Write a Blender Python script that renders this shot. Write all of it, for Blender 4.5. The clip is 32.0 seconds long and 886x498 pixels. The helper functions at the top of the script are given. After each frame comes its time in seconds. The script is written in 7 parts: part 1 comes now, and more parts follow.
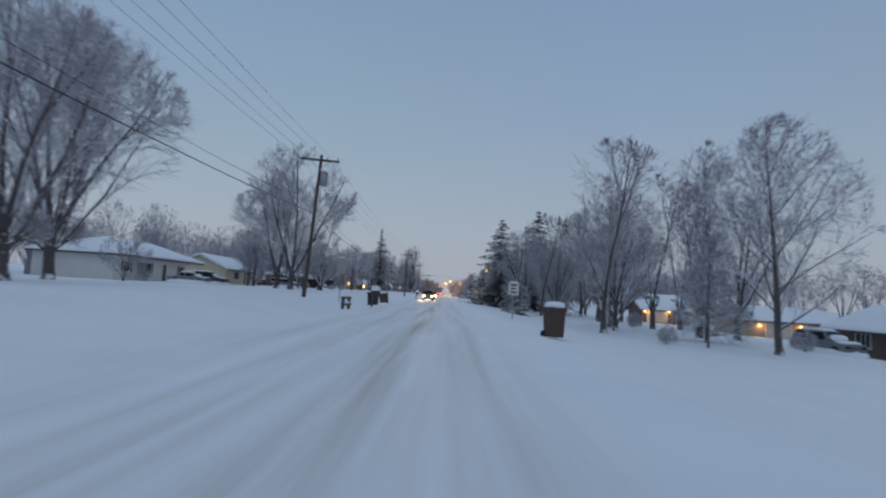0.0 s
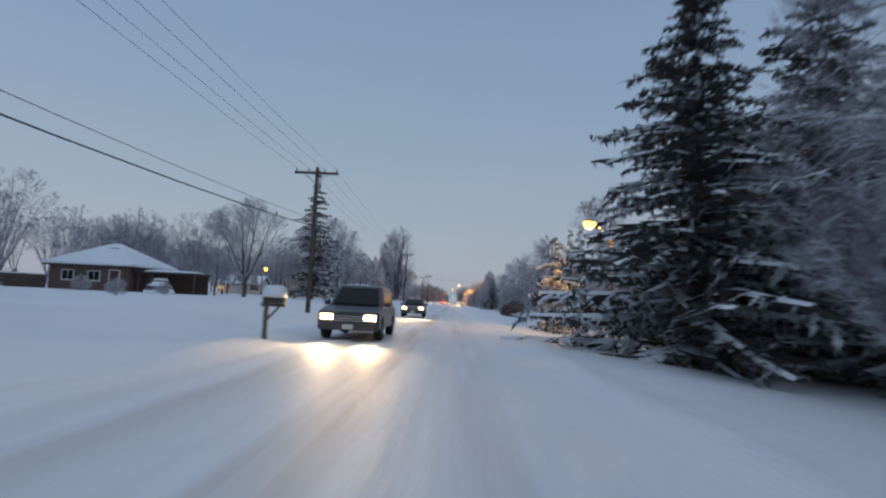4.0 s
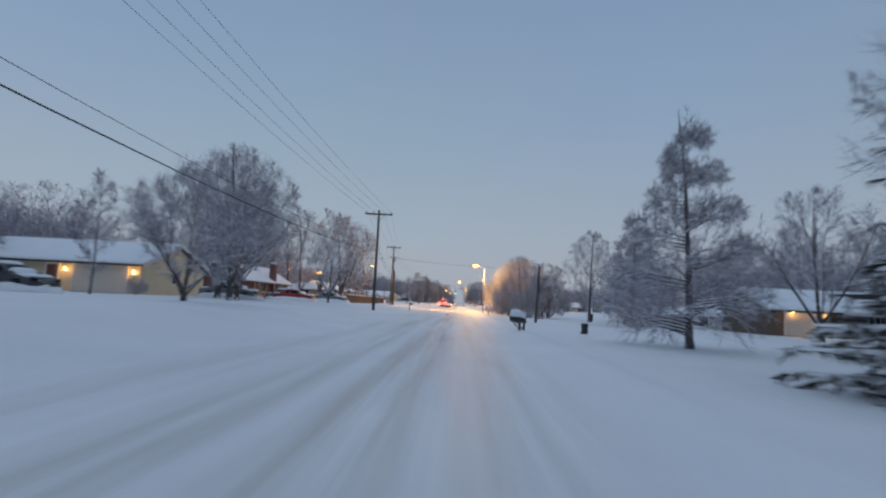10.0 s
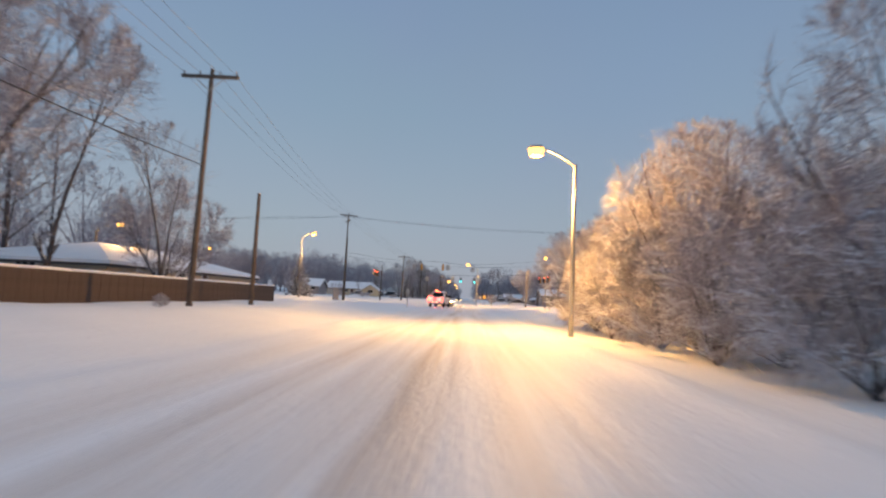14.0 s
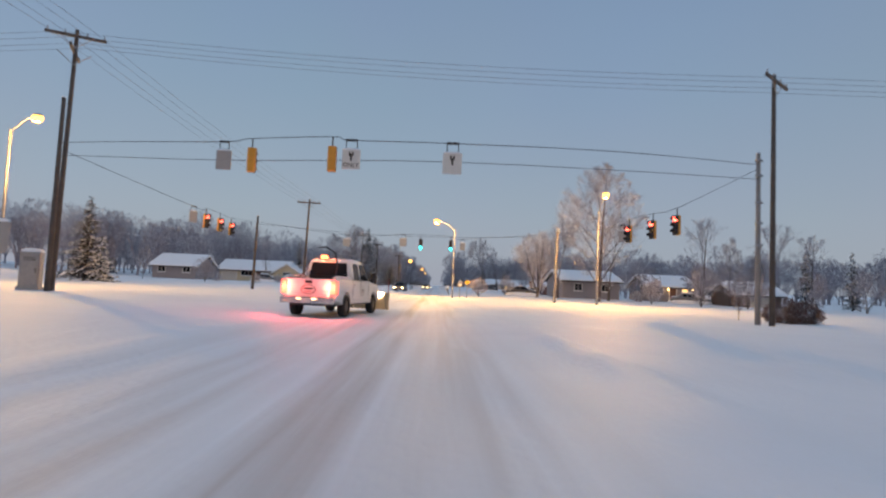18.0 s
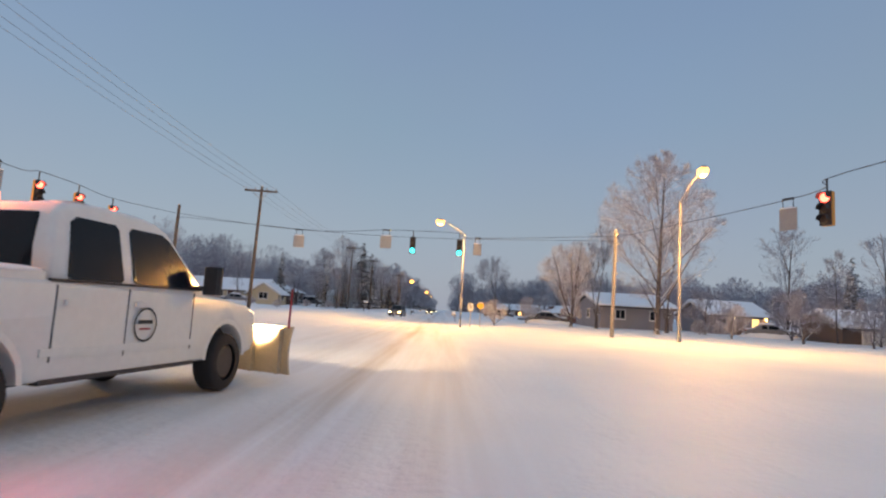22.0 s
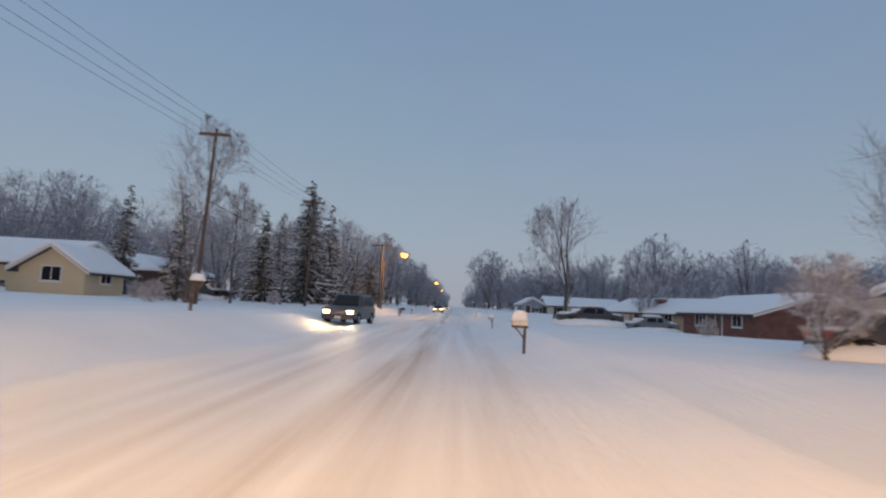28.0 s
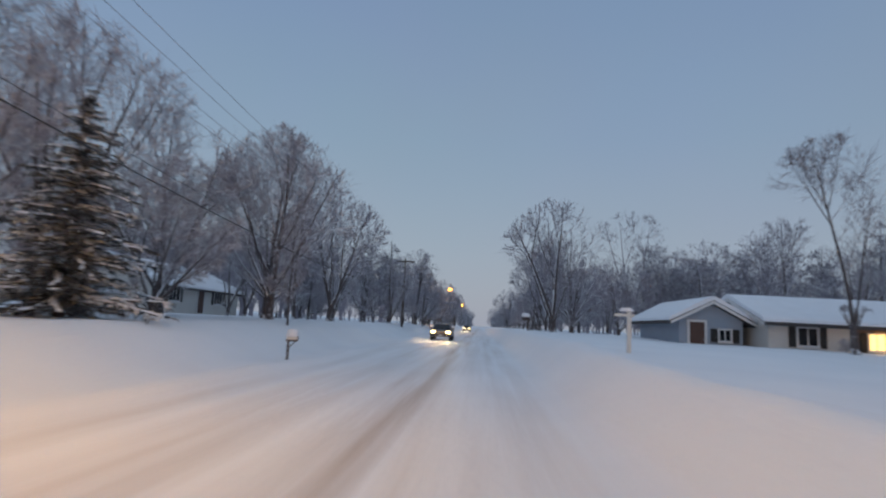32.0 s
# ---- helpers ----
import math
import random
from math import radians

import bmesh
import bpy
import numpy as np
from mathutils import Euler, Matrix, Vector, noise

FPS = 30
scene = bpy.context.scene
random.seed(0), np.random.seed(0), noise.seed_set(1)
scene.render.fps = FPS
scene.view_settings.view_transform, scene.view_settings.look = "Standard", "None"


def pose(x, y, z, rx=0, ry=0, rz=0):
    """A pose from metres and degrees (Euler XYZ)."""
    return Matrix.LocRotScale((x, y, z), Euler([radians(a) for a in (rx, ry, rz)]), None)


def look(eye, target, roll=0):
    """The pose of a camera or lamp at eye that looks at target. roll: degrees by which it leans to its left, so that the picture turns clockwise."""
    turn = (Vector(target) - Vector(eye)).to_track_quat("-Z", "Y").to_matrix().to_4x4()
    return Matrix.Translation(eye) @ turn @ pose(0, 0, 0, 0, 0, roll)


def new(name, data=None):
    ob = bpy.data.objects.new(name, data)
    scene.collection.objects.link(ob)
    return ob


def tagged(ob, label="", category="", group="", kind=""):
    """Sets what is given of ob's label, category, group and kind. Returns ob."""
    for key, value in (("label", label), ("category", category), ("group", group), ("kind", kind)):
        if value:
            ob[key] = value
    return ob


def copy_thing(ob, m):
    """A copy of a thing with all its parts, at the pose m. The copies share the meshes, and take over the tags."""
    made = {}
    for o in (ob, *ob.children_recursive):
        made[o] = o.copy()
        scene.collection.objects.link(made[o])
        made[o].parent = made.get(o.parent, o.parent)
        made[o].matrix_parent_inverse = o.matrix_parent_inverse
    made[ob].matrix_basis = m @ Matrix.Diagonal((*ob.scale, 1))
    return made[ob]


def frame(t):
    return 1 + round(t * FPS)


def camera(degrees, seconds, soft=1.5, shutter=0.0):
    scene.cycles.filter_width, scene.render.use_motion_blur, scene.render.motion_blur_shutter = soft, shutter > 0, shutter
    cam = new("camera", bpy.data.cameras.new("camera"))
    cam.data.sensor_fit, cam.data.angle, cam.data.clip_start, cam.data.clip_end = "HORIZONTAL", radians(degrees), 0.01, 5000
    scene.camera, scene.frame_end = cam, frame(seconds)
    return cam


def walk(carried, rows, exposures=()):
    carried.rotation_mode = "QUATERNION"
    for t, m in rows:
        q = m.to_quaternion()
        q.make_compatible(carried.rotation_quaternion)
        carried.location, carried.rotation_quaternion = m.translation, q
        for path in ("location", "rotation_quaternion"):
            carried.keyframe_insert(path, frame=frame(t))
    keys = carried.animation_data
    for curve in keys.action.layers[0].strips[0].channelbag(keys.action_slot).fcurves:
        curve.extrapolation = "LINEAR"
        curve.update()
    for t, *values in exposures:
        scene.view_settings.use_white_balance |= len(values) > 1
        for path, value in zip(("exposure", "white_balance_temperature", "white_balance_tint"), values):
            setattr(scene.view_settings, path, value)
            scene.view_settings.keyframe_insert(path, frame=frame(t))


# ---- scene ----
# ---- camera ----
cam = camera(77.2, 32.0, soft=2.2, shutter=0.4)
PATH = [
    (0.0, pose(-0.11, -17.93, 1.29, 94.58, -3.23, 0.23)),
    (0.5, pose(-0.04, -9.44, 1.29, 94.91, -3.19, 0.19)),
    (1.0, pose(0.03, -0.71, 1.30, 95.38, -3.04, -0.11)),
    (1.5, pose(0.10, 8.41, 1.30, 94.97, -2.94, 0.56)),
    (2.0, pose(0.15, 17.70, 1.31, 95.51, -2.78, 0.57)),
    (2.5, pose(0.19, 27.08, 1.31, 95.33, -2.84, 0.65)),
    (3.0, pose(0.20, 36.47, 1.31, 95.55, -2.79, -0.04)),
    (3.5, pose(0.21, 45.89, 1.30, 95.30, -2.60, 0.58)),
    (4.0, pose(0.20, 54.97, 1.30, 95.40, -2.65, 0.99)),
    (4.5, pose(0.15, 63.73, 1.30, 95.49, -2.53, 1.26)),
    (6.5, pose(0.08, 102.33, 1.29, 95.61, -3.04, 2.14)),
    (7.0, pose(0.02, 112.73, 1.29, 96.04, -3.03, 1.60)),
    (7.5, pose(-0.02, 123.16, 1.30, 96.54, -2.99, 2.01)),
    (8.0, pose(-0.06, 133.48, 1.30, 96.44, -3.09, 2.85)),
    (8.5, pose(-0.10, 143.63, 1.30, 96.85, -3.18, 2.50)),
    (9.0, pose(-0.13, 154.16, 1.30, 96.38, -3.12, 1.59)),
    (9.5, pose(-0.16, 164.86, 1.30, 96.22, -3.00, 1.69)),
    (10.0, pose(-0.19, 175.18, 1.30, 95.49, -2.88, 1.60)),
    (10.5, pose(-0.22, 184.93, 1.30, 95.31, -2.80, 1.83)),
    (11.0, pose(-0.26, 194.19, 1.30, 94.78, -2.86, 2.09)),
    (11.5, pose(-0.29, 203.19, 1.30, 94.80, -3.04, 1.82)),
    (12.0, pose(-0.29, 211.87, 1.30, 95.56, -2.60, 1.03)),
    (12.5, pose(-0.30, 220.16, 1.30, 94.64, -2.36, 0.17)),
    (13.0, pose(-0.34, 228.82, 1.30, 94.87, -2.48, 1.64)),
    (13.5, pose(-0.40, 237.18, 1.30, 94.73, -2.61, 2.04)),
    (14.0, pose(-0.45, 245.04, 1.30, 95.02, -2.69, 2.27)),
    (14.5, pose(-0.43, 253.02, 1.31, 94.97, -2.73, 2.08)),
    (16.5, pose(-0.35, 285.16, 1.31, 94.06, -3.25, -0.89)),
    (17.0, pose(-0.23, 290.45, 1.31, 93.93, -2.74, -1.62)),
    (17.5, pose(-0.11, 295.34, 1.30, 93.85, -2.63, -1.23)),
    (18.0, pose(0.00, 299.27, 1.29, 93.82, -2.43, -0.78)),
    (18.5, pose(0.10, 302.28, 1.28, 93.90, -2.33, -0.39)),
    (19.0, pose(0.18, 304.80, 1.28, 94.09, -2.26, -0.31)),
    (19.5, pose(0.25, 307.07, 1.29, 94.43, -2.18, -0.09)),
    (20.0, pose(0.30, 308.99, 1.29, 94.42, -1.99, -0.11)),
    (20.5, pose(0.33, 311.20, 1.30, 95.06, -2.15, -0.19)),
    (21.0, pose(0.36, 313.09, 1.30, 95.62, -2.73, 0.06)),
    (21.5, pose(0.37, 314.45, 1.29, 95.85, -2.98, 0.05)),
    (22.0, pose(0.38, 315.44, 1.29, 96.32, -3.17, -0.09)),
    (22.5, pose(0.39, 316.22, 1.30, 96.27, -3.54, -0.04)),
    (23.0, pose(0.36, 317.10, 1.30, 96.87, -3.37, 0.46)),
    (23.5, pose(0.30, 318.94, 1.31, 97.27, -3.37, 1.22)),
    (24.0, pose(0.18, 321.97, 1.32, 97.40, -3.44, 0.78)),
    (24.5, pose(0.02, 325.98, 1.33, 98.25, -3.47, 3.06)),
    (25.0, pose(-0.13, 330.90, 1.32, 95.22, -3.40, 4.76)),
    (25.5, pose(-0.19, 335.45, 1.32, 94.59, -3.25, 5.23)),
    (27.5, pose(-0.17, 357.59, 1.31, 95.88, -3.02, 2.50)),
    (28.0, pose(-0.12, 364.69, 1.30, 95.88, -3.12, 1.22)),
    (28.5, pose(-0.08, 371.99, 1.30, 95.96, -3.08, 2.01)),
    (29.0, pose(-0.04, 379.24, 1.30, 95.90, -2.97, 1.32)),
    (29.5, pose(0.02, 386.47, 1.30, 96.10, -2.50, 1.92)),
    (30.0, pose(0.07, 393.41, 1.31, 96.17, -2.37, 1.88)),
    (30.5, pose(0.09, 400.16, 1.32, 95.99, -2.74, 2.23)),
    (31.0, pose(0.08, 407.32, 1.31, 96.42, -2.76, 2.30)),
    (31.5, pose(0.05, 414.50, 1.31, 96.64, -2.98, 3.36)),
    (32.0, pose(0.02, 421.66, 1.30, 97.77, -2.98, 3.80)),
]
walk(cam, PATH, ((0.0, -0.05), (13.0, -0.08), (17.0, -0.12), (23.0, -0.06), (27.5, -0.10), (29.0, -0.20), (30.0, -0.20), (32.0, -0.12)))

# ---- sky and large lights ----
world = bpy.data.worlds.new("dusk_sky")
scene.world = world
world.use_nodes = True
wn, wl = world.node_tree.nodes, world.node_tree.links
wn.clear()
w_out = wn.new("ShaderNodeOutputWorld")
w_bg = wn.new("ShaderNodeBackground")
w_co = wn.new("ShaderNodeTexCoord")
w_sep = wn.new("ShaderNodeSeparateXYZ")
w_ramp = wn.new("ShaderNodeValToRGB")
w_sky = wn.new("ShaderNodeTexSky")
w_sky.sky_type, w_sky.sun_disc = "NISHITA", False
w_sky.sun_elevation, w_sky.sun_rotation = radians(3), radians(120)
w_noise = wn.new("ShaderNodeTexNoise")
w_noise.inputs["Scale"].default_value = 1.6
w_noise.inputs["Detail"].default_value = 3.0
w_soft = wn.new("ShaderNodeMix")
w_soft.data_type = "RGBA"
w_soft.blend_type = "MULTIPLY"
w_soft.inputs[0].default_value = 0.16
w_add = wn.new("ShaderNodeMix")
w_add.data_type = "RGBA"
w_add.blend_type = "ADD"
w_add.inputs[0].default_value = 0.02
el = w_ramp.color_ramp.elements
el[0].position, el[0].color = 0.0, (0.348, 0.385, 0.465, 1)
el[1].position, el[1].color = 0.55, (0.195, 0.295, 0.46, 1)
e_top = el.new(1.0)
e_top.color = (0.40, 0.48, 0.60, 1)
e_mid = el.new(0.12)
e_mid.color = (0.322, 0.385, 0.48, 1)
e_up = el.new(0.32)
e_up.color = (0.248, 0.345, 0.48, 1)
wl.new(w_co.outputs["Generated"], w_sep.inputs[0])
wl.new(w_sep.outputs["Z"], w_ramp.inputs[0])
wl.new(w_co.outputs["Generated"], w_noise.inputs["Vector"])
wl.new(w_ramp.outputs[0], w_soft.inputs[6])
wl.new(w_noise.outputs["Color"], w_soft.inputs[7])
wl.new(w_soft.outputs[2], w_add.inputs[6])
wl.new(w_sky.outputs[0], w_add.inputs[7])
wl.new(w_add.outputs[2], w_bg.inputs[0])
w_bg.inputs[1].default_value = 1.08
wl.new(w_bg.outputs[0], w_out.inputs[0])

sun_data = bpy.data.lights.new("overcast_sun", "SUN")
sun_data.energy, sun_data.angle, sun_data.color = 0.12, radians(40), (0.9, 0.95, 1.0)
sun = new("overcast_sun", sun_data)
sun.matrix_world = look((0, 0, 60), (25, 40, 0))
SODIUM = (1.0, 0.49, 0.12)


def lamp_light(x, y, z, watts, color=SODIUM, size=0.12):
    """A bulb's light below a lamp head."""
    data = bpy.data.lights.new("bulb_light", "POINT")
    data.energy, data.color, data.shadow_soft_size = watts, color, size
    ob = new("bulb_light", data)
    ob.location = (x, y, z)
    return ob


# ---- materials ----
def mat(name, color, rough=0.7, metal=0.0, vary=0.25, scale=6.0, fine=60.0, bump=0.15, snow=None, emit=0.0, spec=0.4, dist=0.02):
    """A surface with two scales of change. snow: (lowest normal z that holds snow, softness, patchiness)."""
    m = bpy.data.materials.new(name)
    m.use_nodes = True
    n, l = m.node_tree.nodes, m.node_tree.links
    b = n["Principled BSDF"]
    b.inputs["Roughness"].default_value, b.inputs["Metallic"].default_value = rough, metal
    b.inputs["Specular IOR Level"].default_value = spec
    co = n.new("ShaderNodeTexCoord")
    big, small = n.new("ShaderNodeTexNoise"), n.new("ShaderNodeTexNoise")
    big.inputs["Scale"].default_value, small.inputs["Scale"].default_value = scale, fine
    big.inputs["Detail"].default_value, small.inputs["Detail"].default_value = 4.0, 2.0
    for q in (big, small):
        l.new(co.outputs["Object"], q.inputs["Vector"])
    mixn = n.new("ShaderNodeMath")
    mixn.operation = "ADD"
    l.new(big.outputs["Fac"], mixn.inputs[0])
    l.new(small.outputs["Fac"], mixn.inputs[1])
    rng = n.new("ShaderNodeMapRange")
    rng.inputs["From Min"].default_value, rng.inputs["From Max"].default_value = 0.6, 1.4
    l.new(mixn.outputs[0], rng.inputs["Value"])
    ramp = n.new("ShaderNodeValToRGB")
    e = ramp.color_ramp.elements
    e[0].color = (*[c * (1 - vary) for c in color], 1)
    e[1].color = (*[min(c * (1 + vary), 0.95) for c in color], 1)
    l.new(rng.outputs[0], ramp.inputs[0])
    col = ramp.outputs[0]
    if snow:
        geo, sep = n.new("ShaderNodeNewGeometry"), n.new("ShaderNodeSeparateXYZ")
        l.new(geo.outputs["Normal"], sep.inputs[0])
        rag = n.new("ShaderNodeTexNoise")
        rag.inputs["Scale"].default_value = 3.0
        l.new(co.outputs["Object"], rag.inputs["Vector"])
        off = n.new("ShaderNodeMath")
        off.operation = "MULTIPLY_ADD"
        l.new(rag.outputs["Fac"], off.inputs[0])
        off.inputs[1].default_value = snow[2]
        l.new(sep.outputs["Z"], off.inputs[2])
        sr = n.new("ShaderNodeMapRange")
        sr.inputs["From Min"].default_value = snow[0] + snow[2] * 0.5
        sr.inputs["From Max"].default_value = snow[0] + snow[2] * 0.5 + snow[1]
        l.new(off.outputs[0], sr.inputs["Value"])
        mx = n.new("ShaderNodeMix")
        mx.data_type = "RGBA"
        l.new(sr.outputs[0], mx.inputs[0])
        l.new(col, mx.inputs[6])
        mx.inputs[7].default_value = (0.80, 0.83, 0.88, 1)
        col = mx.outputs[2]
    l.new(col, b.inputs["Base Color"])
    if bump:
        bp = n.new("ShaderNodeBump")
        bp.inputs["Strength"].default_value, bp.inputs["Distance"].default_value = bump, dist
        l.new(mixn.outputs[0], bp.inputs["Height"])
        l.new(bp.outputs[0], b.inputs["Normal"])
    if emit:
        l.new(col, b.inputs["Emission Color"])
        b.inputs["Emission Strength"].default_value = emit
    return m


def glow(name, color, strength):
    """A lit lens or bulb."""
    m = bpy.data.materials.new(name)
    m.use_nodes = True
    b = m.node_tree.nodes["Principled BSDF"]
    b.inputs["Base Color"].default_value = (*color, 1)
    b.inputs["Emission Color"].default_value = (*color, 1)
    b.inputs["Emission Strength"].default_value = strength
    return m


SNOW = mat("snow_cap", (0.80, 0.83, 0.88), 0.65, vary=0.05, scale=1.5, fine=25, bump=0.35, dist=0.06)
BARK = mat("bark_snow", (0.10, 0.085, 0.085), 0.9, vary=0.35, scale=5, fine=40, bump=0.5, snow=(0.14, 0.25, 0.9))
TWIG = mat("twig_snow", (0.30, 0.275, 0.305), 0.9, vary=0.3, scale=0.6, fine=20, bump=0, snow=(0.15, 0.4, 0.7))
DARK_TWIG = mat("dark_twig_snow", (0.215, 0.19, 0.21), 0.9, vary=0.3, scale=0.6, fine=20, bump=0, snow=(0.25, 0.4, 0.7))
BROWN_TWIG = mat("brown_twig_snow", (0.17, 0.10, 0.085), 0.9, vary=0.3, scale=0.8, fine=20, bump=0, snow=(0.5, 0.4, 0.7))
NEEDLE = mat("needle_snow", (0.064, 0.062, 0.060), 0.85, vary=0.4, scale=3, fine=30, bump=0, snow=(0.24, 0.35, 1.2))
LOADED_NEEDLE = mat("needle_loaded", (0.035, 0.042, 0.036), 0.85, vary=0.4, scale=3, fine=30, bump=0, snow=(-0.05, 0.4, 0.9))
# Haze is worked into this base tone for far twigs, besides the snow.
FAR_TWIG = mat("far_twig_haze", (0.27, 0.255, 0.295), 0.9, vary=0.25, scale=0.2, fine=8, bump=0, snow=(0.3, 0.5, 0.7))
POLE_WOOD = mat("pole_wood", (0.10, 0.080, 0.068), 0.9, vary=0.3, scale=3, fine=50, bump=0.4)
PALE_WOOD = mat("weathered_pole", (0.27, 0.25, 0.235), 0.85, vary=0.25, scale=3, fine=50, bump=0.4)
STEEL = mat("galvanised_steel", (0.33, 0.33, 0.34), 0.5, metal=0.6, vary=0.15)
DARK_METAL = mat("dark_metal", (0.045, 0.045, 0.05), 0.55, metal=0.3, vary=0.2)
WIRE = mat("cable_rubber", (0.03, 0.03, 0.035), 0.7, vary=0.1, bump=0)
PALE_WIRE = mat("cable_snowy", (0.13, 0.14, 0.165), 0.7, vary=0.1, bump=0)
WHITE_SIDING = mat("white_siding", (0.62, 0.62, 0.60), 0.7, vary=0.08, scale=0.6, fine=14)
BLUE_SIDING = mat("blue_grey_siding", (0.30, 0.36, 0.44), 0.7, vary=0.08, scale=0.6, fine=14)
ROSE_SIDING = mat("pale_rose_siding", (0.56, 0.47, 0.43), 0.7, vary=0.1, scale=0.6, fine=14)
CREAM_SIDING = mat("cream_siding", (0.56, 0.50, 0.36), 0.7, vary=0.1, scale=0.6, fine=14)
TAN_SIDING = mat("tan_siding", (0.40, 0.33, 0.25), 0.7, vary=0.12, scale=0.6, fine=14)
GREY_SIDING = mat("grey_siding", (0.26, 0.25, 0.27), 0.7, vary=0.1, scale=0.6, fine=14)
BROWN_SIDING = mat("brown_siding", (0.15, 0.11, 0.09), 0.75, vary=0.15, scale=0.6, fine=14)
BRICK = mat("red_brick", (0.15, 0.062, 0.052), 0.85, vary=0.35, scale=2, fine=18, bump=0.4)
DARK_BRICK = mat("dark_brick", (0.12, 0.075, 0.06), 0.85, vary=0.35, scale=2, fine=18, bump=0.4)
FENCE_WOOD = mat("fence_wood", (0.078, 0.058, 0.050), 0.85, vary=0.3, scale=2, fine=30, bump=0.3)
TRIM = mat("white_trim", (0.66, 0.66, 0.66), 0.6, vary=0.06)
SHINGLE = mat("dark_shingle", (0.07, 0.065, 0.065), 0.9, vary=0.25, snow=(1.2, 0.2, 0.3))
GLASS = mat("dark_glass", (0.012, 0.014, 0.018), 0.12, vary=0.1, bump=0, spec=0.2)
DOOR_PAINT = mat("door_paint", (0.09, 0.05, 0.04), 0.55, vary=0.15)
GARAGE_PAINT = mat("garage_paint", (0.55, 0.54, 0.50), 0.6, vary=0.08)
RUBBER = mat("tyre_rubber", (0.018, 0.018, 0.02), 0.85, vary=0.2)
WHITE_PAINT = mat("white_car_paint", (0.72, 0.72, 0.70), 0.3, vary=0.05, scale=1.2, fine=9, bump=0.03, spec=0.6)
DARK_PAINT = mat("dark_car_paint", (0.05, 0.05, 0.06), 0.3, vary=0.15, bump=0.03, spec=0.6)
GREY_PAINT = mat("grey_car_paint", (0.16, 0.17, 0.19), 0.35, vary=0.15, bump=0.03, spec=0.6)
RED_PAINT = mat("red_car_paint", (0.30, 0.02, 0.025), 0.35, vary=0.15, bump=0.03, spec=0.6)
CHROME = mat("worn_chrome", (0.6, 0.6, 0.62), 0.25, metal=0.9, vary=0.1)
PLOW_YELLOW = mat("plow_yellow", (0.50, 0.40, 0.27), 0.5, vary=0.25, scale=2)
BIN_BROWN = mat("brown_plastic", (0.075, 0.045, 0.035), 0.6, vary=0.15)
BIN_BLACK = mat("black_plastic", (0.03, 0.03, 0.033), 0.6, vary=0.15)
MAIL_DARK = mat("dark_mailbox", (0.05, 0.045, 0.045), 0.6, vary=0.2)
SIGNAL_YELLOW = mat("signal_yellow", (0.62, 0.28, 0.035), 0.5, vary=0.12)
SIGN_BACK = mat("sign_aluminium", (0.36, 0.34, 0.33), 0.6, metal=0.2, vary=0.12)
SIGN_WHITE = mat("sign_white", (0.62, 0.62, 0.60), 0.5, vary=0.08)
SIGN_BLACK = mat("sign_black", (0.02, 0.02, 0.02), 0.6, vary=0.1, bump=0)
SIGN_YELLOW = mat("sign_yellow", (0.70, 0.44, 0.05), 0.5, vary=0.1)
LENS_OFF = mat("dark_lens", (0.03, 0.02, 0.02), 0.3, vary=0.1, bump=0)
DECAL_RED = mat("decal_red", (0.35, 0.05, 0.04), 0.6, vary=0.1, bump=0)
CONCRETE = mat("concrete", (0.36, 0.35, 0.34), 0.85, vary=0.15)
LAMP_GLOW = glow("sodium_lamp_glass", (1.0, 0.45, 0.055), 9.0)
WINDOW_GLOW = glow("lit_window_glass", (1.0, 0.66, 0.22), 2.2)
PORCH_GLOW = glow("porch_bulb", (1.0, 0.62, 0.22), 14.0)
HEAD_GLOW = glow("headlight_glass", (1.0, 0.72, 0.34), 12.0)
RED_GLOW = glow("red_lens_lit", (1.0, 0.10, 0.06), 9.0)
GREEN_GLOW = glow("green_lens_lit", (0.04, 0.85, 0.85), 6.0)
AMBER_GLOW = glow("amber_beacon", (1.0, 0.20, 0.05), 9.0)
TAIL_GLOW = glow("tail_lens_lit", (1.0, 0.09, 0.05), 4.0)
AMBER_LENS = mat("amber_lens", (0.45, 0.16, 0.03), 0.3, vary=0.1, bump=0)
PLATE_GLOW = glow("plate_lamp", (1.0, 0.75, 0.4), 4.0)


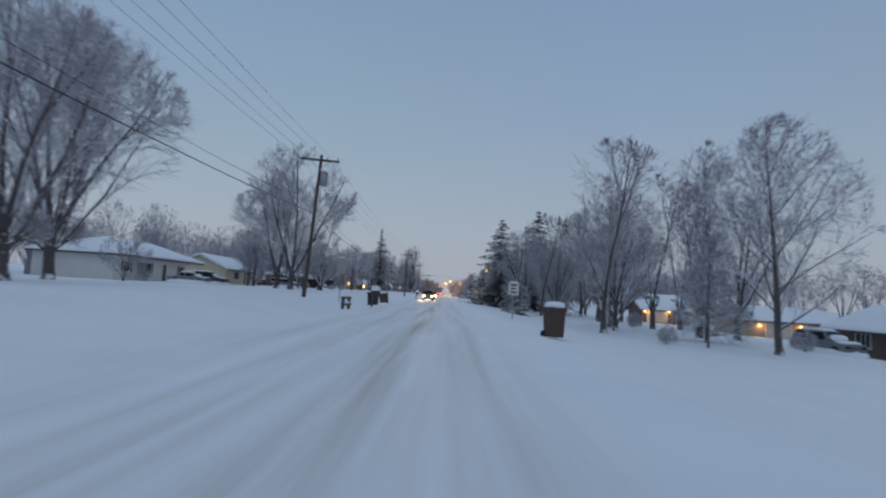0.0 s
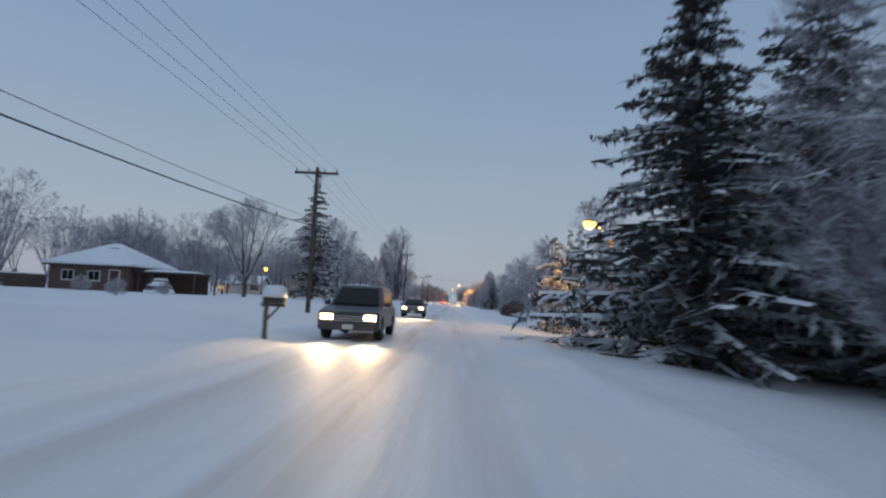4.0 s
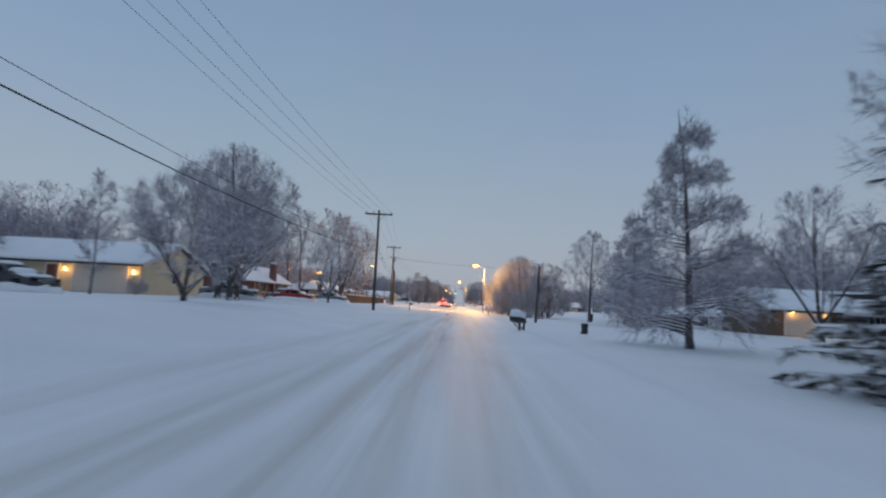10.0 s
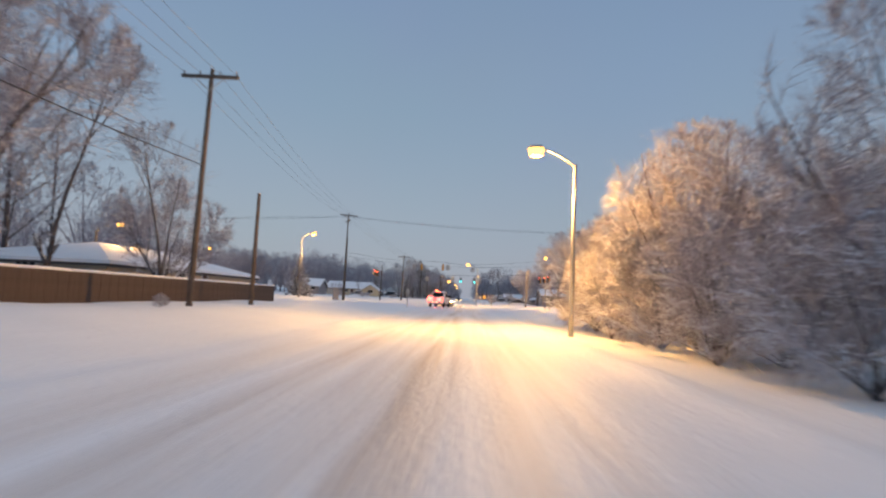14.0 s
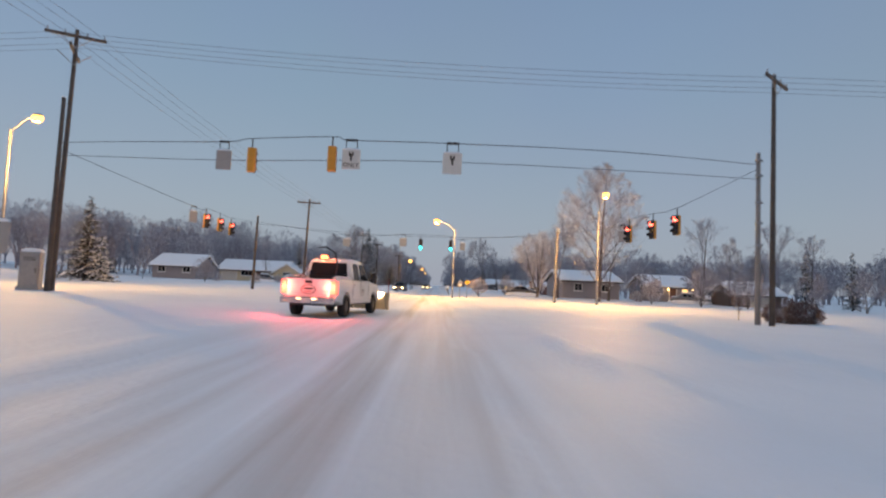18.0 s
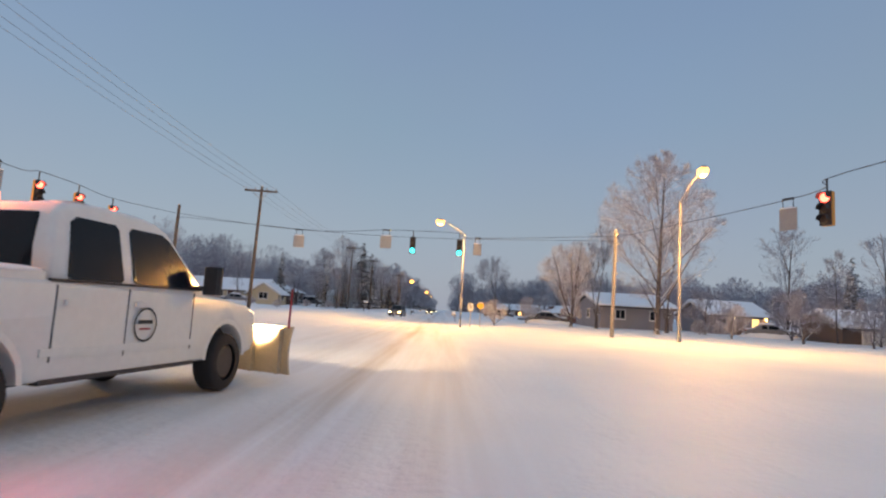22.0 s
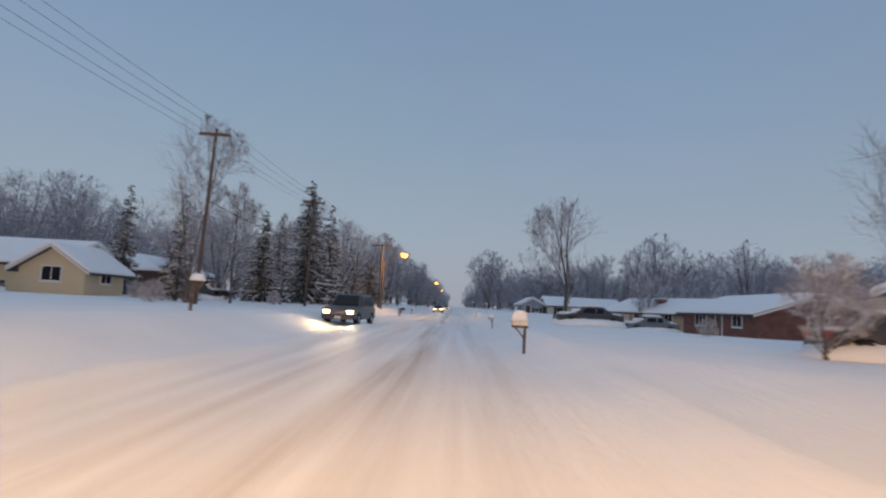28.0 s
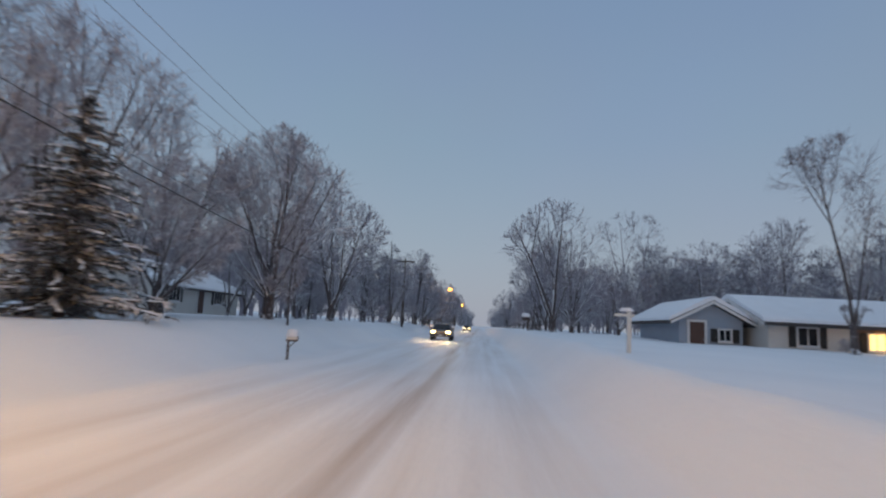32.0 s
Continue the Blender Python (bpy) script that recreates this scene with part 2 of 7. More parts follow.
def brickwork(m, mortar):
    """Courses of brick worked into a wall's colour and relief."""
    n, l = m.node_tree.nodes, m.node_tree.links
    b = n["Principled BSDF"]
    co, sep, add, com = n.new("ShaderNodeTexCoord"), n.new("ShaderNodeSeparateXYZ"), n.new("ShaderNodeMath"), n.new("ShaderNodeCombineXYZ")
    l.new(co.outputs["Object"], sep.inputs[0])
    l.new(sep.outputs["X"], add.inputs[0])
    l.new(sep.outputs["Y"], add.inputs[1])
    l.new(add.outputs[0], com.inputs[0])
    l.new(sep.outputs["Z"], com.inputs[1])
    br = n.new("ShaderNodeTexBrick")
    br.inputs["Scale"].default_value, br.inputs["Brick Width"].default_value, br.inputs["Row Height"].default_value, br.inputs["Mortar Size"].default_value = 1.0, 0.215, 0.075, 0.008
    br.inputs["Color1"].default_value, br.inputs["Color2"].default_value, br.inputs["Mortar"].default_value = (1.0, 1.0, 1.0, 1), (0.62, 0.6, 0.6, 1), (*mortar, 1)
    l.new(com.outputs[0], br.inputs["Vector"])
    old = b.inputs["Base Color"].links[0].from_socket
    mx = n.new("ShaderNodeMix")
    mx.data_type, mx.blend_type = "RGBA", "MULTIPLY"
    mx.inputs[0].default_value = 1.0
    l.new(old, mx.inputs[6])
    l.new(br.outputs["Color"], mx.inputs[7])
    l.new(mx.outputs[2], b.inputs["Base Color"])


brickwork(BRICK, (1.9, 2.6, 2.8))
brickwork(DARK_BRICK, (2.0, 2.6, 2.8))


def ground_material():
    """Fresh snow, with packed and slushy wheel tracks along the road."""
    m = bpy.data.materials.new("snow_ground")
    m.use_nodes = True
    n, l = m.node_tree.nodes, m.node_tree.links
    b = n["Principled BSDF"]
    b.inputs["Roughness"].default_value = 0.6
    b.inputs["Specular IOR Level"].default_value = 0.3
    co, sep = n.new("ShaderNodeTexCoord"), n.new("ShaderNodeSeparateXYZ")
    l.new(co.outputs["Object"], sep.inputs[0])
    wob = n.new("ShaderNodeTexNoise")
    wob.inputs["Scale"].default_value = 0.12
    l.new(co.outputs["Object"], wob.inputs["Vector"])
    wx = n.new("ShaderNodeMath")
    wx.operation = "MULTIPLY_ADD"
    l.new(wob.outputs["Fac"], wx.inputs[0])
    wx.inputs[1].default_value = 0.9
    l.new(sep.outputs["X"], wx.inputs[2])
    rng = n.new("ShaderNodeMapRange")
    rng.inputs["From Min"].default_value, rng.inputs["From Max"].default_value = -5.5, 4.5
    l.new(wx.outputs[0], rng.inputs["Value"])
    ramp = n.new("ShaderNodeValToRGB")
    ramp.color_ramp.interpolation = "EASE"
    e = ramp.color_ramp.elements
    e[0].position, e[0].color = 0.0, (0, 0, 0, 1)
    e[1].position, e[1].color = 1.0, (0, 0, 0, 1)
    for p, v in ((0.10, 0.05), (0.16, 0.35), (0.22, 0.15), (0.32, 0.55), (0.40, 0.25), (0.475, 0.95), (0.56, 0.30), (0.66, 0.45), (0.74, 0.12), (0.80, 0.0)):
        k = e.new(p)
        k.color = (v, v, v, 1)
    l.new(rng.outputs[0], ramp.inputs[0])
    streak = n.new("ShaderNodeTexNoise")
    streak.inputs["Scale"].default_value = 1.0
    streak.inputs["Detail"].default_value = 5.0
    mp = n.new("ShaderNodeMapping")
    mp.inputs["Scale"].default_value = (2.2, 0.07, 1.0)
    l.new(co.outputs["Object"], mp.inputs["Vector"])
    l.new(mp.outputs[0], streak.inputs["Vector"])
    sr = n.new("ShaderNodeMapRange")
    sr.inputs["From Min"].default_value, sr.inputs["From Max"].default_value = 0.32, 0.68
    l.new(streak.outputs["Fac"], sr.inputs["Value"])
    dirt = n.new("ShaderNodeMath")
    dirt.operation = "MULTIPLY"
    l.new(ramp.outputs[0], dirt.inputs[0])
    l.new(sr.outputs[0], dirt.inputs[1])
    mx = n.new("ShaderNodeMix")
    mx.data_type = "RGBA"
    l.new(dirt.outputs[0], mx.inputs[0])
    patch = n.new("ShaderNodeTexNoise")
    patch.inputs["Scale"].default_value = 0.35
    patch.inputs["Detail"].default_value = 6.0
    l.new(co.outputs["Object"], patch.inputs["Vector"])
    pr = n.new("ShaderNodeValToRGB")
    pr.color_ramp.elements[0].color = (0.74, 0.77, 0.82, 1)
    pr.color_ramp.elements[1].color = (0.86, 0.88, 0.91, 1)
    l.new(patch.outputs["Fac"], pr.inputs[0])
    l.new(pr.outputs[0], mx.inputs[6])
    mx.inputs[7].default_value = (0.47, 0.42, 0.385, 1)
    l.new(mx.outputs[2], b.inputs["Base Color"])
    grain = n.new("ShaderNodeTexNoise")
    grain.inputs["Scale"].default_value = 7.0
    grain.inputs["Detail"].default_value = 6.0
    l.new(co.outputs["Object"], grain.inputs["Vector"])
    hsum = n.new("ShaderNodeMath")
    hsum.operation = "ADD"
    l.new(grain.outputs["Fac"], hsum.inputs[0])
    l.new(streak.outputs["Fac"], hsum.inputs[1])
    bp = n.new("ShaderNodeBump")
    bp.inputs["Strength"].default_value, bp.inputs["Distance"].default_value = 0.5, 0.06
    l.new(hsum.outputs[0], bp.inputs["Height"])
    l.new(bp.outputs[0], b.inputs["Normal"])
    return m


GROUND = ground_material()


# ---- building helpers ----
class Geo:
    """Gathers corners and faces of one mesh."""

    def __init__(self):
        self.v, self.f = [], []

    def add(self, verts, faces):
        k = len(self.v)
        self.v.extend([tuple(p) for p in verts])
        self.f.extend([tuple(i + k for i in q) for q in faces])
        return self

    def box(self, c, s, rz=0.0, rx=0.0, taper=1.0, bev=0.0):
        """A box at centre c of size s, turned, narrower at the top by taper, with bevelled upright edges."""
        hx, hy, hz = s[0] / 2, s[1] / 2, s[2] / 2
        b = min(bev, hx * 0.8, hy * 0.8)
        if b > 0:
            ring = [(-hx + b, -hy), (hx - b, -hy), (hx, -hy + b), (hx, hy - b), (hx - b, hy), (-hx + b, hy), (-hx, hy - b), (-hx, -hy + b)]
        else:
            ring = [(-hx, -hy), (hx, -hy), (hx, hy), (-hx, hy)]
        n = len(ring)
        m = Matrix.Translation(c) @ Euler((radians(rx), 0, radians(rz))).to_matrix().to_4x4()
        vs = [m @ Vector((x, y, -hz)) for x, y in ring] + [m @ Vector((x * taper, y * taper, hz)) for x, y in ring]
        fs = [tuple(reversed(range(n))), tuple(range(n, 2 * n))] + [(i, (i + 1) % n, n + (i + 1) % n, n + i) for i in range(n)]
        return self.add(vs, fs)

    def tube(self, p0, p1, r0, r1=None, n=8, caps=True):
        """A round bar from p0 to p1."""
        r1 = r0 if r1 is None else r1
        p0, p1 = Vector(p0), Vector(p1)
        d = (p1 - p0).normalized()
        u = d.orthogonal().normalized()
        w = d.cross(u)
        vs = []
        for p, r in ((p0, r0), (p1, r1)):
            vs += [p + (u * math.cos(a) + w * math.sin(a)) * r for a in (2 * math.pi * i / n for i in range(n))]
        fs = [(i, (i + 1) % n, n + (i + 1) % n, n + i) for i in range(n)]
        if caps:
            fs += [tuple(reversed(range(n))), tuple(range(n, 2 * n))]
        return self.add(vs, fs)

    def path(self, pts, r, n=4):
        """A bar that follows points."""
        pts = [Vector(p) for p in pts]
        m = len(pts)
        vs = []
        for i, p in enumerate(pts):
            d = (pts[min(i + 1, m - 1)] - pts[max(i - 1, 0)]).normalized()
            u = d.cross(Vector((0, 0, 1)))
            u = u.normalized() if u.length > 0.05 else Vector((1, 0, 0))
            w = d.cross(u)
            vs += [p + (u * math.cos(a) + w * math.sin(a)) * r for a in (2 * math.pi * k / n for k in range(n))]
        fs = [(i * n + k, i * n + (k + 1) % n, (i + 1) * n + (k + 1) % n, (i + 1) * n + k) for i in range(m - 1) for k in range(n)]
        fs += [tuple(reversed(range(n))), tuple(range((m - 1) * n, m * n))]
        return self.add(vs, fs)

    def prism(self, prof, x0, x1, inset=0.0, zmid=None):
        """A profile of (y, z) drawn out from x0 to x1. inset: how far points above zmid lean inwards."""
        n = len(prof)
        vs = []
        for x, sgn in ((x0, 1), (x1, -1)):
            for y, z in prof:
                k = inset if zmid is not None and z > zmid else 0.0
                vs.append((x + sgn * k, y, z))
        fs = [tuple(range(n)), tuple(reversed(range(n, 2 * n)))] + [(i, n + i, n + (i + 1) % n, (i + 1) % n) for i in range(n)]
        return self.add(vs, fs)

    def hull(self, prof, half, edge=0.04, lean=0.0, z0=1.4, z1=2.1):
        """A profile of (y, z) drawn out across x with rounded rims, leaning inwards by lean between z0 and z1."""
        n = len(prof)
        area = sum(prof[i][0] * prof[(i + 1) % n][1] - prof[(i + 1) % n][0] * prof[i][1] for i in range(n))
        sg = 1 if area > 0 else -1
        small = []
        for i in range(n):
            a, b, c = Vector(prof[i - 1]), Vector(prof[i]), Vector(prof[(i + 1) % n])
            t = (b - a).normalized() + (c - b).normalized()
            t = t.normalized() if t.length > 0.05 else (b - a).normalized()
            small.append((b.x - sg * t.y * edge, b.y + sg * t.x * edge))
        vs = []
        for x, ring in ((-half, small), (-half + edge * 0.35, [(p * 0.7 + q * 0.3, r * 0.7 + w * 0.3) for (p, r), (q, w) in zip(prof, small)]), (-half + edge, prof), (half - edge, prof), (half - edge * 0.35, [(p * 0.7 + q * 0.3, r * 0.7 + w * 0.3) for (p, r), (q, w) in zip(prof, small)]), (half, small)):
            for y, z in ring:
                k = lean * min(max((z - z0) / (z1 - z0), 0.0), 1.0)
                vs.append((x + (k if x < 0 else -k), y, z))
        fs = [tuple(range(n)), tuple(reversed(range(5 * n, 6 * n)))]
        fs += [(r * n + i, (r + 1) * n + i, (r + 1) * n + (i + 1) % n, r * n + (i + 1) % n) for r in range(5) for i in range(n)]
        return self.add(vs, fs)

    def lump(self, c, s, rows=5, n=12, rag=0.12, seed=1):
        """A rounded heap, flat below, such as snow on a thing."""
        rnd = random.Random(seed)
        vs, fs = [], []
        for j in range(rows + 1):
            a = j / rows * math.pi / 2
            for i in range(n):
                t = 2 * math.pi * i / n
                k = 1 + rnd.uniform(-rag, rag)
                sq = 1 / max(abs(math.cos(t)), abs(math.sin(t))) ** 0.6
                vs.append((c[0] + s[0] / 2 * math.cos(t) * math.cos(a) ** 0.45 * sq * k, c[1] + s[1] / 2 * math.sin(t) * math.cos(a) ** 0.45 * sq * k, c[2] + s[2] * math.sin(a) * k))
        for j in range(rows):
            for i in range(n):
                fs.append((j * n + i, j * n + (i + 1) % n, (j + 1) * n + (i + 1) % n, (j + 1) * n + i))
        fs.append(tuple(reversed(range(n))))
        return self.add(vs, fs)

    def mesh(self, name, material, smooth=False):
        me = bpy.data.meshes.new(name)
        me.from_pydata(self.v, [], self.f)
        me.materials.append(material)
        me.validate()
        me.update()
        bm = bmesh.new()
        bm.from_mesh(me)
        bmesh.ops.recalc_face_normals(bm, faces=bm.faces)
        bm.to_mesh(me)
        bm.free()
        if smooth:
            me.polygons.foreach_set("use_smooth", [True] * len(me.polygons))
        return me


def part(name, geo, material, parent, label="", smooth=False):
    """One mesh under a thing or a part."""
    ob = new(name, geo.mesh(name, material, smooth))
    ob.parent = parent
    if label:
        ob["label"] = label
    return ob


def thing(name, m, label, category, group="", kind=""):
    """An empty at the foot of a thing."""
    ob = new(name)
    ob.empty_display_size = 0.3
    ob.matrix_basis = m
    return tagged(ob, label, category, group, kind)


def at(x, y, rz=0.0, s=1.0, dz=0.0):
    """A pose on the ground."""
    return pose(x, y, land(x, y) + dz, 0, 0, rz) @ Matrix.Scale(s, 4)


# ---- the ground ----
LEFT_H = ((-200, 0.8), (0, 0.8), (100, 0.75), (180, 0.9), (250, 0.55), (300, 0.4), (318, 0.25), (345, 0.3), (380, 0.65), (420, 0.8), (450, 1.1), (900, 1.1))
RIGHT_H = ((-200, -0.9), (0, -0.9), (60, -0.75), (110, -0.5), (180, -0.15), (235, -0.1), (280, -0.55), (316, 0.1), (360, 0.25), (385, 0.45), (405, 0.5), (430, 0.7), (460, 1.15), (900, 1.2))


def step(a, b, x):
    t = min(max((x - a) / (b - a), 0.0), 1.0)
    return t * t * (3 - 2 * t)


def lane(table, y):
    return float(np.interp(y, [p for p, _ in table], [q for _, q in table]))


def land(x, y):
    """The height of the ground."""
    cut = step(365, 385, y)
    z = lane(LEFT_H, y) * step(-4.4 - 1.8 * cut, -11.0 + 2.0 * cut, x) + lane(RIGHT_H, y) * step(2.6 - 1.2 * cut, 11.0 - 8.2 * cut, x)
    z -= 0.5 * step(9, 16, x) * step(396, 406, y) * step(448, 436, y)
    low = step(120, 60, y)
    z -= 1.5 * low * step(14, 45, x)
    z += 2.5 * step(40, 160, abs(x)) * (1 - low)
    return z


def snow_height(x, y):
    """The ground with ploughed edges, wheel ruts and drifts."""
    z = land(x, y)
    cross = step(312, 318, y) * step(346, 340, y)
    off = (1 - cross)
    z += off * 0.16 * math.exp(-((x - 3.0) / 0.45) ** 2) * (0.7 + 0.6 * noise.noise((x * 0.3, y * 0.35, 3)))
    z += off * 0.18 * math.exp(-((x + 5.0) / 0.55) ** 2) * (0.7 + 0.6 * noise.noise((x * 0.3, y * 0.35, 9)))
    if -5 < x < 3:
        w = 0.25 * noise.noise((0, y * 0.03, 5))
        for rut in (-4.0, -2.5, -0.85, 0.75):
            z -= 0.035 * math.exp(-((x - rut - w) / 0.22) ** 2)
        z += 0.02 * noise.noise((x * 1.7, y * 0.5, 1))
    else:
        z += 0.10 * noise.noise((x * 0.13, y * 0.13, 2)) + 0.035 * noise.noise((x * 0.7, y * 0.7, 4))
    if 300 < y < 335 and 0 < x < 9:
        z += 0.16 * max(0.0, noise.noise((x * 0.8, y * 0.35, 7))) * step(300, 306, y) * step(335, 328, y)
    return z


def build_ground():
    xs = [-3000, -1200, -500, -250, -150, -110, -90, -75, -62, -52, -44, -38, -33, -29, -25, -22, -19, -17, -15, -13, -11.5, -10, -9, -8, -7.2, -6.5]
    xs += [-6.0 + 0.2 * i for i in range(51)] + [4.5, 5, 5.6, 6.3, 7, 8, 9, 10, 11.5, 13, 15, 17, 19, 22, 25, 29, 33, 38, 44, 52, 62, 75, 90, 110, 150, 250, 500, 1200, 3000]
    ys = [-1500, -500, -200, -100, -60] + [-40 + 0.7 * i for i in range(740)] + [490, 510, 540, 580, 640, 720, 850, 1100, 1600, 2600]
    nx = len(xs)
    g = Geo()
    g.v = [(x, y, snow_height(x, y)) for y in ys for x in xs]
    g.f = [(j * nx + i, j * nx + i + 1, (j + 1) * nx + i + 1, (j + 1) * nx + i) for j in range(len(ys) - 1) for i in range(nx - 1)]
    me = bpy.data.meshes.new("ground")
    me.from_pydata(g.v, [], g.f)
    me.materials.append(GROUND)
    me.polygons.foreach_set("use_smooth", [True] * len(me.polygons))
    return tagged(new("ground", me), "snow-covered road and lawns with faint wheel tracks", "snow", kind="structure")


build_ground()


# ---- trees ----
def bars_mesh(name, segs, n, material):
    """Many thin tapered bars (p0, p1, r0, r1) as one mesh."""
    a = np.array([(*s[0], *s[1], s[2], s[3]) for s in segs], float)
    p0, p1, r0, r1 = a[:, 0:3], a[:, 3:6], a[:, 6], a[:, 7]
    d = p1 - p0
    d /= np.maximum(np.linalg.norm(d, axis=1, keepdims=True), 1e-6)
    ref = np.where(np.abs(d[:, 2:3]) > 0.9, np.array([[1.0, 0, 0]]), np.array([[0, 0, 1.0]]))
    u = np.cross(d, ref)
    u /= np.linalg.norm(u, axis=1, keepdims=True)
    w = np.cross(d, u)
    ang = np.arange(n) * 2 * np.pi / n + 0.5
    ring = u[:, None, :] * np.cos(ang)[None, :, None] + w[:, None, :] * np.sin(ang)[None, :, None]
    v = np.concatenate([p0[:, None, :] + ring * r0[:, None, None], p1[:, None, :] + ring * r1[:, None, None]], axis=1)
    i = np.arange(n)
    quad = np.stack([i, (i + 1) % n, n + (i + 1) % n, n + i], axis=1)
    f = (np.arange(len(a)) * 2 * n)[:, None, None] + quad[None]
    me = bpy.data.meshes.new(name)
    me.from_pydata(v.reshape(-1, 3).tolist(), [], f.reshape(-1, 4).tolist())
    me.materials.append(material)
    return me


def stem(rnd, p, d, length, r, bits, wander, lift, tip=0.35):
    """The bars of one branch, bending as it goes."""
    out = []
    p, d = Vector(p), Vector(d).normalized()
    for i in range(bits):
        q = p + d * (length / bits)
        a, b = r * (1 - (1 - tip) * i / bits), r * (1 - (1 - tip) * (i + 1) / bits)
        out.append((p.copy(), q.copy(), a, b))
        p = q
        d = (d + Vector((rnd.uniform(-1, 1), rnd.uniform(-1, 1), rnd.uniform(-1, 1))) * wander + Vector((0, 0, lift))).normalized()
    return out


def side_way(rnd, d, angle):
    """A direction that leaves d by an angle, at a random side."""
    u = d.orthogonal().normalized()
    w = d.cross(u)
    t = rnd.uniform(0, 2 * math.pi)
    return (d * math.cos(angle) + (u * math.cos(t) + w * math.sin(t)) * math.sin(angle)).normalized()


def along(bars, t):
    k = min(int(t * len(bars)), len(bars) - 1)
    f = t * len(bars) - k
    a, b = bars[k][0], bars[k][1]
    return a.lerp(b, f), (b - a).normalized(), bars[k][2] * (1 - f) + bars[k][3] * f


def crown_mesh(name, mids, twigs, material):
    """Branchlets as thin bars and twigs as fine slivers, in one mesh."""
    me0 = bars_mesh(name, mids, 3, material)
    a = np.array([(*t[0], *t[1], t[2]) for t in twigs], float)
    p0, p1, w = a[:, 0:3], a[:, 3:6], a[:, 6:7]
    d = p1 - p0
    s = np.cross(d, np.random.RandomState(len(a)).normal(size=d.shape))
    s /= np.maximum(np.linalg.norm(s, axis=1, keepdims=True), 1e-6)
    v = np.stack([p0 + s * w, p0 - s * w, p1], axis=1).reshape(-1, 3)
    k = len(me0.vertices)
    base = k + np.arange(len(a)) * 3
    tri = np.stack([base, base + 1, base + 2], 1)
    old_v = np.empty(k * 3)
    me0.vertices.foreach_get("co", old_v)
    old_f = [tuple(q.vertices) for q in me0.polygons]
    bpy.data.meshes.remove(me0)
    me = bpy.data.meshes.new(name)
    me.from_pydata(old_v.reshape(-1, 3).tolist() + v.tolist(), [], old_f + tri.tolist())
    me.materials.append(material)
    return me


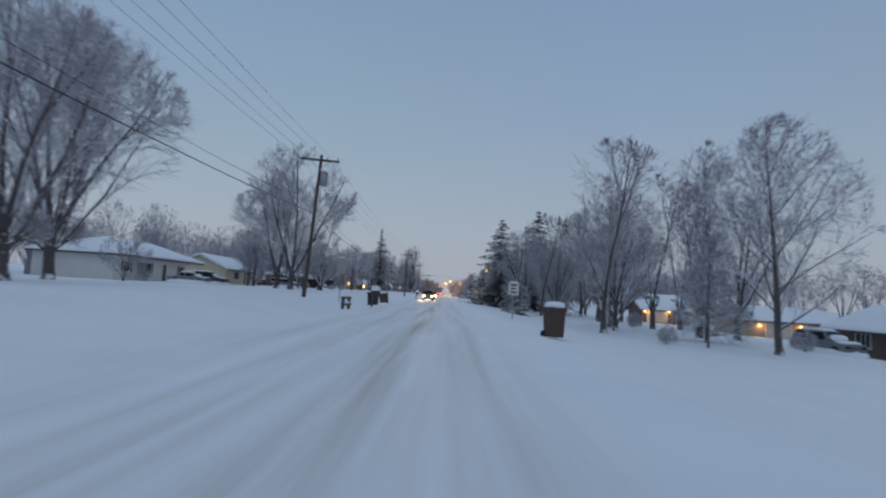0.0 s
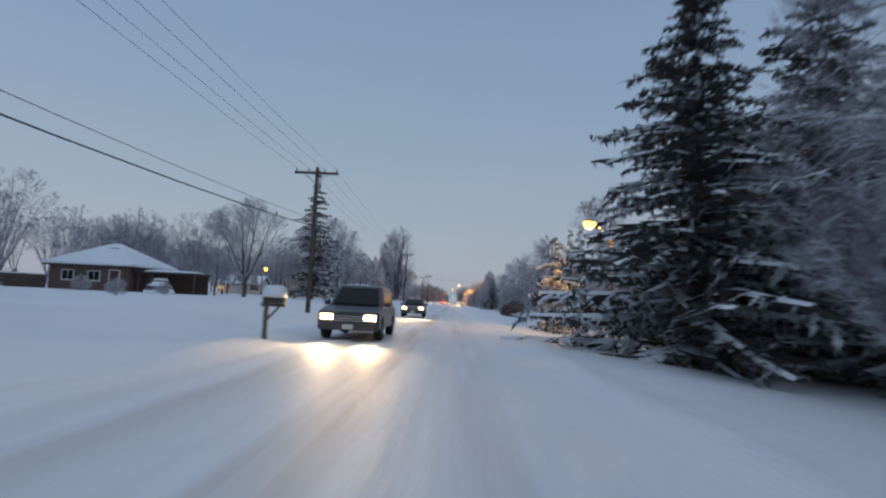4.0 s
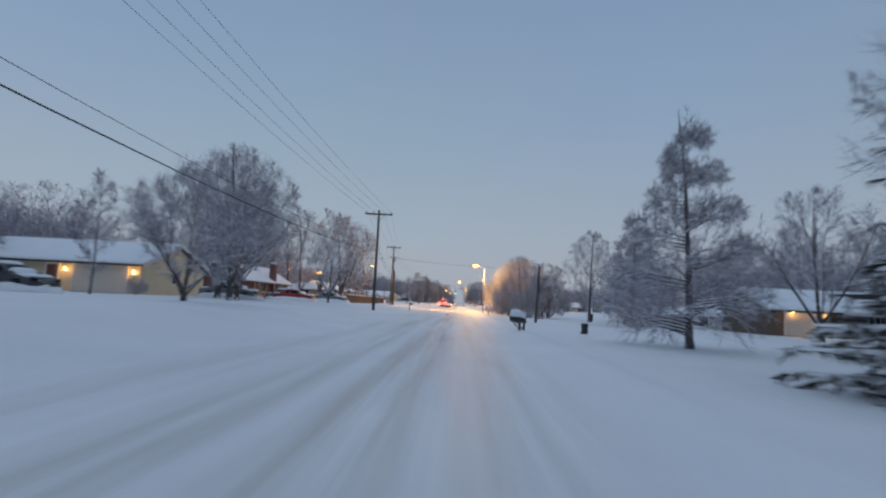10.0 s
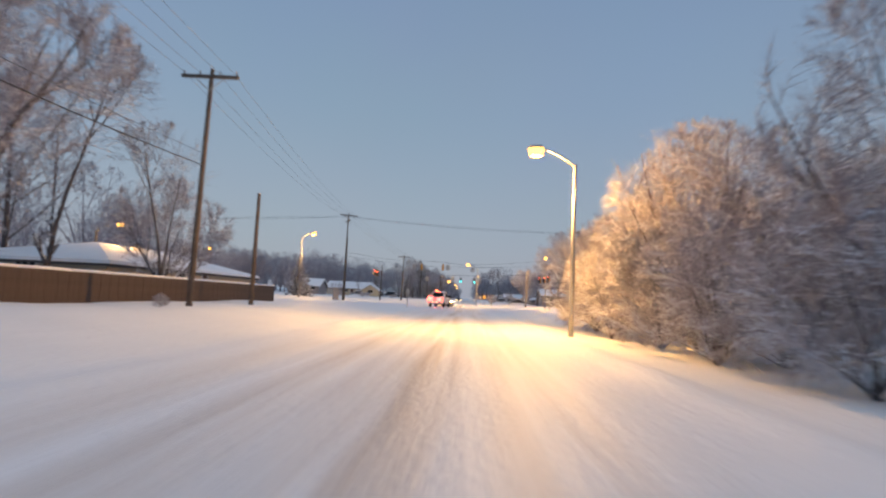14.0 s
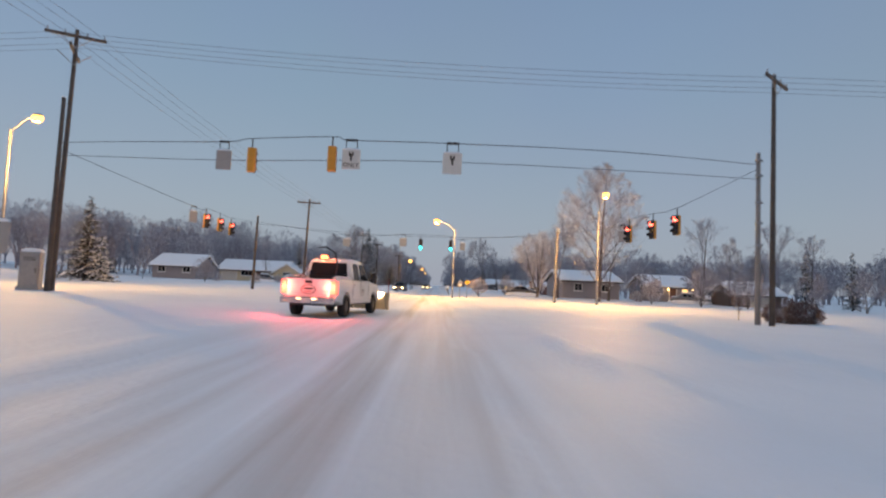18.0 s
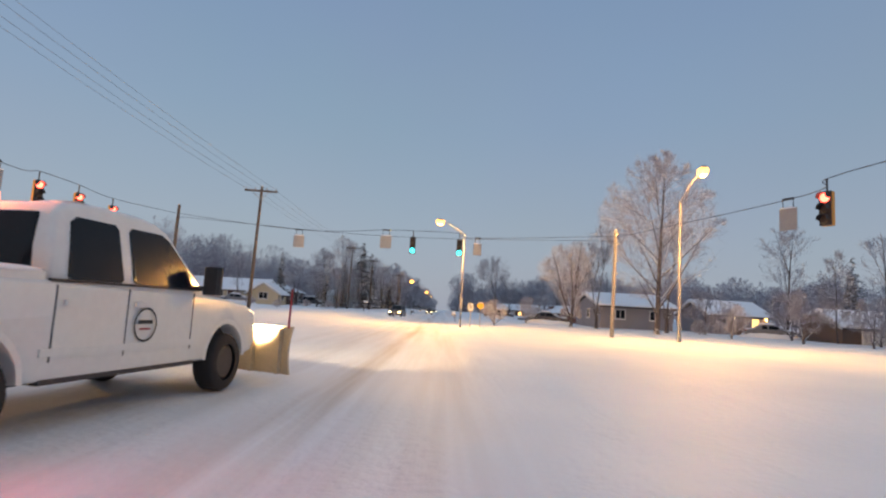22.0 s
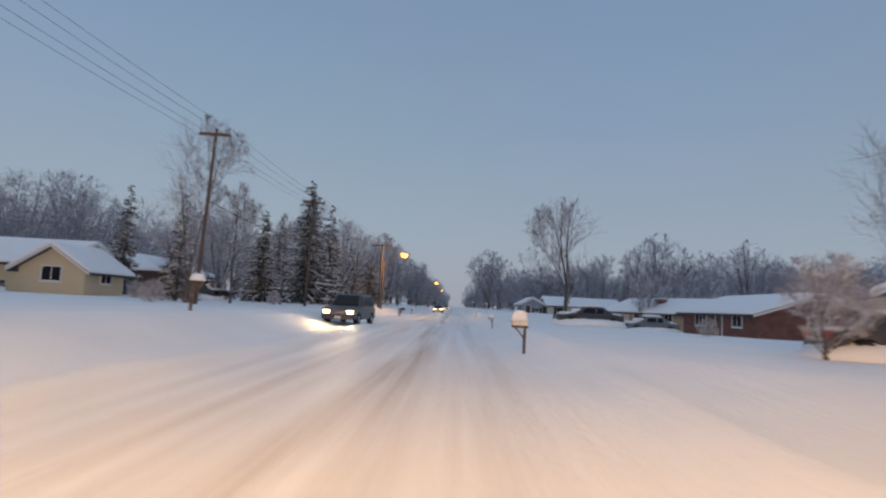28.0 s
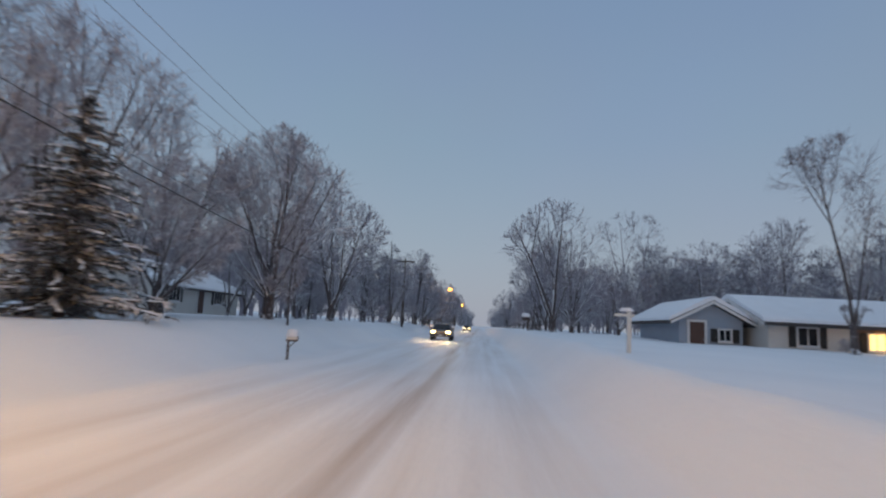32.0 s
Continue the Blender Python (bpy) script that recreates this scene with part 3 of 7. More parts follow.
def leafless(seed, height=12.0, bole=1.5, limbs=6, open_=0.5, spread=0.42, low=0.16, wide=1.25, leader=False, rise=0.5, forks=2, second=8, third=6, twigs=12, lift=0.03, droop=0.0, girth=0.24, thick=1.0, wander=0.07, cone=False):
    """The heavy wood, the branchlets and the twigs of a bare tree, all kept within a rounded or pointed crown."""
    rnd = random.Random(seed)
    heavy, mids, ends = [], [], []
    z0, full = low * height, spread * height

    def inside(q):
        t = (q.z - z0) / (height - z0)
        if t >= 1 or t < 0:
            return False
        r = full * (1 - t) ** 0.9 * min(1, 0.75 + 4 * t) if cone else full * max(0.0, math.sin(math.pi * max(t, 0.04) ** wide)) ** 0.62
        return q.x * q.x + q.y * q.y < r * r

    def room(p, d, most):
        """How far a branch may grow from p along d."""
        n = 20
        for k in range(1, n + 1):
            q = p + d * (most * k / n)
            if q.z > z0 and not inside(q):
                return most * (k - rnd.uniform(0.2, 0.9)) / n
        return most

    top = height * 0.97 if leader else bole
    trunk = stem(rnd, (0, 0, -0.25), (rnd.uniform(-0.05, 0.05), rnd.uniform(-0.05, 0.05), 1), top + 0.25, girth, 9 if leader else 3, 0.04, 0.10, 0.10 if leader else 0.85)
    heavy += trunk
    heavy.append((Vector((0, 0, -0.3)), Vector((0, 0, 0.4)), girth * 1.5, girth))
    first = []
    for i in range(limbs):
        turn = 2 * math.pi * (i + rnd.uniform(-0.3, 0.3)) / limbs * (5.24 if leader else 1)
        if leader:
            t = low * 0.9 + (0.95 - low * 0.9) * i / max(limbs - 1, 1)
            p, d, r = along(trunk, t)
            way = Vector((math.cos(turn), math.sin(turn), rise * rnd.uniform(0.7, 1.3))).normalized()
            length, rad = room(p, way, height * 0.5), max(r * 0.42, 0.02)
        else:
            p, d, r = along(trunk, 1.0 - 0.5 * rnd.random() * (i % 3 != 0))
            tilt = open_ * (0.15 if i == 0 else rnd.uniform(0.45, 1.2))
            way = Vector((math.cos(turn) * math.sin(tilt), math.sin(turn) * math.sin(tilt), math.cos(tilt)))
            length, rad = room(p, way, height * 0.95), girth * rnd.uniform(0.42, 0.62)
        if length < 0.3:
            continue
        bars = stem(rnd, p, way, length, rad, 6, wander, lift, 0.14)
        heavy += bars
        first.append((bars, length))
        for f in range(0 if leader else forks):
            p, d, r = along(bars, rnd.uniform(0.22, 0.62))
            way = (side_way(rnd, d, rnd.uniform(0.3, 0.6)) + Vector((0, 0, 0.15))).normalized()
            l1 = room(p, way, height * 0.6)
            if l1 > 0.8:
                fork = stem(rnd, p, way, l1, r * 0.72, 5, wander * 1.2, lift, 0.16)
                heavy += fork
                first.append((fork, l1))
    if leader:
        first.append((trunk[5:], height * 0.4))
    for bars, length in first:
        for j in range(second):
            t = 0.14 + 0.86 * (j + rnd.random()) / second
            p, d, r = along(bars, min(t, 0.999))
            if p.z < z0 * 0.9:
                continue
            way = (side_way(rnd, d, rnd.uniform(0.45, 1.0)) + Vector((0, 0, 0.16 - droop))).normalized()
            l2 = room(p, way, min(height * 0.26, length * 0.6)) * rnd.uniform(0.7, 1.0)
            if l2 < 0.25:
                continue
            b2 = stem(rnd, p, way, l2, min(max(r * 0.5, 0.014), 0.024) * thick, 2, 0.13, lift - droop * 0.6, 0.35)
            mids += b2
            for k in range(third):
                p3, d3, r3 = along(b2, min(0.15 + 0.85 * (k + rnd.random()) / third, 0.999))
                w3 = (side_way(rnd, d3, rnd.uniform(0.4, 0.95)) + Vector((0, 0, 0.05 - droop))).normalized()
                l3 = max(0.3, room(p3, w3, max(l2 * 0.6, 0.5)) * rnd.uniform(0.65, 1.0))
                b3 = stem(rnd, p3, w3, l3, 0.013 * thick, 1, 0.2, lift - droop, 0.5)
                mids += b3
                for q in range(twigs):
                    p4, d4, r4 = along(b3, min((q + rnd.random()) / twigs, 0.99))
                    w4 = (side_way(rnd, d4, rnd.uniform(0.3, 1.0)) + Vector((0, 0, -droop))).normalized()
                    ends.append((p4, p4 + w4 * (max(0.32, l3 * rnd.uniform(0.45, 0.95))), 0.0105 * thick))
    return heavy, mids, ends


def make_tree(name, label, twig, seed, group="", **kw):
    """A bare tree with trunk and crown, as a pattern to copy."""
    heavy, mids, ends = leafless(seed, **kw)
    ob = thing(name, pose(0, 0, 0), label, "tree", group)
    for nm, me in (("trunk", bars_mesh("trunk", heavy, 5, BARK)), ("crown", crown_mesh("crown", mids, ends, twig))):
        c = new(nm, me)
        c.parent = ob
        me.polygons.foreach_set("use_smooth", [nm == "trunk"] * len(me.polygons))
    return ob


def conifer_geo(seed, height=13.0, radius=3.4, whorls=26, per=8, sag=0.35, ragged=0.25, bare=0.05):
    """Drooping boughs with hanging sprays."""
    rnd = random.Random(seed)
    v, f = [], []

    def face(*pts):
        k = len(v)
        v.extend([tuple(p) for p in pts])
        f.append(tuple(range(k, k + len(pts))))

    for j in range(whorls):
        level = bare + (0.985 - bare) * j / (whorls - 1)
        count = max(3, int(per * (1 - 0.45 * level)))
        for i in range(count):
            t = min(0.985, max(bare, level + rnd.uniform(-0.9, 0.9) / whorls))
            z = height * t
            full = radius * (1 - t) ** 0.8 + 0.18
            a = 2 * math.pi * (i + rnd.random()) / count + j * 1.7
            length = full * rnd.uniform(1 - ragged * 1.7, 1 + ragged * 0.7)
            out = Vector((math.cos(a), math.sin(a), 0))
            side = Vector((-math.sin(a), math.cos(a), 0))
            wid = 0.045 + 0.045 * length
            pts = []
            bits = 5
            drop = sag * rnd.uniform(0.5, 1.4)
            for k in range(bits + 1):
                q = k / bits
                pts.append(out * (length * q) + Vector((0, 0, z + 0.14 * length * q - drop * length * q ** 1.7 + (0.12 * length * max(0, q - 0.7)))) + side * (0.06 * length * math.sin(q * 5 + i)))
            for k in range(bits):
                w0 = wid * (1 - 0.6 * (k / bits)) * (0.5 if k == 0 else 1)
                w1 = wid * (1 - 0.6 * ((k + 1) / bits))
                dz0, dz1 = Vector((0, 0, -w0 * 0.9)), Vector((0, 0, -w1 * 0.9))
                for sg in (-1, 1):
                    face(pts[k], pts[k + 1], pts[k + 1] + side * (sg * w1) + dz1, pts[k] + side * (sg * w0) + dz0)
                    # side branches with their own hanging sprays
                    for _ in range(2):
                        reach = length * rnd.uniform(0.16, 0.40) * (1.05 - 0.5 * k / bits)
                        m = pts[k].lerp(pts[k + 1], rnd.random())
                        way = side * (sg * rnd.uniform(0.5, 1.0)) + out * rnd.uniform(0.3, 0.9) + Vector((0, 0, rnd.uniform(-0.6, 0.05)))
                        tip = m + way * reach
                        drop_b = Vector((0, 0, -0.05 - 0.10 * reach))
                        e = out * (0.03 + 0.06 * reach)
                        mid = m.lerp(tip, 0.5)
                        face(m, mid + e, tip, mid - e + drop_b)
                        for _ in range(4):
                            q = m.lerp(tip, rnd.uniform(0.1, 1.0))
                            h = Vector((rnd.uniform(-0.6, 0.6), rnd.uniform(-0.6, 0.6), -rnd.uniform(0.3, 1.3))) * (0.13 + 0.22 * reach)
                            face(q - e * 0.7, q + e * 0.7, q + h)
    return v, f


def make_conifer(name, label, seed, material=NEEDLE, **kw):
    v, f = conifer_geo(seed, **kw)
    h = kw.get("height", 13.0)
    ob = thing(name, pose(0, 0, 0), label, "tree")
    me = bpy.data.meshes.new("crown")
    me.from_pydata(v, [], f)
    me.materials.append(material)
    c = new("crown", me)
    c.parent = ob
    part("trunk", Geo().tube((0, 0, -0.3), (0, 0, h * 0.96), 0.018 * h, 0.02, 8), BARK, ob, smooth=True)
    return ob


STORE = []


def kind_of(ob):
    STORE.append(ob)
    return ob


FROSTED = "leafless maple with snow lying along every branch"
LIGHT = {}


def deciduous(name, label, twig, seed, light=True, **kw):
    """A full pattern for near trees and a lighter one for those further back."""
    full = kind_of(make_tree(name, label, twig, seed, **kw))
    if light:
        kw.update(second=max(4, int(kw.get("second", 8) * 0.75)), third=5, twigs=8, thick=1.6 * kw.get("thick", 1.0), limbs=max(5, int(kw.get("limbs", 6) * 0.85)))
        # Trees set back take the haze-toned twigs.
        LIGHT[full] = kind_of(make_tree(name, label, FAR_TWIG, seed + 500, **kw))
    return full


maple = deciduous("maple_tree", FROSTED, TWIG, 11, height=12, bole=1.2, limbs=6, open_=0.62, spread=0.40, low=0.15, wide=1.3, girth=0.25)
oak = deciduous("oak_tree", "leafless spreading oak dusted with snow", TWIG, 23, height=13, bole=2.0, limbs=8, open_=0.85, spread=0.42, low=0.15, wide=1.05, girth=0.27, wander=0.10)
elm = deciduous("elm_tree", "tall leafless elm with open snowy limbs", DARK_TWIG, 31, height=15, bole=1.5, limbs=5, open_=0.62, spread=0.36, low=0.2, wide=1.6, girth=0.27, forks=3)
tall_elm = deciduous("tall_elm_tree", "tall leafless tree with a high rounded snowy crown", DARK_TWIG, 37, False, height=15, bole=4.6, limbs=6, open_=0.85, spread=0.36, low=0.34, wide=1.2, girth=0.22, second=7, wander=0.12)
column = deciduous("poplar_tree", "tall narrow leafless tree with upright snowy branches", DARK_TWIG, 47, False, height=17, bole=1.8, limbs=9, open_=0.46, spread=0.25, low=0.07, wide=1.45, girth=0.40, forks=3, second=7, third=5, twigs=9)
pin = deciduous("pin_oak_tree", "straight pointed leafless tree with level snowy branches", TWIG, 59, height=12, leader=True, limbs=66, rise=0.16, spread=0.36, low=0.08, cone=True, girth=0.20, second=8, third=5, twigs=9, lift=0.0)
multi = deciduous("crabapple_tree", "small many-stemmed tree heavy with snow", TWIG, 67, height=6, bole=0.5, limbs=7, open_=0.85, spread=0.50, low=0.12, wide=1.1, girth=0.12, second=8, third=6, twigs=10, thick=0.85, wander=0.12)
weep = deciduous("weeping_tree", "weeping tree with bowed branches under snow", TWIG, 71, False, height=9, bole=1.8, limbs=8, open_=0.9, spread=0.55, low=0.05, wide=1.1, girth=0.2, second=10, third=7, twigs=9, lift=-0.10, droop=0.3, wander=0.1)
slim = deciduous("young_tree", "slender leafless young tree with snow", DARK_TWIG, 83, False, height=9, leader=True, limbs=26, rise=0.75, spread=0.17, low=0.15, wide=0.9, girth=0.08, second=5, third=4, twigs=7)
shrub = deciduous("shrub_thicket", "dense leafless thicket bowed under snow", TWIG, 97, False, height=5, bole=0.15, limbs=16, open_=1.1, spread=0.58, low=0.0, wide=0.75, girth=0.06, forks=1, second=8, third=6, twigs=8, lift=0.0, droop=0.05, thick=0.95, wander=0.12)
hedge = deciduous("brown_shrub", "rusty brown shrub matted down under snow", BROWN_TWIG, 99, False, height=3, bole=0.1, limbs=22, open_=1.25, spread=0.75, low=0.0, wide=0.6, girth=0.04, forks=1, second=7, third=6, twigs=9, lift=-0.02, droop=0.1, thick=1.3, wander=0.15)
ash = deciduous("ash_tree", "tall leafless ash with rising snowy limbs", TWIG, 113, height=14, leader=True, limbs=26, rise=0.95, spread=0.33, low=0.13, wide=0.95, girth=0.22, second=7, third=5, twigs=9)
spruce = kind_of(make_conifer("spruce_tree", "dark spruce with snow on its drooping boughs", 5, height=14.5, radius=4.2, whorls=34, per=9, ragged=0.32))
narrow_spruce = kind_of(make_conifer("narrow_spruce", "narrow dark spruce dusted with snow", 6, height=12, radius=2.0, whorls=28, per=8, ragged=0.35))
pine = kind_of(make_conifer("pine_tree", "ragged dark pine with clumps of snow", 7, height=16.5, radius=4.4, whorls=20, per=7, sag=0.12, ragged=0.5, bare=0.12))
young_spruce = kind_of(make_conifer("young_spruce", "small young spruce loaded with snow", 8, LOADED_NEEDLE, height=4.2, radius=1.35, whorls=13, per=7))


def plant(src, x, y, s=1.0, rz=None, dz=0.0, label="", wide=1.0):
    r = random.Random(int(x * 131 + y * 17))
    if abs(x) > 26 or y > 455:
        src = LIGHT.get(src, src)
    m = at(x, y, r.uniform(0, 360) if rz is None else rz, 1.0, dz) @ Matrix.Diagonal((s * wide, s * wide, s, 1))
    ob = copy_thing(src, m)
    if label:
        ob["label"] = label
    return ob


# along the first stretch
for src, x, y, s in (
    (oak, -23.0, 14.0, 1.25), (oak, -18.5, 5.0, 1.0), (elm, -16.6, 54.6, 0.85), (maple, -17.0, 42.6, 1.35), (oak, -20.5, 49.0, 1.1), (maple, -33.0, 74.0, 0.8), (multi, -34.0, 80.0, 1.3), (multi, -35.5, 88.0, 1.2), (elm, -30.0, 66.0, 0.8), (maple, -27.0, 60.0, 0.75), (maple, -24.0, 72.0, 0.8), (multi, -15.5, 51.0, 1.2), 
    (oak, -22.6, 115.4, 0.86), (slim, -27.0, 118.0, 1.1), (maple, -25.0, 79.0, 0.7), (multi, -28.0, 30.0, 0.7),
    (elm, 11.1, 21.2, 0.92), (maple, 13.2, 25.5, 0.88), (ash, 17.5, 11.5, 0.92), (slim, 14.5, 13.0, 0.8), (pin, 17.0, 18.5, 0.62),
    (young_spruce, 8.0, 42.4, 1.05), (young_spruce, 7.0, 46.0, 0.6), (elm, 12.0, 51.5, 0.85), (slim, 17.0, 44.0, 1.15), (maple, 15.0, 57.3, 0.95), (elm, 20.0, 36.0, 1.0), (elm, 16.5, 42.0, 1.05), (oak, 22.0, 52.0, 1.05), (elm, 18.5, 50.0, 0.95), (elm, 19.0, 24.0, 1.0), (oak, 25.0, 30.0, 1.0), (maple, 14.5, 31.0, 0.9), (maple, 21.0, 66.0, 1.0), (elm, 26.0, 44.0, 1.1),
    (oak, 11.6, 65.0, 0.98), (multi, 11.8, 68.0, 1.1), (multi, 13.0, 72.5, 1.4), (pin, 16.5, 63.0, 0.85), (oak, 14.3, 55.0, 0.75), (elm, 19.0, 60.5, 1.0),
    (maple, 14.5, 75.5, 1.0), (spruce, 12.0, 80.0, 0.85), (young_spruce, 6.8, 92.0, 1.5), (narrow_spruce, 8.5, 95.0, 0.62), (young_spruce, 6.2, 88.0, 1.0), (narrow_spruce, 11.0, 103.0, 0.75),
):
    plant(src, x, y, s)

# between the first houses and the crossing
for src, x, y, s in (
    (oak, -18.2, 134.9, 0.95), (slim, -24.0, 140.0, 1.2), (maple, 23.0, 178.0, 0.85), (elm, 19.5, 171.0, 0.62), (maple, -22.5, 172.0, 0.9), (oak, -23.5, 168.0, 1.0), (oak, -23.8, 159.0, 0.84), (elm, -34.3, 164.6, 0.8), (elm, -16.8, 163.6, 0.56), (maple, -25.5, 176.0, 0.9), (ash, -20.5, 178.0, 0.75), (maple, -29.5, 170.0, 0.75), (narrow_spruce, -32.7, 174.0, 0.7), (slim, -15.2, 161.0, 0.95), (maple, -36.0, 176.0, 0.8),
    (multi, -11.8, 198.4, 0.95), (oak, -15.5, 212.0, 0.62), (maple, -16.0, 214.5, 0.66), (maple, -18.5, 217.0, 1.0), (oak, -17.2, 216.0, 0.9), (slim, -21.0, 206.0, 0.8), (multi, -33.0, 196.0, 1.2),
    (elm, -26.0, 278.0, 1.15), (elm, -16.6, 273.7, 0.64), (oak, -19.2, 264.0, 1.08), (elm, -28.5, 274.0, 1.1), (ash, -34.0, 284.0, 1.15), (multi, -20.5, 281.0, 1.35), (elm, -30.0, 262.0, 0.75), (oak, -36.0, 268.0, 0.8), (maple, -14.5, 236.0, 0.6), (maple, -38.0, 276.0, 1.0),
    (hedge, 9.5, 136.0, 0.75), (hedge, 8.6, 139.5, 0.6), (hedge, 10.2, 143.0, 0.8), (shrub, 12.0, 131.0, 0.9), (hedge, 8.2, 129.5, 0.7), (multi, 14.0, 139.0, 1.2), (weep, 12.2, 150.5, 0.98), (elm, 14.3, 143.0, 0.85), (shrub, 10.4, 148.5, 0.85), (shrub, 13.0, 144.5, 0.85), (maple, 16.5, 148.0, 0.7), (elm, 15.0, 134.0, 0.72),
    (oak, 17.3, 191.4, 1.06), (maple, 21.0, 168.0, 0.8), (slim, 14.0, 166.0, 1.1), (slim, 17.0, 163.0, 1.0),
    (pin, 9.4, 198.6, 0.88), (ash, 15.8, 243.8, 0.80), (pin, 16.2, 228.3, 0.98), (slim, 20.5, 248.0, 0.9), (multi, 22.0, 240.0, 1.0), (maple, 26.0, 260.0, 0.8),
    (shrub, 8.0, 281.0, 1.4), (shrub, 9.6, 276.5, 1.55), (shrub, 12.0, 271.0, 1.45), (multi, 10.6, 279.0, 1.25), (maple, 12.0, 279.0, 0.9), (shrub, 14.5, 266.5, 1.25), (shrub, 11.8, 284.0, 1.6), (maple, 8.8, 256.5, 0.74), (maple, 12.2, 258.0, 0.7), (maple, 9.6, 270.0, 0.85), (shrub, 7.0, 255.5, 0.85), (shrub, 6.4, 260.5, 0.85), (shrub, 6.8, 266.0, 1.0), (shrub, 6.6, 272.0, 0.95), (shrub, 9.4, 253.5, 0.9), (shrub, 9.0, 262.0, 1.2), (multi, 9.0, 266.0, 1.45), (slim, 14.2, 264.0, 0.85), (elm, 15.0, 271.0, 0.62), (slim, 28.6, 275.0, 1.25), (pin, 25.0, 255.0, 1.1),
):
    plant(src, x, y, s)

# round the crossing and beyond
for src, x, y, s in (
    (spruce, -33.0, 352.0, 0.56), (young_spruce, -31.0, 351.0, 1.0), (ash, 14.2, 310.5, 0.74), (slim, 16.0, 309.0, 0.65), (slim, 13.2, 309.2, 0.4),
    (ash, 19.1, 364.1, 1.16), (elm, 21.5, 368.0, 0.72), (oak, 13.0, 370.0, 0.66), (elm, 16.0, 372.0, 0.7), (multi, 29.3, 360.2, 0.75), (multi, 24.5, 362.0, 0.5), (hedge, 17.6, 327.0, 0.45), (hedge, 18.9, 327.6, 0.4), (slim, 16.6, 329.5, 0.3), (multi, 33.2, 358.0, 0.65), (multi, 36.5, 361.5, 0.7), (multi, 27.0, 372.0, 0.8), (slim, 34.0, 363.0, 0.9), (narrow_spruce, 43.5, 374.0, 0.75), (narrow_spruce, 46.0, 378.0, 0.65), (narrow_spruce, 47.5, 370.0, 0.7), (narrow_spruce, 50.5, 366.0, 0.6), (elm, 45.5, 366.0, 0.6), (multi, 46.0, 358.0, 0.8), (multi, 41.0, 358.5, 0.7), (elm, 34.6, 371.0, 0.75), (elm, 42.5, 368.0, 0.7), (multi, 32.0, 366.0, 0.8),
    (narrow_spruce, -17.0, 398.0, 0.55), (slim, -37.0, 370.0, 0.5), (multi, -30.0, 372.0, 0.55),
    (multi, 5.4, 368.7, 0.42), (narrow_spruce, -26.9, 408.6, 0.76), (elm, -14.7, 394.6, 0.70), (elm, -19.5, 404.0, 0.62), (slim, -15.1, 401.5, 0.92), (slim, -13.8, 408.0, 0.8), (elm, -23.5, 422.8, 0.75), (maple, -26.0, 416.0, 0.7), (oak, -20.5, 412.0, 0.62),
    (spruce, -15.0, 419.3, 0.86), (narrow_spruce, -14.1, 425.0, 0.92), (spruce, -17.0, 412.5, 0.56), (spruce, -19.0, 423.0, 0.62), (narrow_spruce, -12.5, 432.0, 0.55), (oak, -19.0, 431.0, 0.75), (maple, -16.0, 437.0, 0.75), (ash, -12.0, 452.0, 0.8), (oak, -16.0, 441.0, 0.9), (elm, -20.0, 440.0, 0.95), (elm, -30.0, 398.0, 0.5),
    (tall_elm, 9.5, 413.8, 0.74), (multi, 10.2, 380.5, 0.5), (elm, 19.6, 389.5, 0.72), (oak, 35.0, 462.0, 1.15), (oak, 35.0, 431.7, 0.85), (maple, 28.5, 447.0, 0.98), (elm, 16.1, 447.0, 0.66), (oak, 20.0, 424.0, 0.45), (maple, 27.0, 434.0, 0.62),
    (oak, -10.5, 449.0, 0.75), (maple, -14.5, 446.0, 0.82), (multi, -13.0, 443.0, 1.1), (slim, -8.5, 446.0, 0.6), (maple, -10.0, 458.0, 0.75), (maple, 6.0, 468.0, 0.92), (multi, 10.0, 463.0, 0.9), (oak, 9.0, 478.0, 0.8), (multi, 8.0, 471.0, 1.1),
):
    plant(src, x, y, s)

plant(column, -12.3, 177.0, 0.98, wide=1.0)
plant(slim, -12.45, 159.9, 1.36, wide=0.85, label="tall thin leafless tree with short snowy branches")
plant(narrow_spruce, -17.0, 122.0, 1.35, wide=1.25)
plant(pine, 9.5, 185.6, 0.46, wide=1.0)
plant(spruce, 9.3, 184.8, 0.60, wide=1.2)
plant(pine, 12.5, 188.0, 0.4)
plant(spruce, 8.9, 75.0, 1.04, wide=1.32)
plant(spruce, 15.5, 78.0, 1.2, wide=1.3)
plant(spruce, 14.5, 71.5, 0.8, wide=1.25)
plant(spruce, -11.3, 436.0, 0.45, wide=1.3)

# tall pale trees behind the houses
for src, x, y, s in ((ash, -30.0, 194.0, 1.05), (oak, -34.0, 199.0, 1.1), (elm, -38.0, 207.0, 1.05), (oak, -44.0, 213.0, 1.15), (elm, 27.0, 207.0, 0.95), (oak, 32.0, 212.0, 1.05), (elm, 36.0, 205.0, 1.0), (maple, 24.5, 214.0, 0.9), (oak, 41.0, 214.0, 1.1), (elm, 46.0, 222.0, 1.1), (oak, 37.0, 252.0, 0.95), (elm, 44.0, 262.0, 1.0), (maple, 33.0, 268.0, 0.9)):
    plant(src, x, y, s)

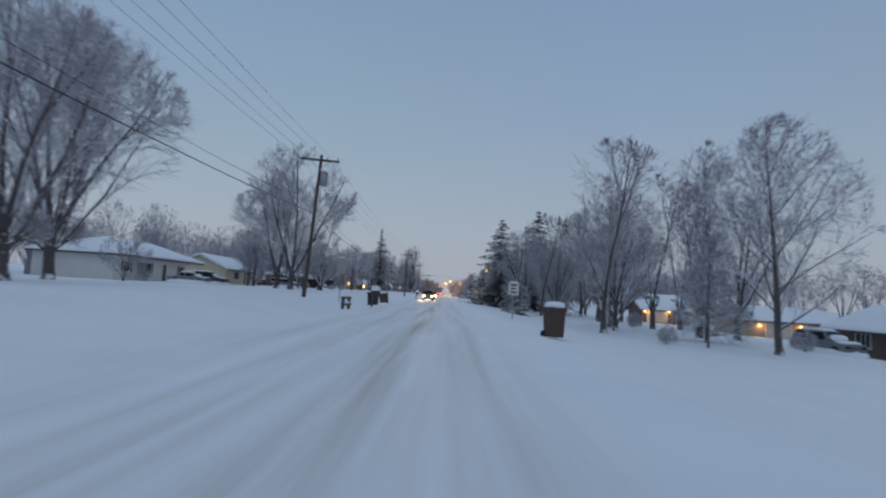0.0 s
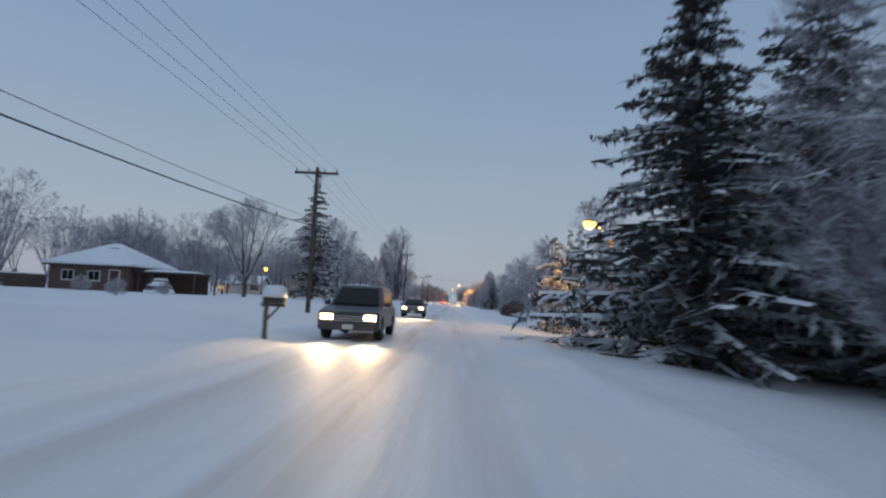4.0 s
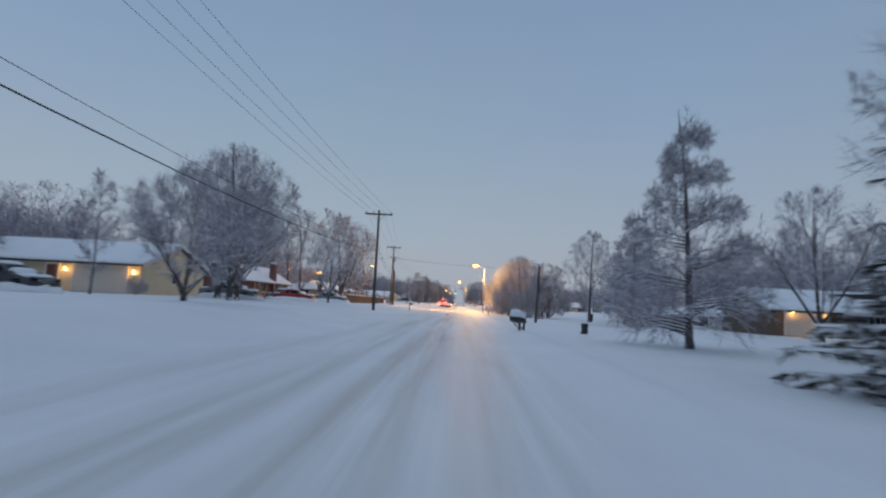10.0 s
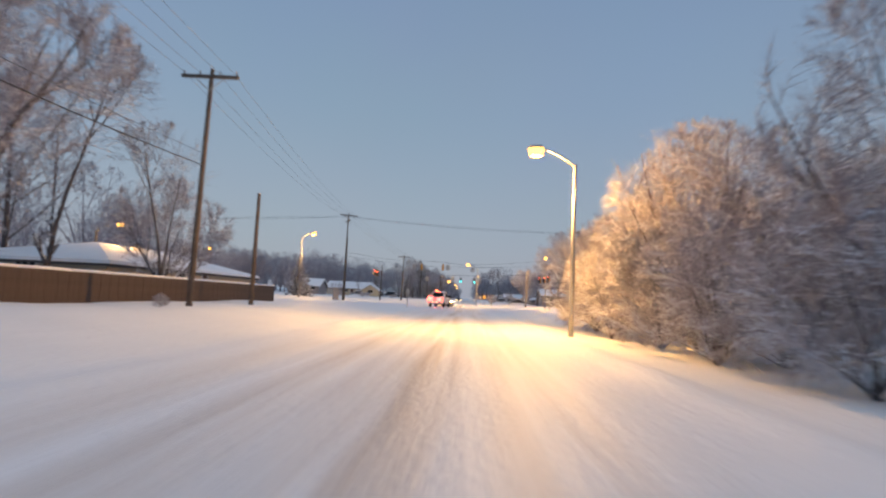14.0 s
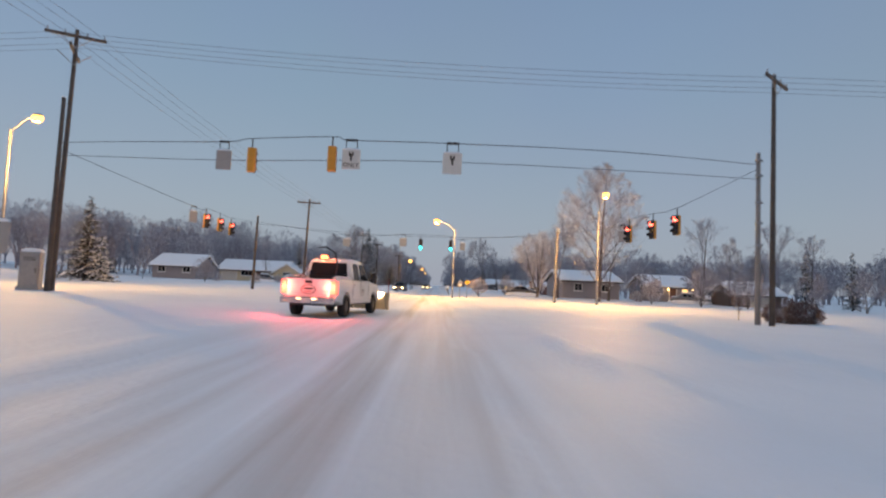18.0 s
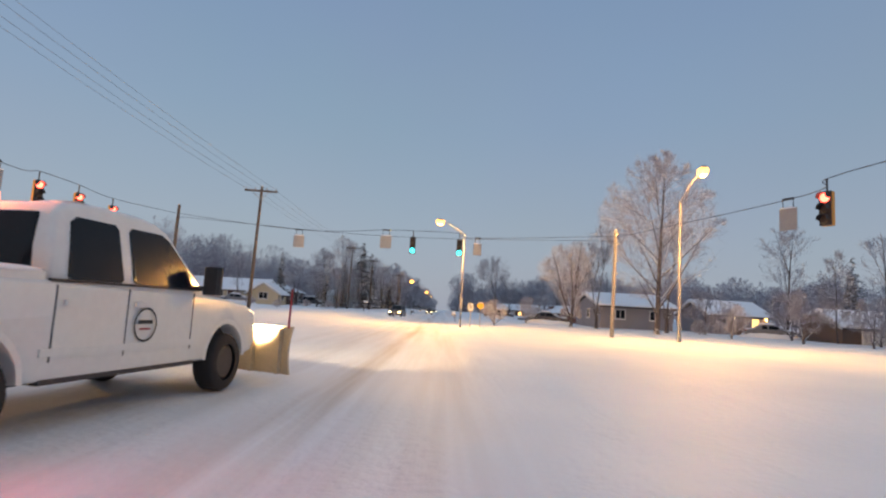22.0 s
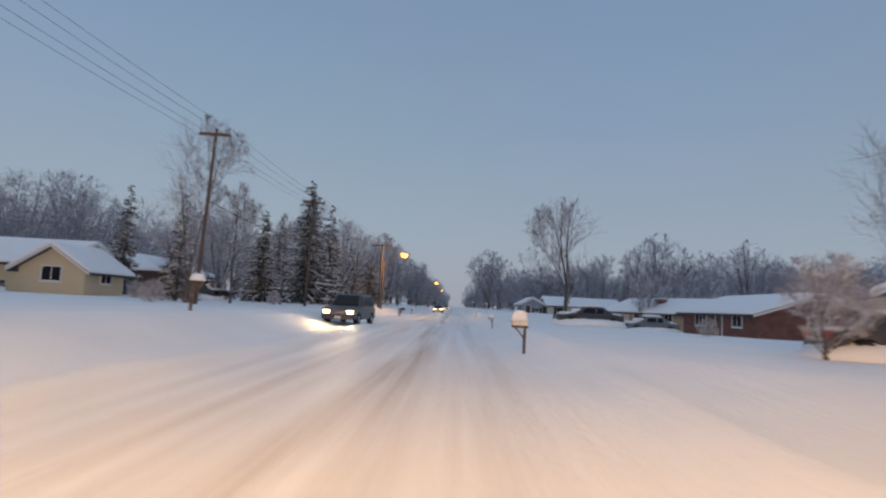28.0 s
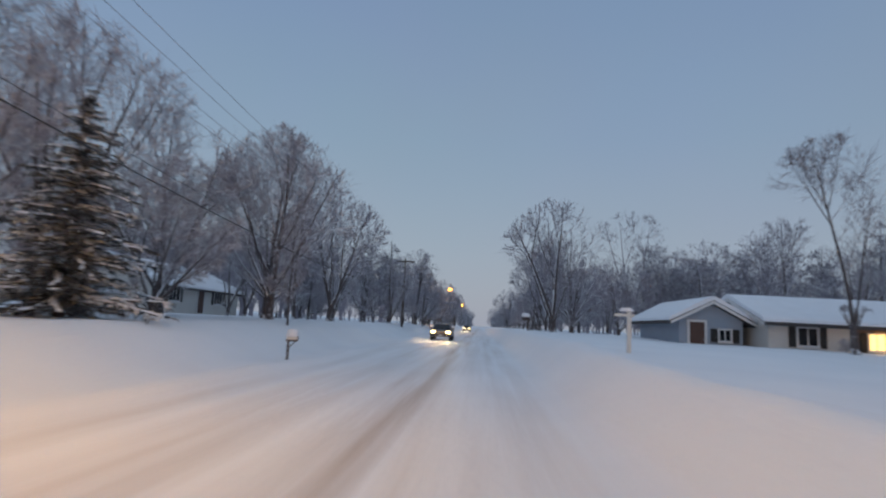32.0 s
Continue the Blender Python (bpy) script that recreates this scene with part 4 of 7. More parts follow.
# rows that close the view along the road
rows = random.Random(42)
for y0, y1, side, x0, x1, gap in ((118, 172, 1, 17, 34, 4.2), (100, 118, 1, 9, 22, 3.4), (158, 205, 1, 22, 40, 5.0), (128, 172, -1, 30, 48, 5.0), (205, 246, -1, 36, 56, 7.0), (200, 262, 1, 30, 52, 6.5), (478, 640, -1, 8, 15, 4.5), (484, 640, 1, 7, 15, 4.5), (462, 500, 1, 17, 36, 2.6), (464, 500, -1, 14, 24, 3.5), (640, 900, -1, 7, 13, 13.0), (640, 900, 1, 7, 13, 13.0)):
    y = y0
    while y < y1:
        src = rows.choice((maple, oak, elm, pin, maple, multi))
        plant(src, side * rows.uniform(x0, x1), y, rows.uniform(0.55, 0.9) * (1.4 if src is multi else 1.0))
        y += gap * rows.uniform(0.7, 1.3)


# clear ground about the houses that stand back from the road
YARDS = ((-41, 48, 9), (-41, 58, 9), (-42, 84, 11), (-38, 117, 9), (47, 63, 10), (54, 110, 11), (-47, 178, 8), (-34, 181, 7), (-38, 225, 10), (36, 366, 6), (-42.5, 394, 8), (-34, 406, 11), (-34, 420, 9), (36, 383, 9), (22, 453, 11), (-27, 466, 10))


def far_woods():
    """Woods behind the houses, as one mass of light trees on each side."""
    rnd = random.Random(77)
    kinds = []
    for sd, h, o, w in ((201, 12, 0.6, 1.3), (202, 13, 0.8, 1.05), (203, 13.5, 0.5, 1.5)):
        heavy, mids, ends = leafless(sd, height=h, bole=1.6, limbs=6, open_=o, spread=0.38, wide=w, forks=1, second=6, third=5, twigs=5, thick=2.4)
        kinds.append((np.array([(*a, *b, c, d) for a, b, c, d in heavy if c > 0.03], float), np.array([(*a, *b, c) for a, b, c in ends], float)))
    for side in (1, -1):
        bars, tips = [], []
        spots = []
        for _ in range(215):
            y = rnd.uniform(-20, 335)
            spots.append((side * (rnd.uniform(43, 80) if side < 0 else rnd.uniform(46, 88)), y, rnd.uniform(0.75, 1.1)))
        for _ in range(150):
            y = rnd.uniform(392, 480)
            spots.append((side * rnd.uniform(36, 105), y, rnd.uniform(0.75, 1.1) * (0.74 if side > 0 else 1.0)))
        for _ in range(120):
            spots.append((side * rnd.uniform(16, 75), rnd.uniform(470, 640), rnd.uniform(0.75, 1.05)))
        for x, y, s in spots:
            if any(math.hypot(x - hx, y - hy) < r for hx, hy, r in YARDS):
                continue
            a, b = kinds[rnd.randrange(3)]
            a, b = a.copy(), b.copy()
            t = rnd.uniform(0, 6.28)
            rot = np.array([[math.cos(t), -math.sin(t), 0], [math.sin(t), math.cos(t), 0], [0, 0, 1]]) * s
            off = np.array([x, y, land(x, y)])
            for q in (a, b):
                q[:, 0:3], q[:, 3:6] = q[:, 0:3] @ rot.T + off, q[:, 3:6] @ rot.T + off
            a[:, 6:8] *= s
            bars.append(a)
            tips.append(b)
        bars, tips = np.concatenate(bars), np.concatenate(tips)
        # The woods' haze is put into their twig colour.
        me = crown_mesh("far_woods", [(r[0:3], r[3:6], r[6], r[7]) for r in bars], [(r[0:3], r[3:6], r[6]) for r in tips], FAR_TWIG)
        tagged(new("far_woods", me), "distant leafless woods with snow and a hazy grey tint", "woods", kind="stuff")


far_woods()

# low snowy bushes on the lawns
for x, y, s in ((-33.0, 104.0, 0.30), (-31.0, 106.0, 0.26), (-25.0, 103.0, 0.24), (-36.0, 72.0, 0.25), (-33.5, 78.0, 0.22), (-33.0, 62.0, 0.3), (-35.0, 46.0, 0.32), (-20.0, 88.0, 0.22), (14.0, 30.0, 0.30), (17.5, 34.0, 0.26), (20.0, 41.0, 0.30), (23.0, 18.0, 0.3), (-24.5, 195.0, 0.3), (-22.5, 213.0, 0.28), (-27.5, 240.0, 0.25), (9.6, 163.0, 0.30), (11.0, 172.0, 0.35), (13.5, 218.0, 0.25), (-22.0, 262.0, 0.3), (-27.0, 395.0, 0.28), (-20.0, 399.0, 0.24), (12.5, 421.0, 0.22), (13.0, 394.0, 0.2), (-11.0, 264.0, 0.1), (-15.4, 392.4, 0.24), (-14.8, 395.6, 0.16), (-13.6, 405.9, 0.2), (12.7, 14.2, 0.22), (21.0, 28.0, 0.25), (26.0, 371.0, 0.3), (30.0, 375.0, 0.3), (-30.0, 376.0, 0.25), (-25.0, 377.0, 0.25), (-18.0, 377.5, 0.2), (17.0, 449.0, 0.14), (23.5, 448.8, 0.14)):
    plant(shrub, x, y, s, label="low round bush buried in snow")


# ---- poles and cables ----
def utility_pole(x, y, h, arm=2.4, turn=0.0, lean=0.0, transformer=False, twin=False, label="wooden utility pole with a crossarm carrying power lines", pale=False, r=0.13):
    ob = thing("utility_pole", at(x, y, turn) @ pose(0, 0, 0, 0, lean, 0), label, "utility pole", "poles along the road")
    part("pole", Geo().tube((0, 0, -0.4), (0, 0, h), r, r * 0.68, 10), PALE_WOOD if pale else POLE_WOOD, ob, smooth=True)
    part("snow_cap", Geo().lump((0, 0, h), (r * 1.3, r * 1.3, 0.06), 3, 10), SNOW, ob)
    if pale:
        for z in (0.45, 0.58, 0.70, 0.86, 0.95):
            part("band", Geo().tube((0, 0, h * z), (0, 0, h * z + 0.12), r + 0.012, r + 0.008, 12).box((r + 0.02, 0, h * z + 0.06), (0.12, 0.06, 0.08)), STEEL, ob, "steel band with a cable clamp")
    arms = ([h - 0.35] if arm else []) + ([h - 1.2] if twin else [])
    for k, z in enumerate(arms):
        part("crossarm", Geo().box((0, -0.13, z), (arm, 0.10, 0.13), rz=90 if k else 0), POLE_WOOD, ob)
        part("brace", Geo().tube((-arm * 0.28, -0.13, z), (0, -0.13, z - 0.6), 0.02).tube((arm * 0.28, -0.13, z), (0, -0.13, z - 0.6), 0.02), STEEL, ob)
        for q in (-0.46, -0.18, 0.18, 0.46):
            px, py = (q * arm, -0.13) if not k else (0, q * arm)
            part("insulator", Geo().tube((px, py, z + 0.06), (px, py, z + 0.24), 0.045, 0.03, 8), STEEL, ob)
    if transformer:
        part("transformer", Geo().tube((0.32, 0, h - 1.95), (0.32, 0, h - 1.1), 0.24, 0.24, 14).tube((0.32, 0, h - 1.1), (0.32, 0, h - 1.0), 0.24, 0.1, 14), STEEL, ob, "grey steel drum transformer", True)
        part("bracket", Geo().box((0.12, 0, h - 1.5), (0.2, 0.1, 0.08)), STEEL, ob)
    return ob


def cable(a, b, sag, r=0.014, material=None, label="power line between poles"):
    a, b = Vector(a), Vector(b)
    pts = []
    for i in range(15):
        t = i / 14
        p = a.lerp(b, t)
        p.z -= sag * 4 * t * (1 - t)
        pts.append(p)
    me = Geo().path(pts, r, 4).mesh("power_line", material or WIRE)
    return tagged(new("power_line", me), label, "cable", "cables along the road")


LEFT_POLES = ((-9.0, -52.0, 9.3), (-8.9, 16.7, 9.0), (-7.6, 85.0, 8.0), (-8.8, 157.0, 9.3), (-7.5, 223.0, 8.7), (-11.5, 267.0, 9.8), (-18.4, 326.2, 12.9))
for k, (x, y, h) in enumerate(LEFT_POLES[:-1]):
    utility_pole(x, y, h, transformer=k == 1, lean=(0, 3.0, 0, 1.5, 0, 0.8)[k])
utility_pole(-18.4, 326.2, 12.9, arm=2.6, turn=25, twin=True, lean=0.6)
utility_pole(-18.05, 325.4, 9.2, arm=0, label="bare wooden pole holding the traffic signal cables")
utility_pole(15.2, 324.2, 11.6, arm=2.6, turn=40, lean=0.8)
utility_pole(14.9, 324.8, 8.0, arm=0, label="pale signal pole with bands beside the crossing", pale=True)
utility_pole(-13.0, 354.0, 8.9, arm=2.3, lean=1.2)
utility_pole(-16.5, 349.7, 6.6, arm=0, lean=0.8, label="bare wooden pole on the far corner of the crossing")
utility_pole(10.9, 350.0, 6.7, arm=0, lean=1.0, label="pale wooden pole with steel bands on the far corner", pale=True)
utility_pole(-12.5, 391.0, 8.7, arm=1.5, lean=1.5, r=0.10)
utility_pole(-11.7, 407.5, 8.4, arm=1.7, lean=1.0, r=0.11)
utility_pole(-8.6, 426.5, 7.2, arm=2.2)
utility_pole(-8.2, 480.0, 7.2, arm=2.0)
utility_pole(-11.9, 274.5, 6.0, arm=0, label="short bare wooden pole beside a taller one")
utility_pole(6.6, 224.2, 5.0, arm=0, lean=2.0, label="short bare wooden pole by the road")
utility_pole(11.4, 255.7, 6.0, arm=0, label="short bare wooden pole by the road")

ROAD_POLES = LEFT_POLES + ((-13.0, 354.0, 8.9), (-12.5, 391.0, 8.7), (-11.7, 407.5, 8.4), (-8.6, 426.5, 7.2), (-8.2, 480.0, 7.2))
for (x0, y0, h0), (x1, y1, h1) in zip(ROAD_POLES, ROAD_POLES[1:]):
    hang = 0.012 if y0 < 0 else 0.019
    z0, z1, far = land(x0, y0), land(x1, y1), abs(y1 - y0)
    for q in (-1.05, -0.4, 0.4, 1.05):
        cable((x0 + q, y0 - 0.13, z0 + h0 - 0.12), (x1 + q, y1 - 0.13, z1 + h1 - 0.12), 0.011 * far, 0.009, PALE_WIRE)
    if 260 < y0 < 380:
        continue
    cable((x0 + 0.15, y0, z0 + h0 * 0.585), (x1 + 0.15, y1, z1 + h1 * 0.585), hang * far, 0.020, WIRE, "thick black telephone cable between poles")
    cable((x0 + 0.15, y0, z0 + h0 * 0.635), (x1 + 0.15, y1, z1 + h1 * 0.635), hang * far, 0.009, WIRE, "black telephone cable between poles")
zl, zr = land(-18, 326), land(15, 324)
for q in (-0.9, -0.3, 0.4, 1.0):
    cable((-18.4, 326.2 + q, zl + 12.4), (15.2, 324.2 + q, zr + 11.1), 0.4, 0.008, PALE_WIRE, "power line over the crossing")
    cable((15.2, 324.2 + q, zr + 11.1), (70.0, 318.0 + q, 11.0), 0.5, 0.008, PALE_WIRE, "power line along the cross street")
    cable((-18.4, 326.2 + q, zl + 12.4), (-75.0, 330.0 + q, 11.5), 0.5, 0.008, PALE_WIRE, "power line along the cross street")


def street_lamp(x, y, h, hx, hy, steel=True, watts=900.0, lit=True, label="street lamp with a glowing sodium head on a curved arm", box=False):
    """A lamp post at x, y whose head hangs at hx, hy."""
    z = land(x, y)
    ob = thing("street_lamp", pose(x, y, z), label, "street lamp", "street lamps")
    top = h - 0.9
    part("post", Geo().tube((0, 0, -0.3), (0, 0, top), 0.075 if box else 0.11, 0.055 if box else 0.07, 12), STEEL if steel else POLE_WOOD, ob, smooth=True)
    dx, dy = hx - x, hy - y
    pts = [Vector((dx * t, dy * t, top - 0.1 + 0.85 * math.sin(t * math.pi / 2))) for t in (0, 0.2, 0.4, 0.6, 0.8, 1.0)]
    part("arm", Geo().path(pts, 0.035, 8), STEEL, ob)
    n = math.degrees(math.atan2(dy, dx))
    part("head", Geo().box((dx, dy, h - 0.08), (0.72, 0.30, 0.14), rz=n, taper=0.7, bev=0.08), STEEL, ob)
    # Lens drawn larger than life to stand in for the lamp's bloom.
    part("lens", Geo().lump((0, 0, 0), (0.66, 0.46, 0.36), 5, 14, 0.0), LAMP_GLOW, ob, "glowing sodium lens enlarged for bloom").matrix_basis = pose(dx, dy, h - 0.16, 180, 0, n)
    if box:
        part("meter_box", Geo().box((0, -0.17, 2.2), (0.26, 0.2, 0.44), bev=0.04).box((0, -0.16, 1.74), (0.24, 0.18, 0.3), bev=0.04), STEEL, ob)
    lamp_light(hx, hy, z + h - 0.72, watts)
    return ob


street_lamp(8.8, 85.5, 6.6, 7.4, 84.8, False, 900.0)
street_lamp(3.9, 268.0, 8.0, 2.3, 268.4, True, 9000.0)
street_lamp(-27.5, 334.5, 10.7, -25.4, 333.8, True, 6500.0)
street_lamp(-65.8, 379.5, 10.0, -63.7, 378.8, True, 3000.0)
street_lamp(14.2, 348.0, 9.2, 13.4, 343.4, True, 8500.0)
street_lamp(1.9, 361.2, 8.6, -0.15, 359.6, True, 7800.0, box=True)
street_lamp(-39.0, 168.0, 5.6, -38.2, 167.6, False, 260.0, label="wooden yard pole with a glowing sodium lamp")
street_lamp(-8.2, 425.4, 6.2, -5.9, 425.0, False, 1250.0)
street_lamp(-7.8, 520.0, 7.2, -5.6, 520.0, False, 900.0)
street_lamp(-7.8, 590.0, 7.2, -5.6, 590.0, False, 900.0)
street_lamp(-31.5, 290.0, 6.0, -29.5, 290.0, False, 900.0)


# ---- traffic signals over the crossing ----
def signal_head(x, y, z, face, lit, group="traffic signals", size=0.76):
    """A three-lens head. face: degrees its lenses turn from facing south. lit: 0 red, 1 amber, 2 green, None."""
    ob = thing("traffic_signal", pose(x, y, z + 0.95 * (1 - size), 0, 0, face) @ Matrix.Scale(size, 4), "yellow traffic signal hanging from a cable", "traffic signal", group)
    part("housing", Geo().box((0, 0, 0), (0.34, 0.26, 1.05), bev=0.05), SIGNAL_YELLOW, ob)
    part("hanger", Geo().tube((0, 0, 0.52), (0, 0, 0.95), 0.03, 0.03, 8), DARK_METAL, ob)
    part("face_plate", Geo().box((0, -0.125, 0), (0.36, 0.03, 1.07), bev=0.008), BIN_BLACK, ob, "black face plate")
    for k in range(3):
        zz = 0.34 - 0.34 * k
        on = (RED_GLOW, AMBER_GLOW, GREEN_GLOW)[k] if lit == k else LENS_OFF
        part("lens", Geo().tube((0, -0.135, zz), (0, -0.17, zz), 0.15, 0.135, 16), on, ob)
        visor = Geo()
        n = 9
        pts = [(0.15 * math.cos(math.pi * (i / (n - 1)) * 1.16 - 0.25), 0.15 * math.sin(math.pi * (i / (n - 1)) * 1.16 - 0.25)) for i in range(n)]
        vs = [(a, -0.13, zz + b) for a, b in pts] + [(a, -0.38, zz + b) for a, b in pts] + [(a * 0.94, -0.13, zz + b * 0.94) for a, b in pts] + [(a * 0.94, -0.38, zz + b * 0.94) for a, b in pts]
        fs = []
        for i in range(n - 1):
            fs += [(i, i + 1, n + i + 1, n + i), (2 * n + i, 3 * n + i, 3 * n + i + 1, 2 * n + i + 1), (n + i, n + i + 1, 3 * n + i + 1, 3 * n + i)]
        visor.add(vs, fs)
        part("visor", visor, BIN_BLACK, ob)
    return ob


def hung_sign(x, y, z, face, w, h, words="", back=False):
    ob = thing("hanging_sign", pose(x, y, z, 0, 0, face), "grey aluminium back of a sign hanging from a cable" if back else "white lane-use sign hanging from a cable", "sign", "hanging signs")
    part("plate", Geo().box((0, 0, 0), (w, 0.03, h)), SIGN_BACK if back else SIGN_WHITE, ob)
    part("snow_cap", Geo().lump((0, 0, h / 2), (w * 0.95, 0.09, 0.05), 3, 10), SNOW, ob)
    part("clamp", Geo().box((0, 0, h / 2 + 0.31), (w * 0.66, 0.05, 0.07)), DARK_METAL, ob)
    part("hanger", Geo().tube((-w * 0.3, 0, h / 2), (-w * 0.3, 0, h / 2 + 0.3), 0.015, 0.015, 6).tube((w * 0.3, 0, h / 2), (w * 0.3, 0, h / 2 + 0.3), 0.015, 0.015, 6), DARK_METAL, ob)
    if not back:
        g = Geo()
        g.box((0, -0.022, h * 0.10), (0.06, 0.012, h * 0.34))
        g.box((-0.05, -0.022, h * 0.28), (0.05, 0.012, 0.13))
        g.box((0.05, -0.022, h * 0.28), (0.05, 0.012, 0.13))
        part("arrow", g, SIGN_BLACK, ob)
        if words:
            cu = bpy.data.curves.new("lettering", "FONT")
            cu.body, cu.size, cu.align_x, cu.extrude = words, h * 0.30, "CENTER", 0.004
            cu.materials.append(SIGN_BLACK)
            tx = new("lettering", cu)
            tx.parent = ob
            tx.matrix_basis = pose(0, -0.024, -h * 0.38, 90, 0, 0)
    return ob


for x, y in ((-6.3, 317.6), (-3.5, 316.9)):
    signal_head(x, y, 4.98, 180, 0)
hung_sign(-7.3, 317.8, 5.2, 180, 0.5, 0.64, back=True)
hung_sign(-2.85, 316.7, 5.17, 0, 0.58, 0.62, "ONLY")
hung_sign(0.35, 316.0, 5.02, 0, 0.58, 0.64)
for x, y in ((11.5, 325.7), (11.2, 327.9), (10.9, 330.6)):
    signal_head(x, y, 4.58, -62, 0, size=0.9)
hung_sign(11.3, 333.0, 4.8, -62, 0.55, 0.7, back=True)
for x, y in ((-15.7, 336.8), (-15.7, 339.2), (-16.0, 342.2)):
    signal_head(x, y, 4.9, 62, 0, size=0.9)
hung_sign(-15.5, 334.4, 5.0, 62, 0.55, 0.7, back=True)
for x in (-1.35, 1.1):
    signal_head(x, 344.4, 4.42, 0, 2, size=0.82)
hung_sign(-7.4, 344.6, 4.5, 0, 0.55, 0.62, back=True)
hung_sign(-2.8, 344.6, 4.72, 0, 0.58, 0.66, back=True)
hung_sign(2.05, 344.4, 4.55, 0, 0.42, 0.6, back=True)


def span(pts, r=0.013):
    """A cable bowed through its hanging points."""
    pts = [Vector(p) for p in pts]
    pts = [pts[0] * 2 - pts[1]] + pts + [pts[-1] * 2 - pts[-2]]
    out = []
    for k in range(1, len(pts) - 2):
        a, b, c, d = pts[k - 1:k + 3]
        for i in range(8):
            t = i / 8
            out.append(0.5 * ((2 * b) + (c - a) * t + (2 * a - 5 * b + 4 * c - d) * t * t + (3 * b - a - 3 * c + d) * t ** 3))
    out.append(pts[-2])
    me = Geo().path(out, r, 6).mesh("span_cable", WIRE)
    return tagged(new("span_cable", me), "black span cable that carries traffic signals", "cable", "cables over the crossing")


span(((-18.05, 325.4, 7.3), (-12.0, 320.2, 6.25), (-7.3, 317.8, 5.83), (-6.3, 317.6, 5.93), (-3.5, 316.9, 5.93), (-2.85, 316.7, 5.79), (0.35, 316.0, 5.65), (6.5, 318.8, 6.35), (14.9, 324.8, 7.6)))
span(((-18.05, 325.4, 6.7), (-8.0, 319.0, 5.45), (-0.5, 317.5, 5.4), (7.0, 319.8, 5.9), (14.9, 324.8, 6.9)), 0.012)
span(((14.9, 324.8, 7.4), (11.5, 325.7, 5.53), (11.2, 327.9, 5.53), (10.9, 330.6, 5.53), (11.3, 333.0, 5.44), (10.9, 350.0, 6.4)))
span(((-18.05, 325.4, 7.0), (-15.5, 334.4, 5.64), (-15.7, 336.8, 5.84), (-15.7, 339.2, 5.84), (-16.0, 342.2, 5.84), (-16.5, 349.7, 6.4)))
span(((-16.5, 349.7, 6.4), (-7.4, 344.6, 5.12), (-2.8, 344.6, 5.36), (-1.35, 344.4, 5.37), (1.1, 344.4, 5.37), (2.05, 344.4, 5.16), (10.9, 350.0, 6.5)))
span(((-16.5, 349.7, 6.2), (-3.0, 349.0, 5.6), (10.9, 350.0, 6.2)), 0.012)


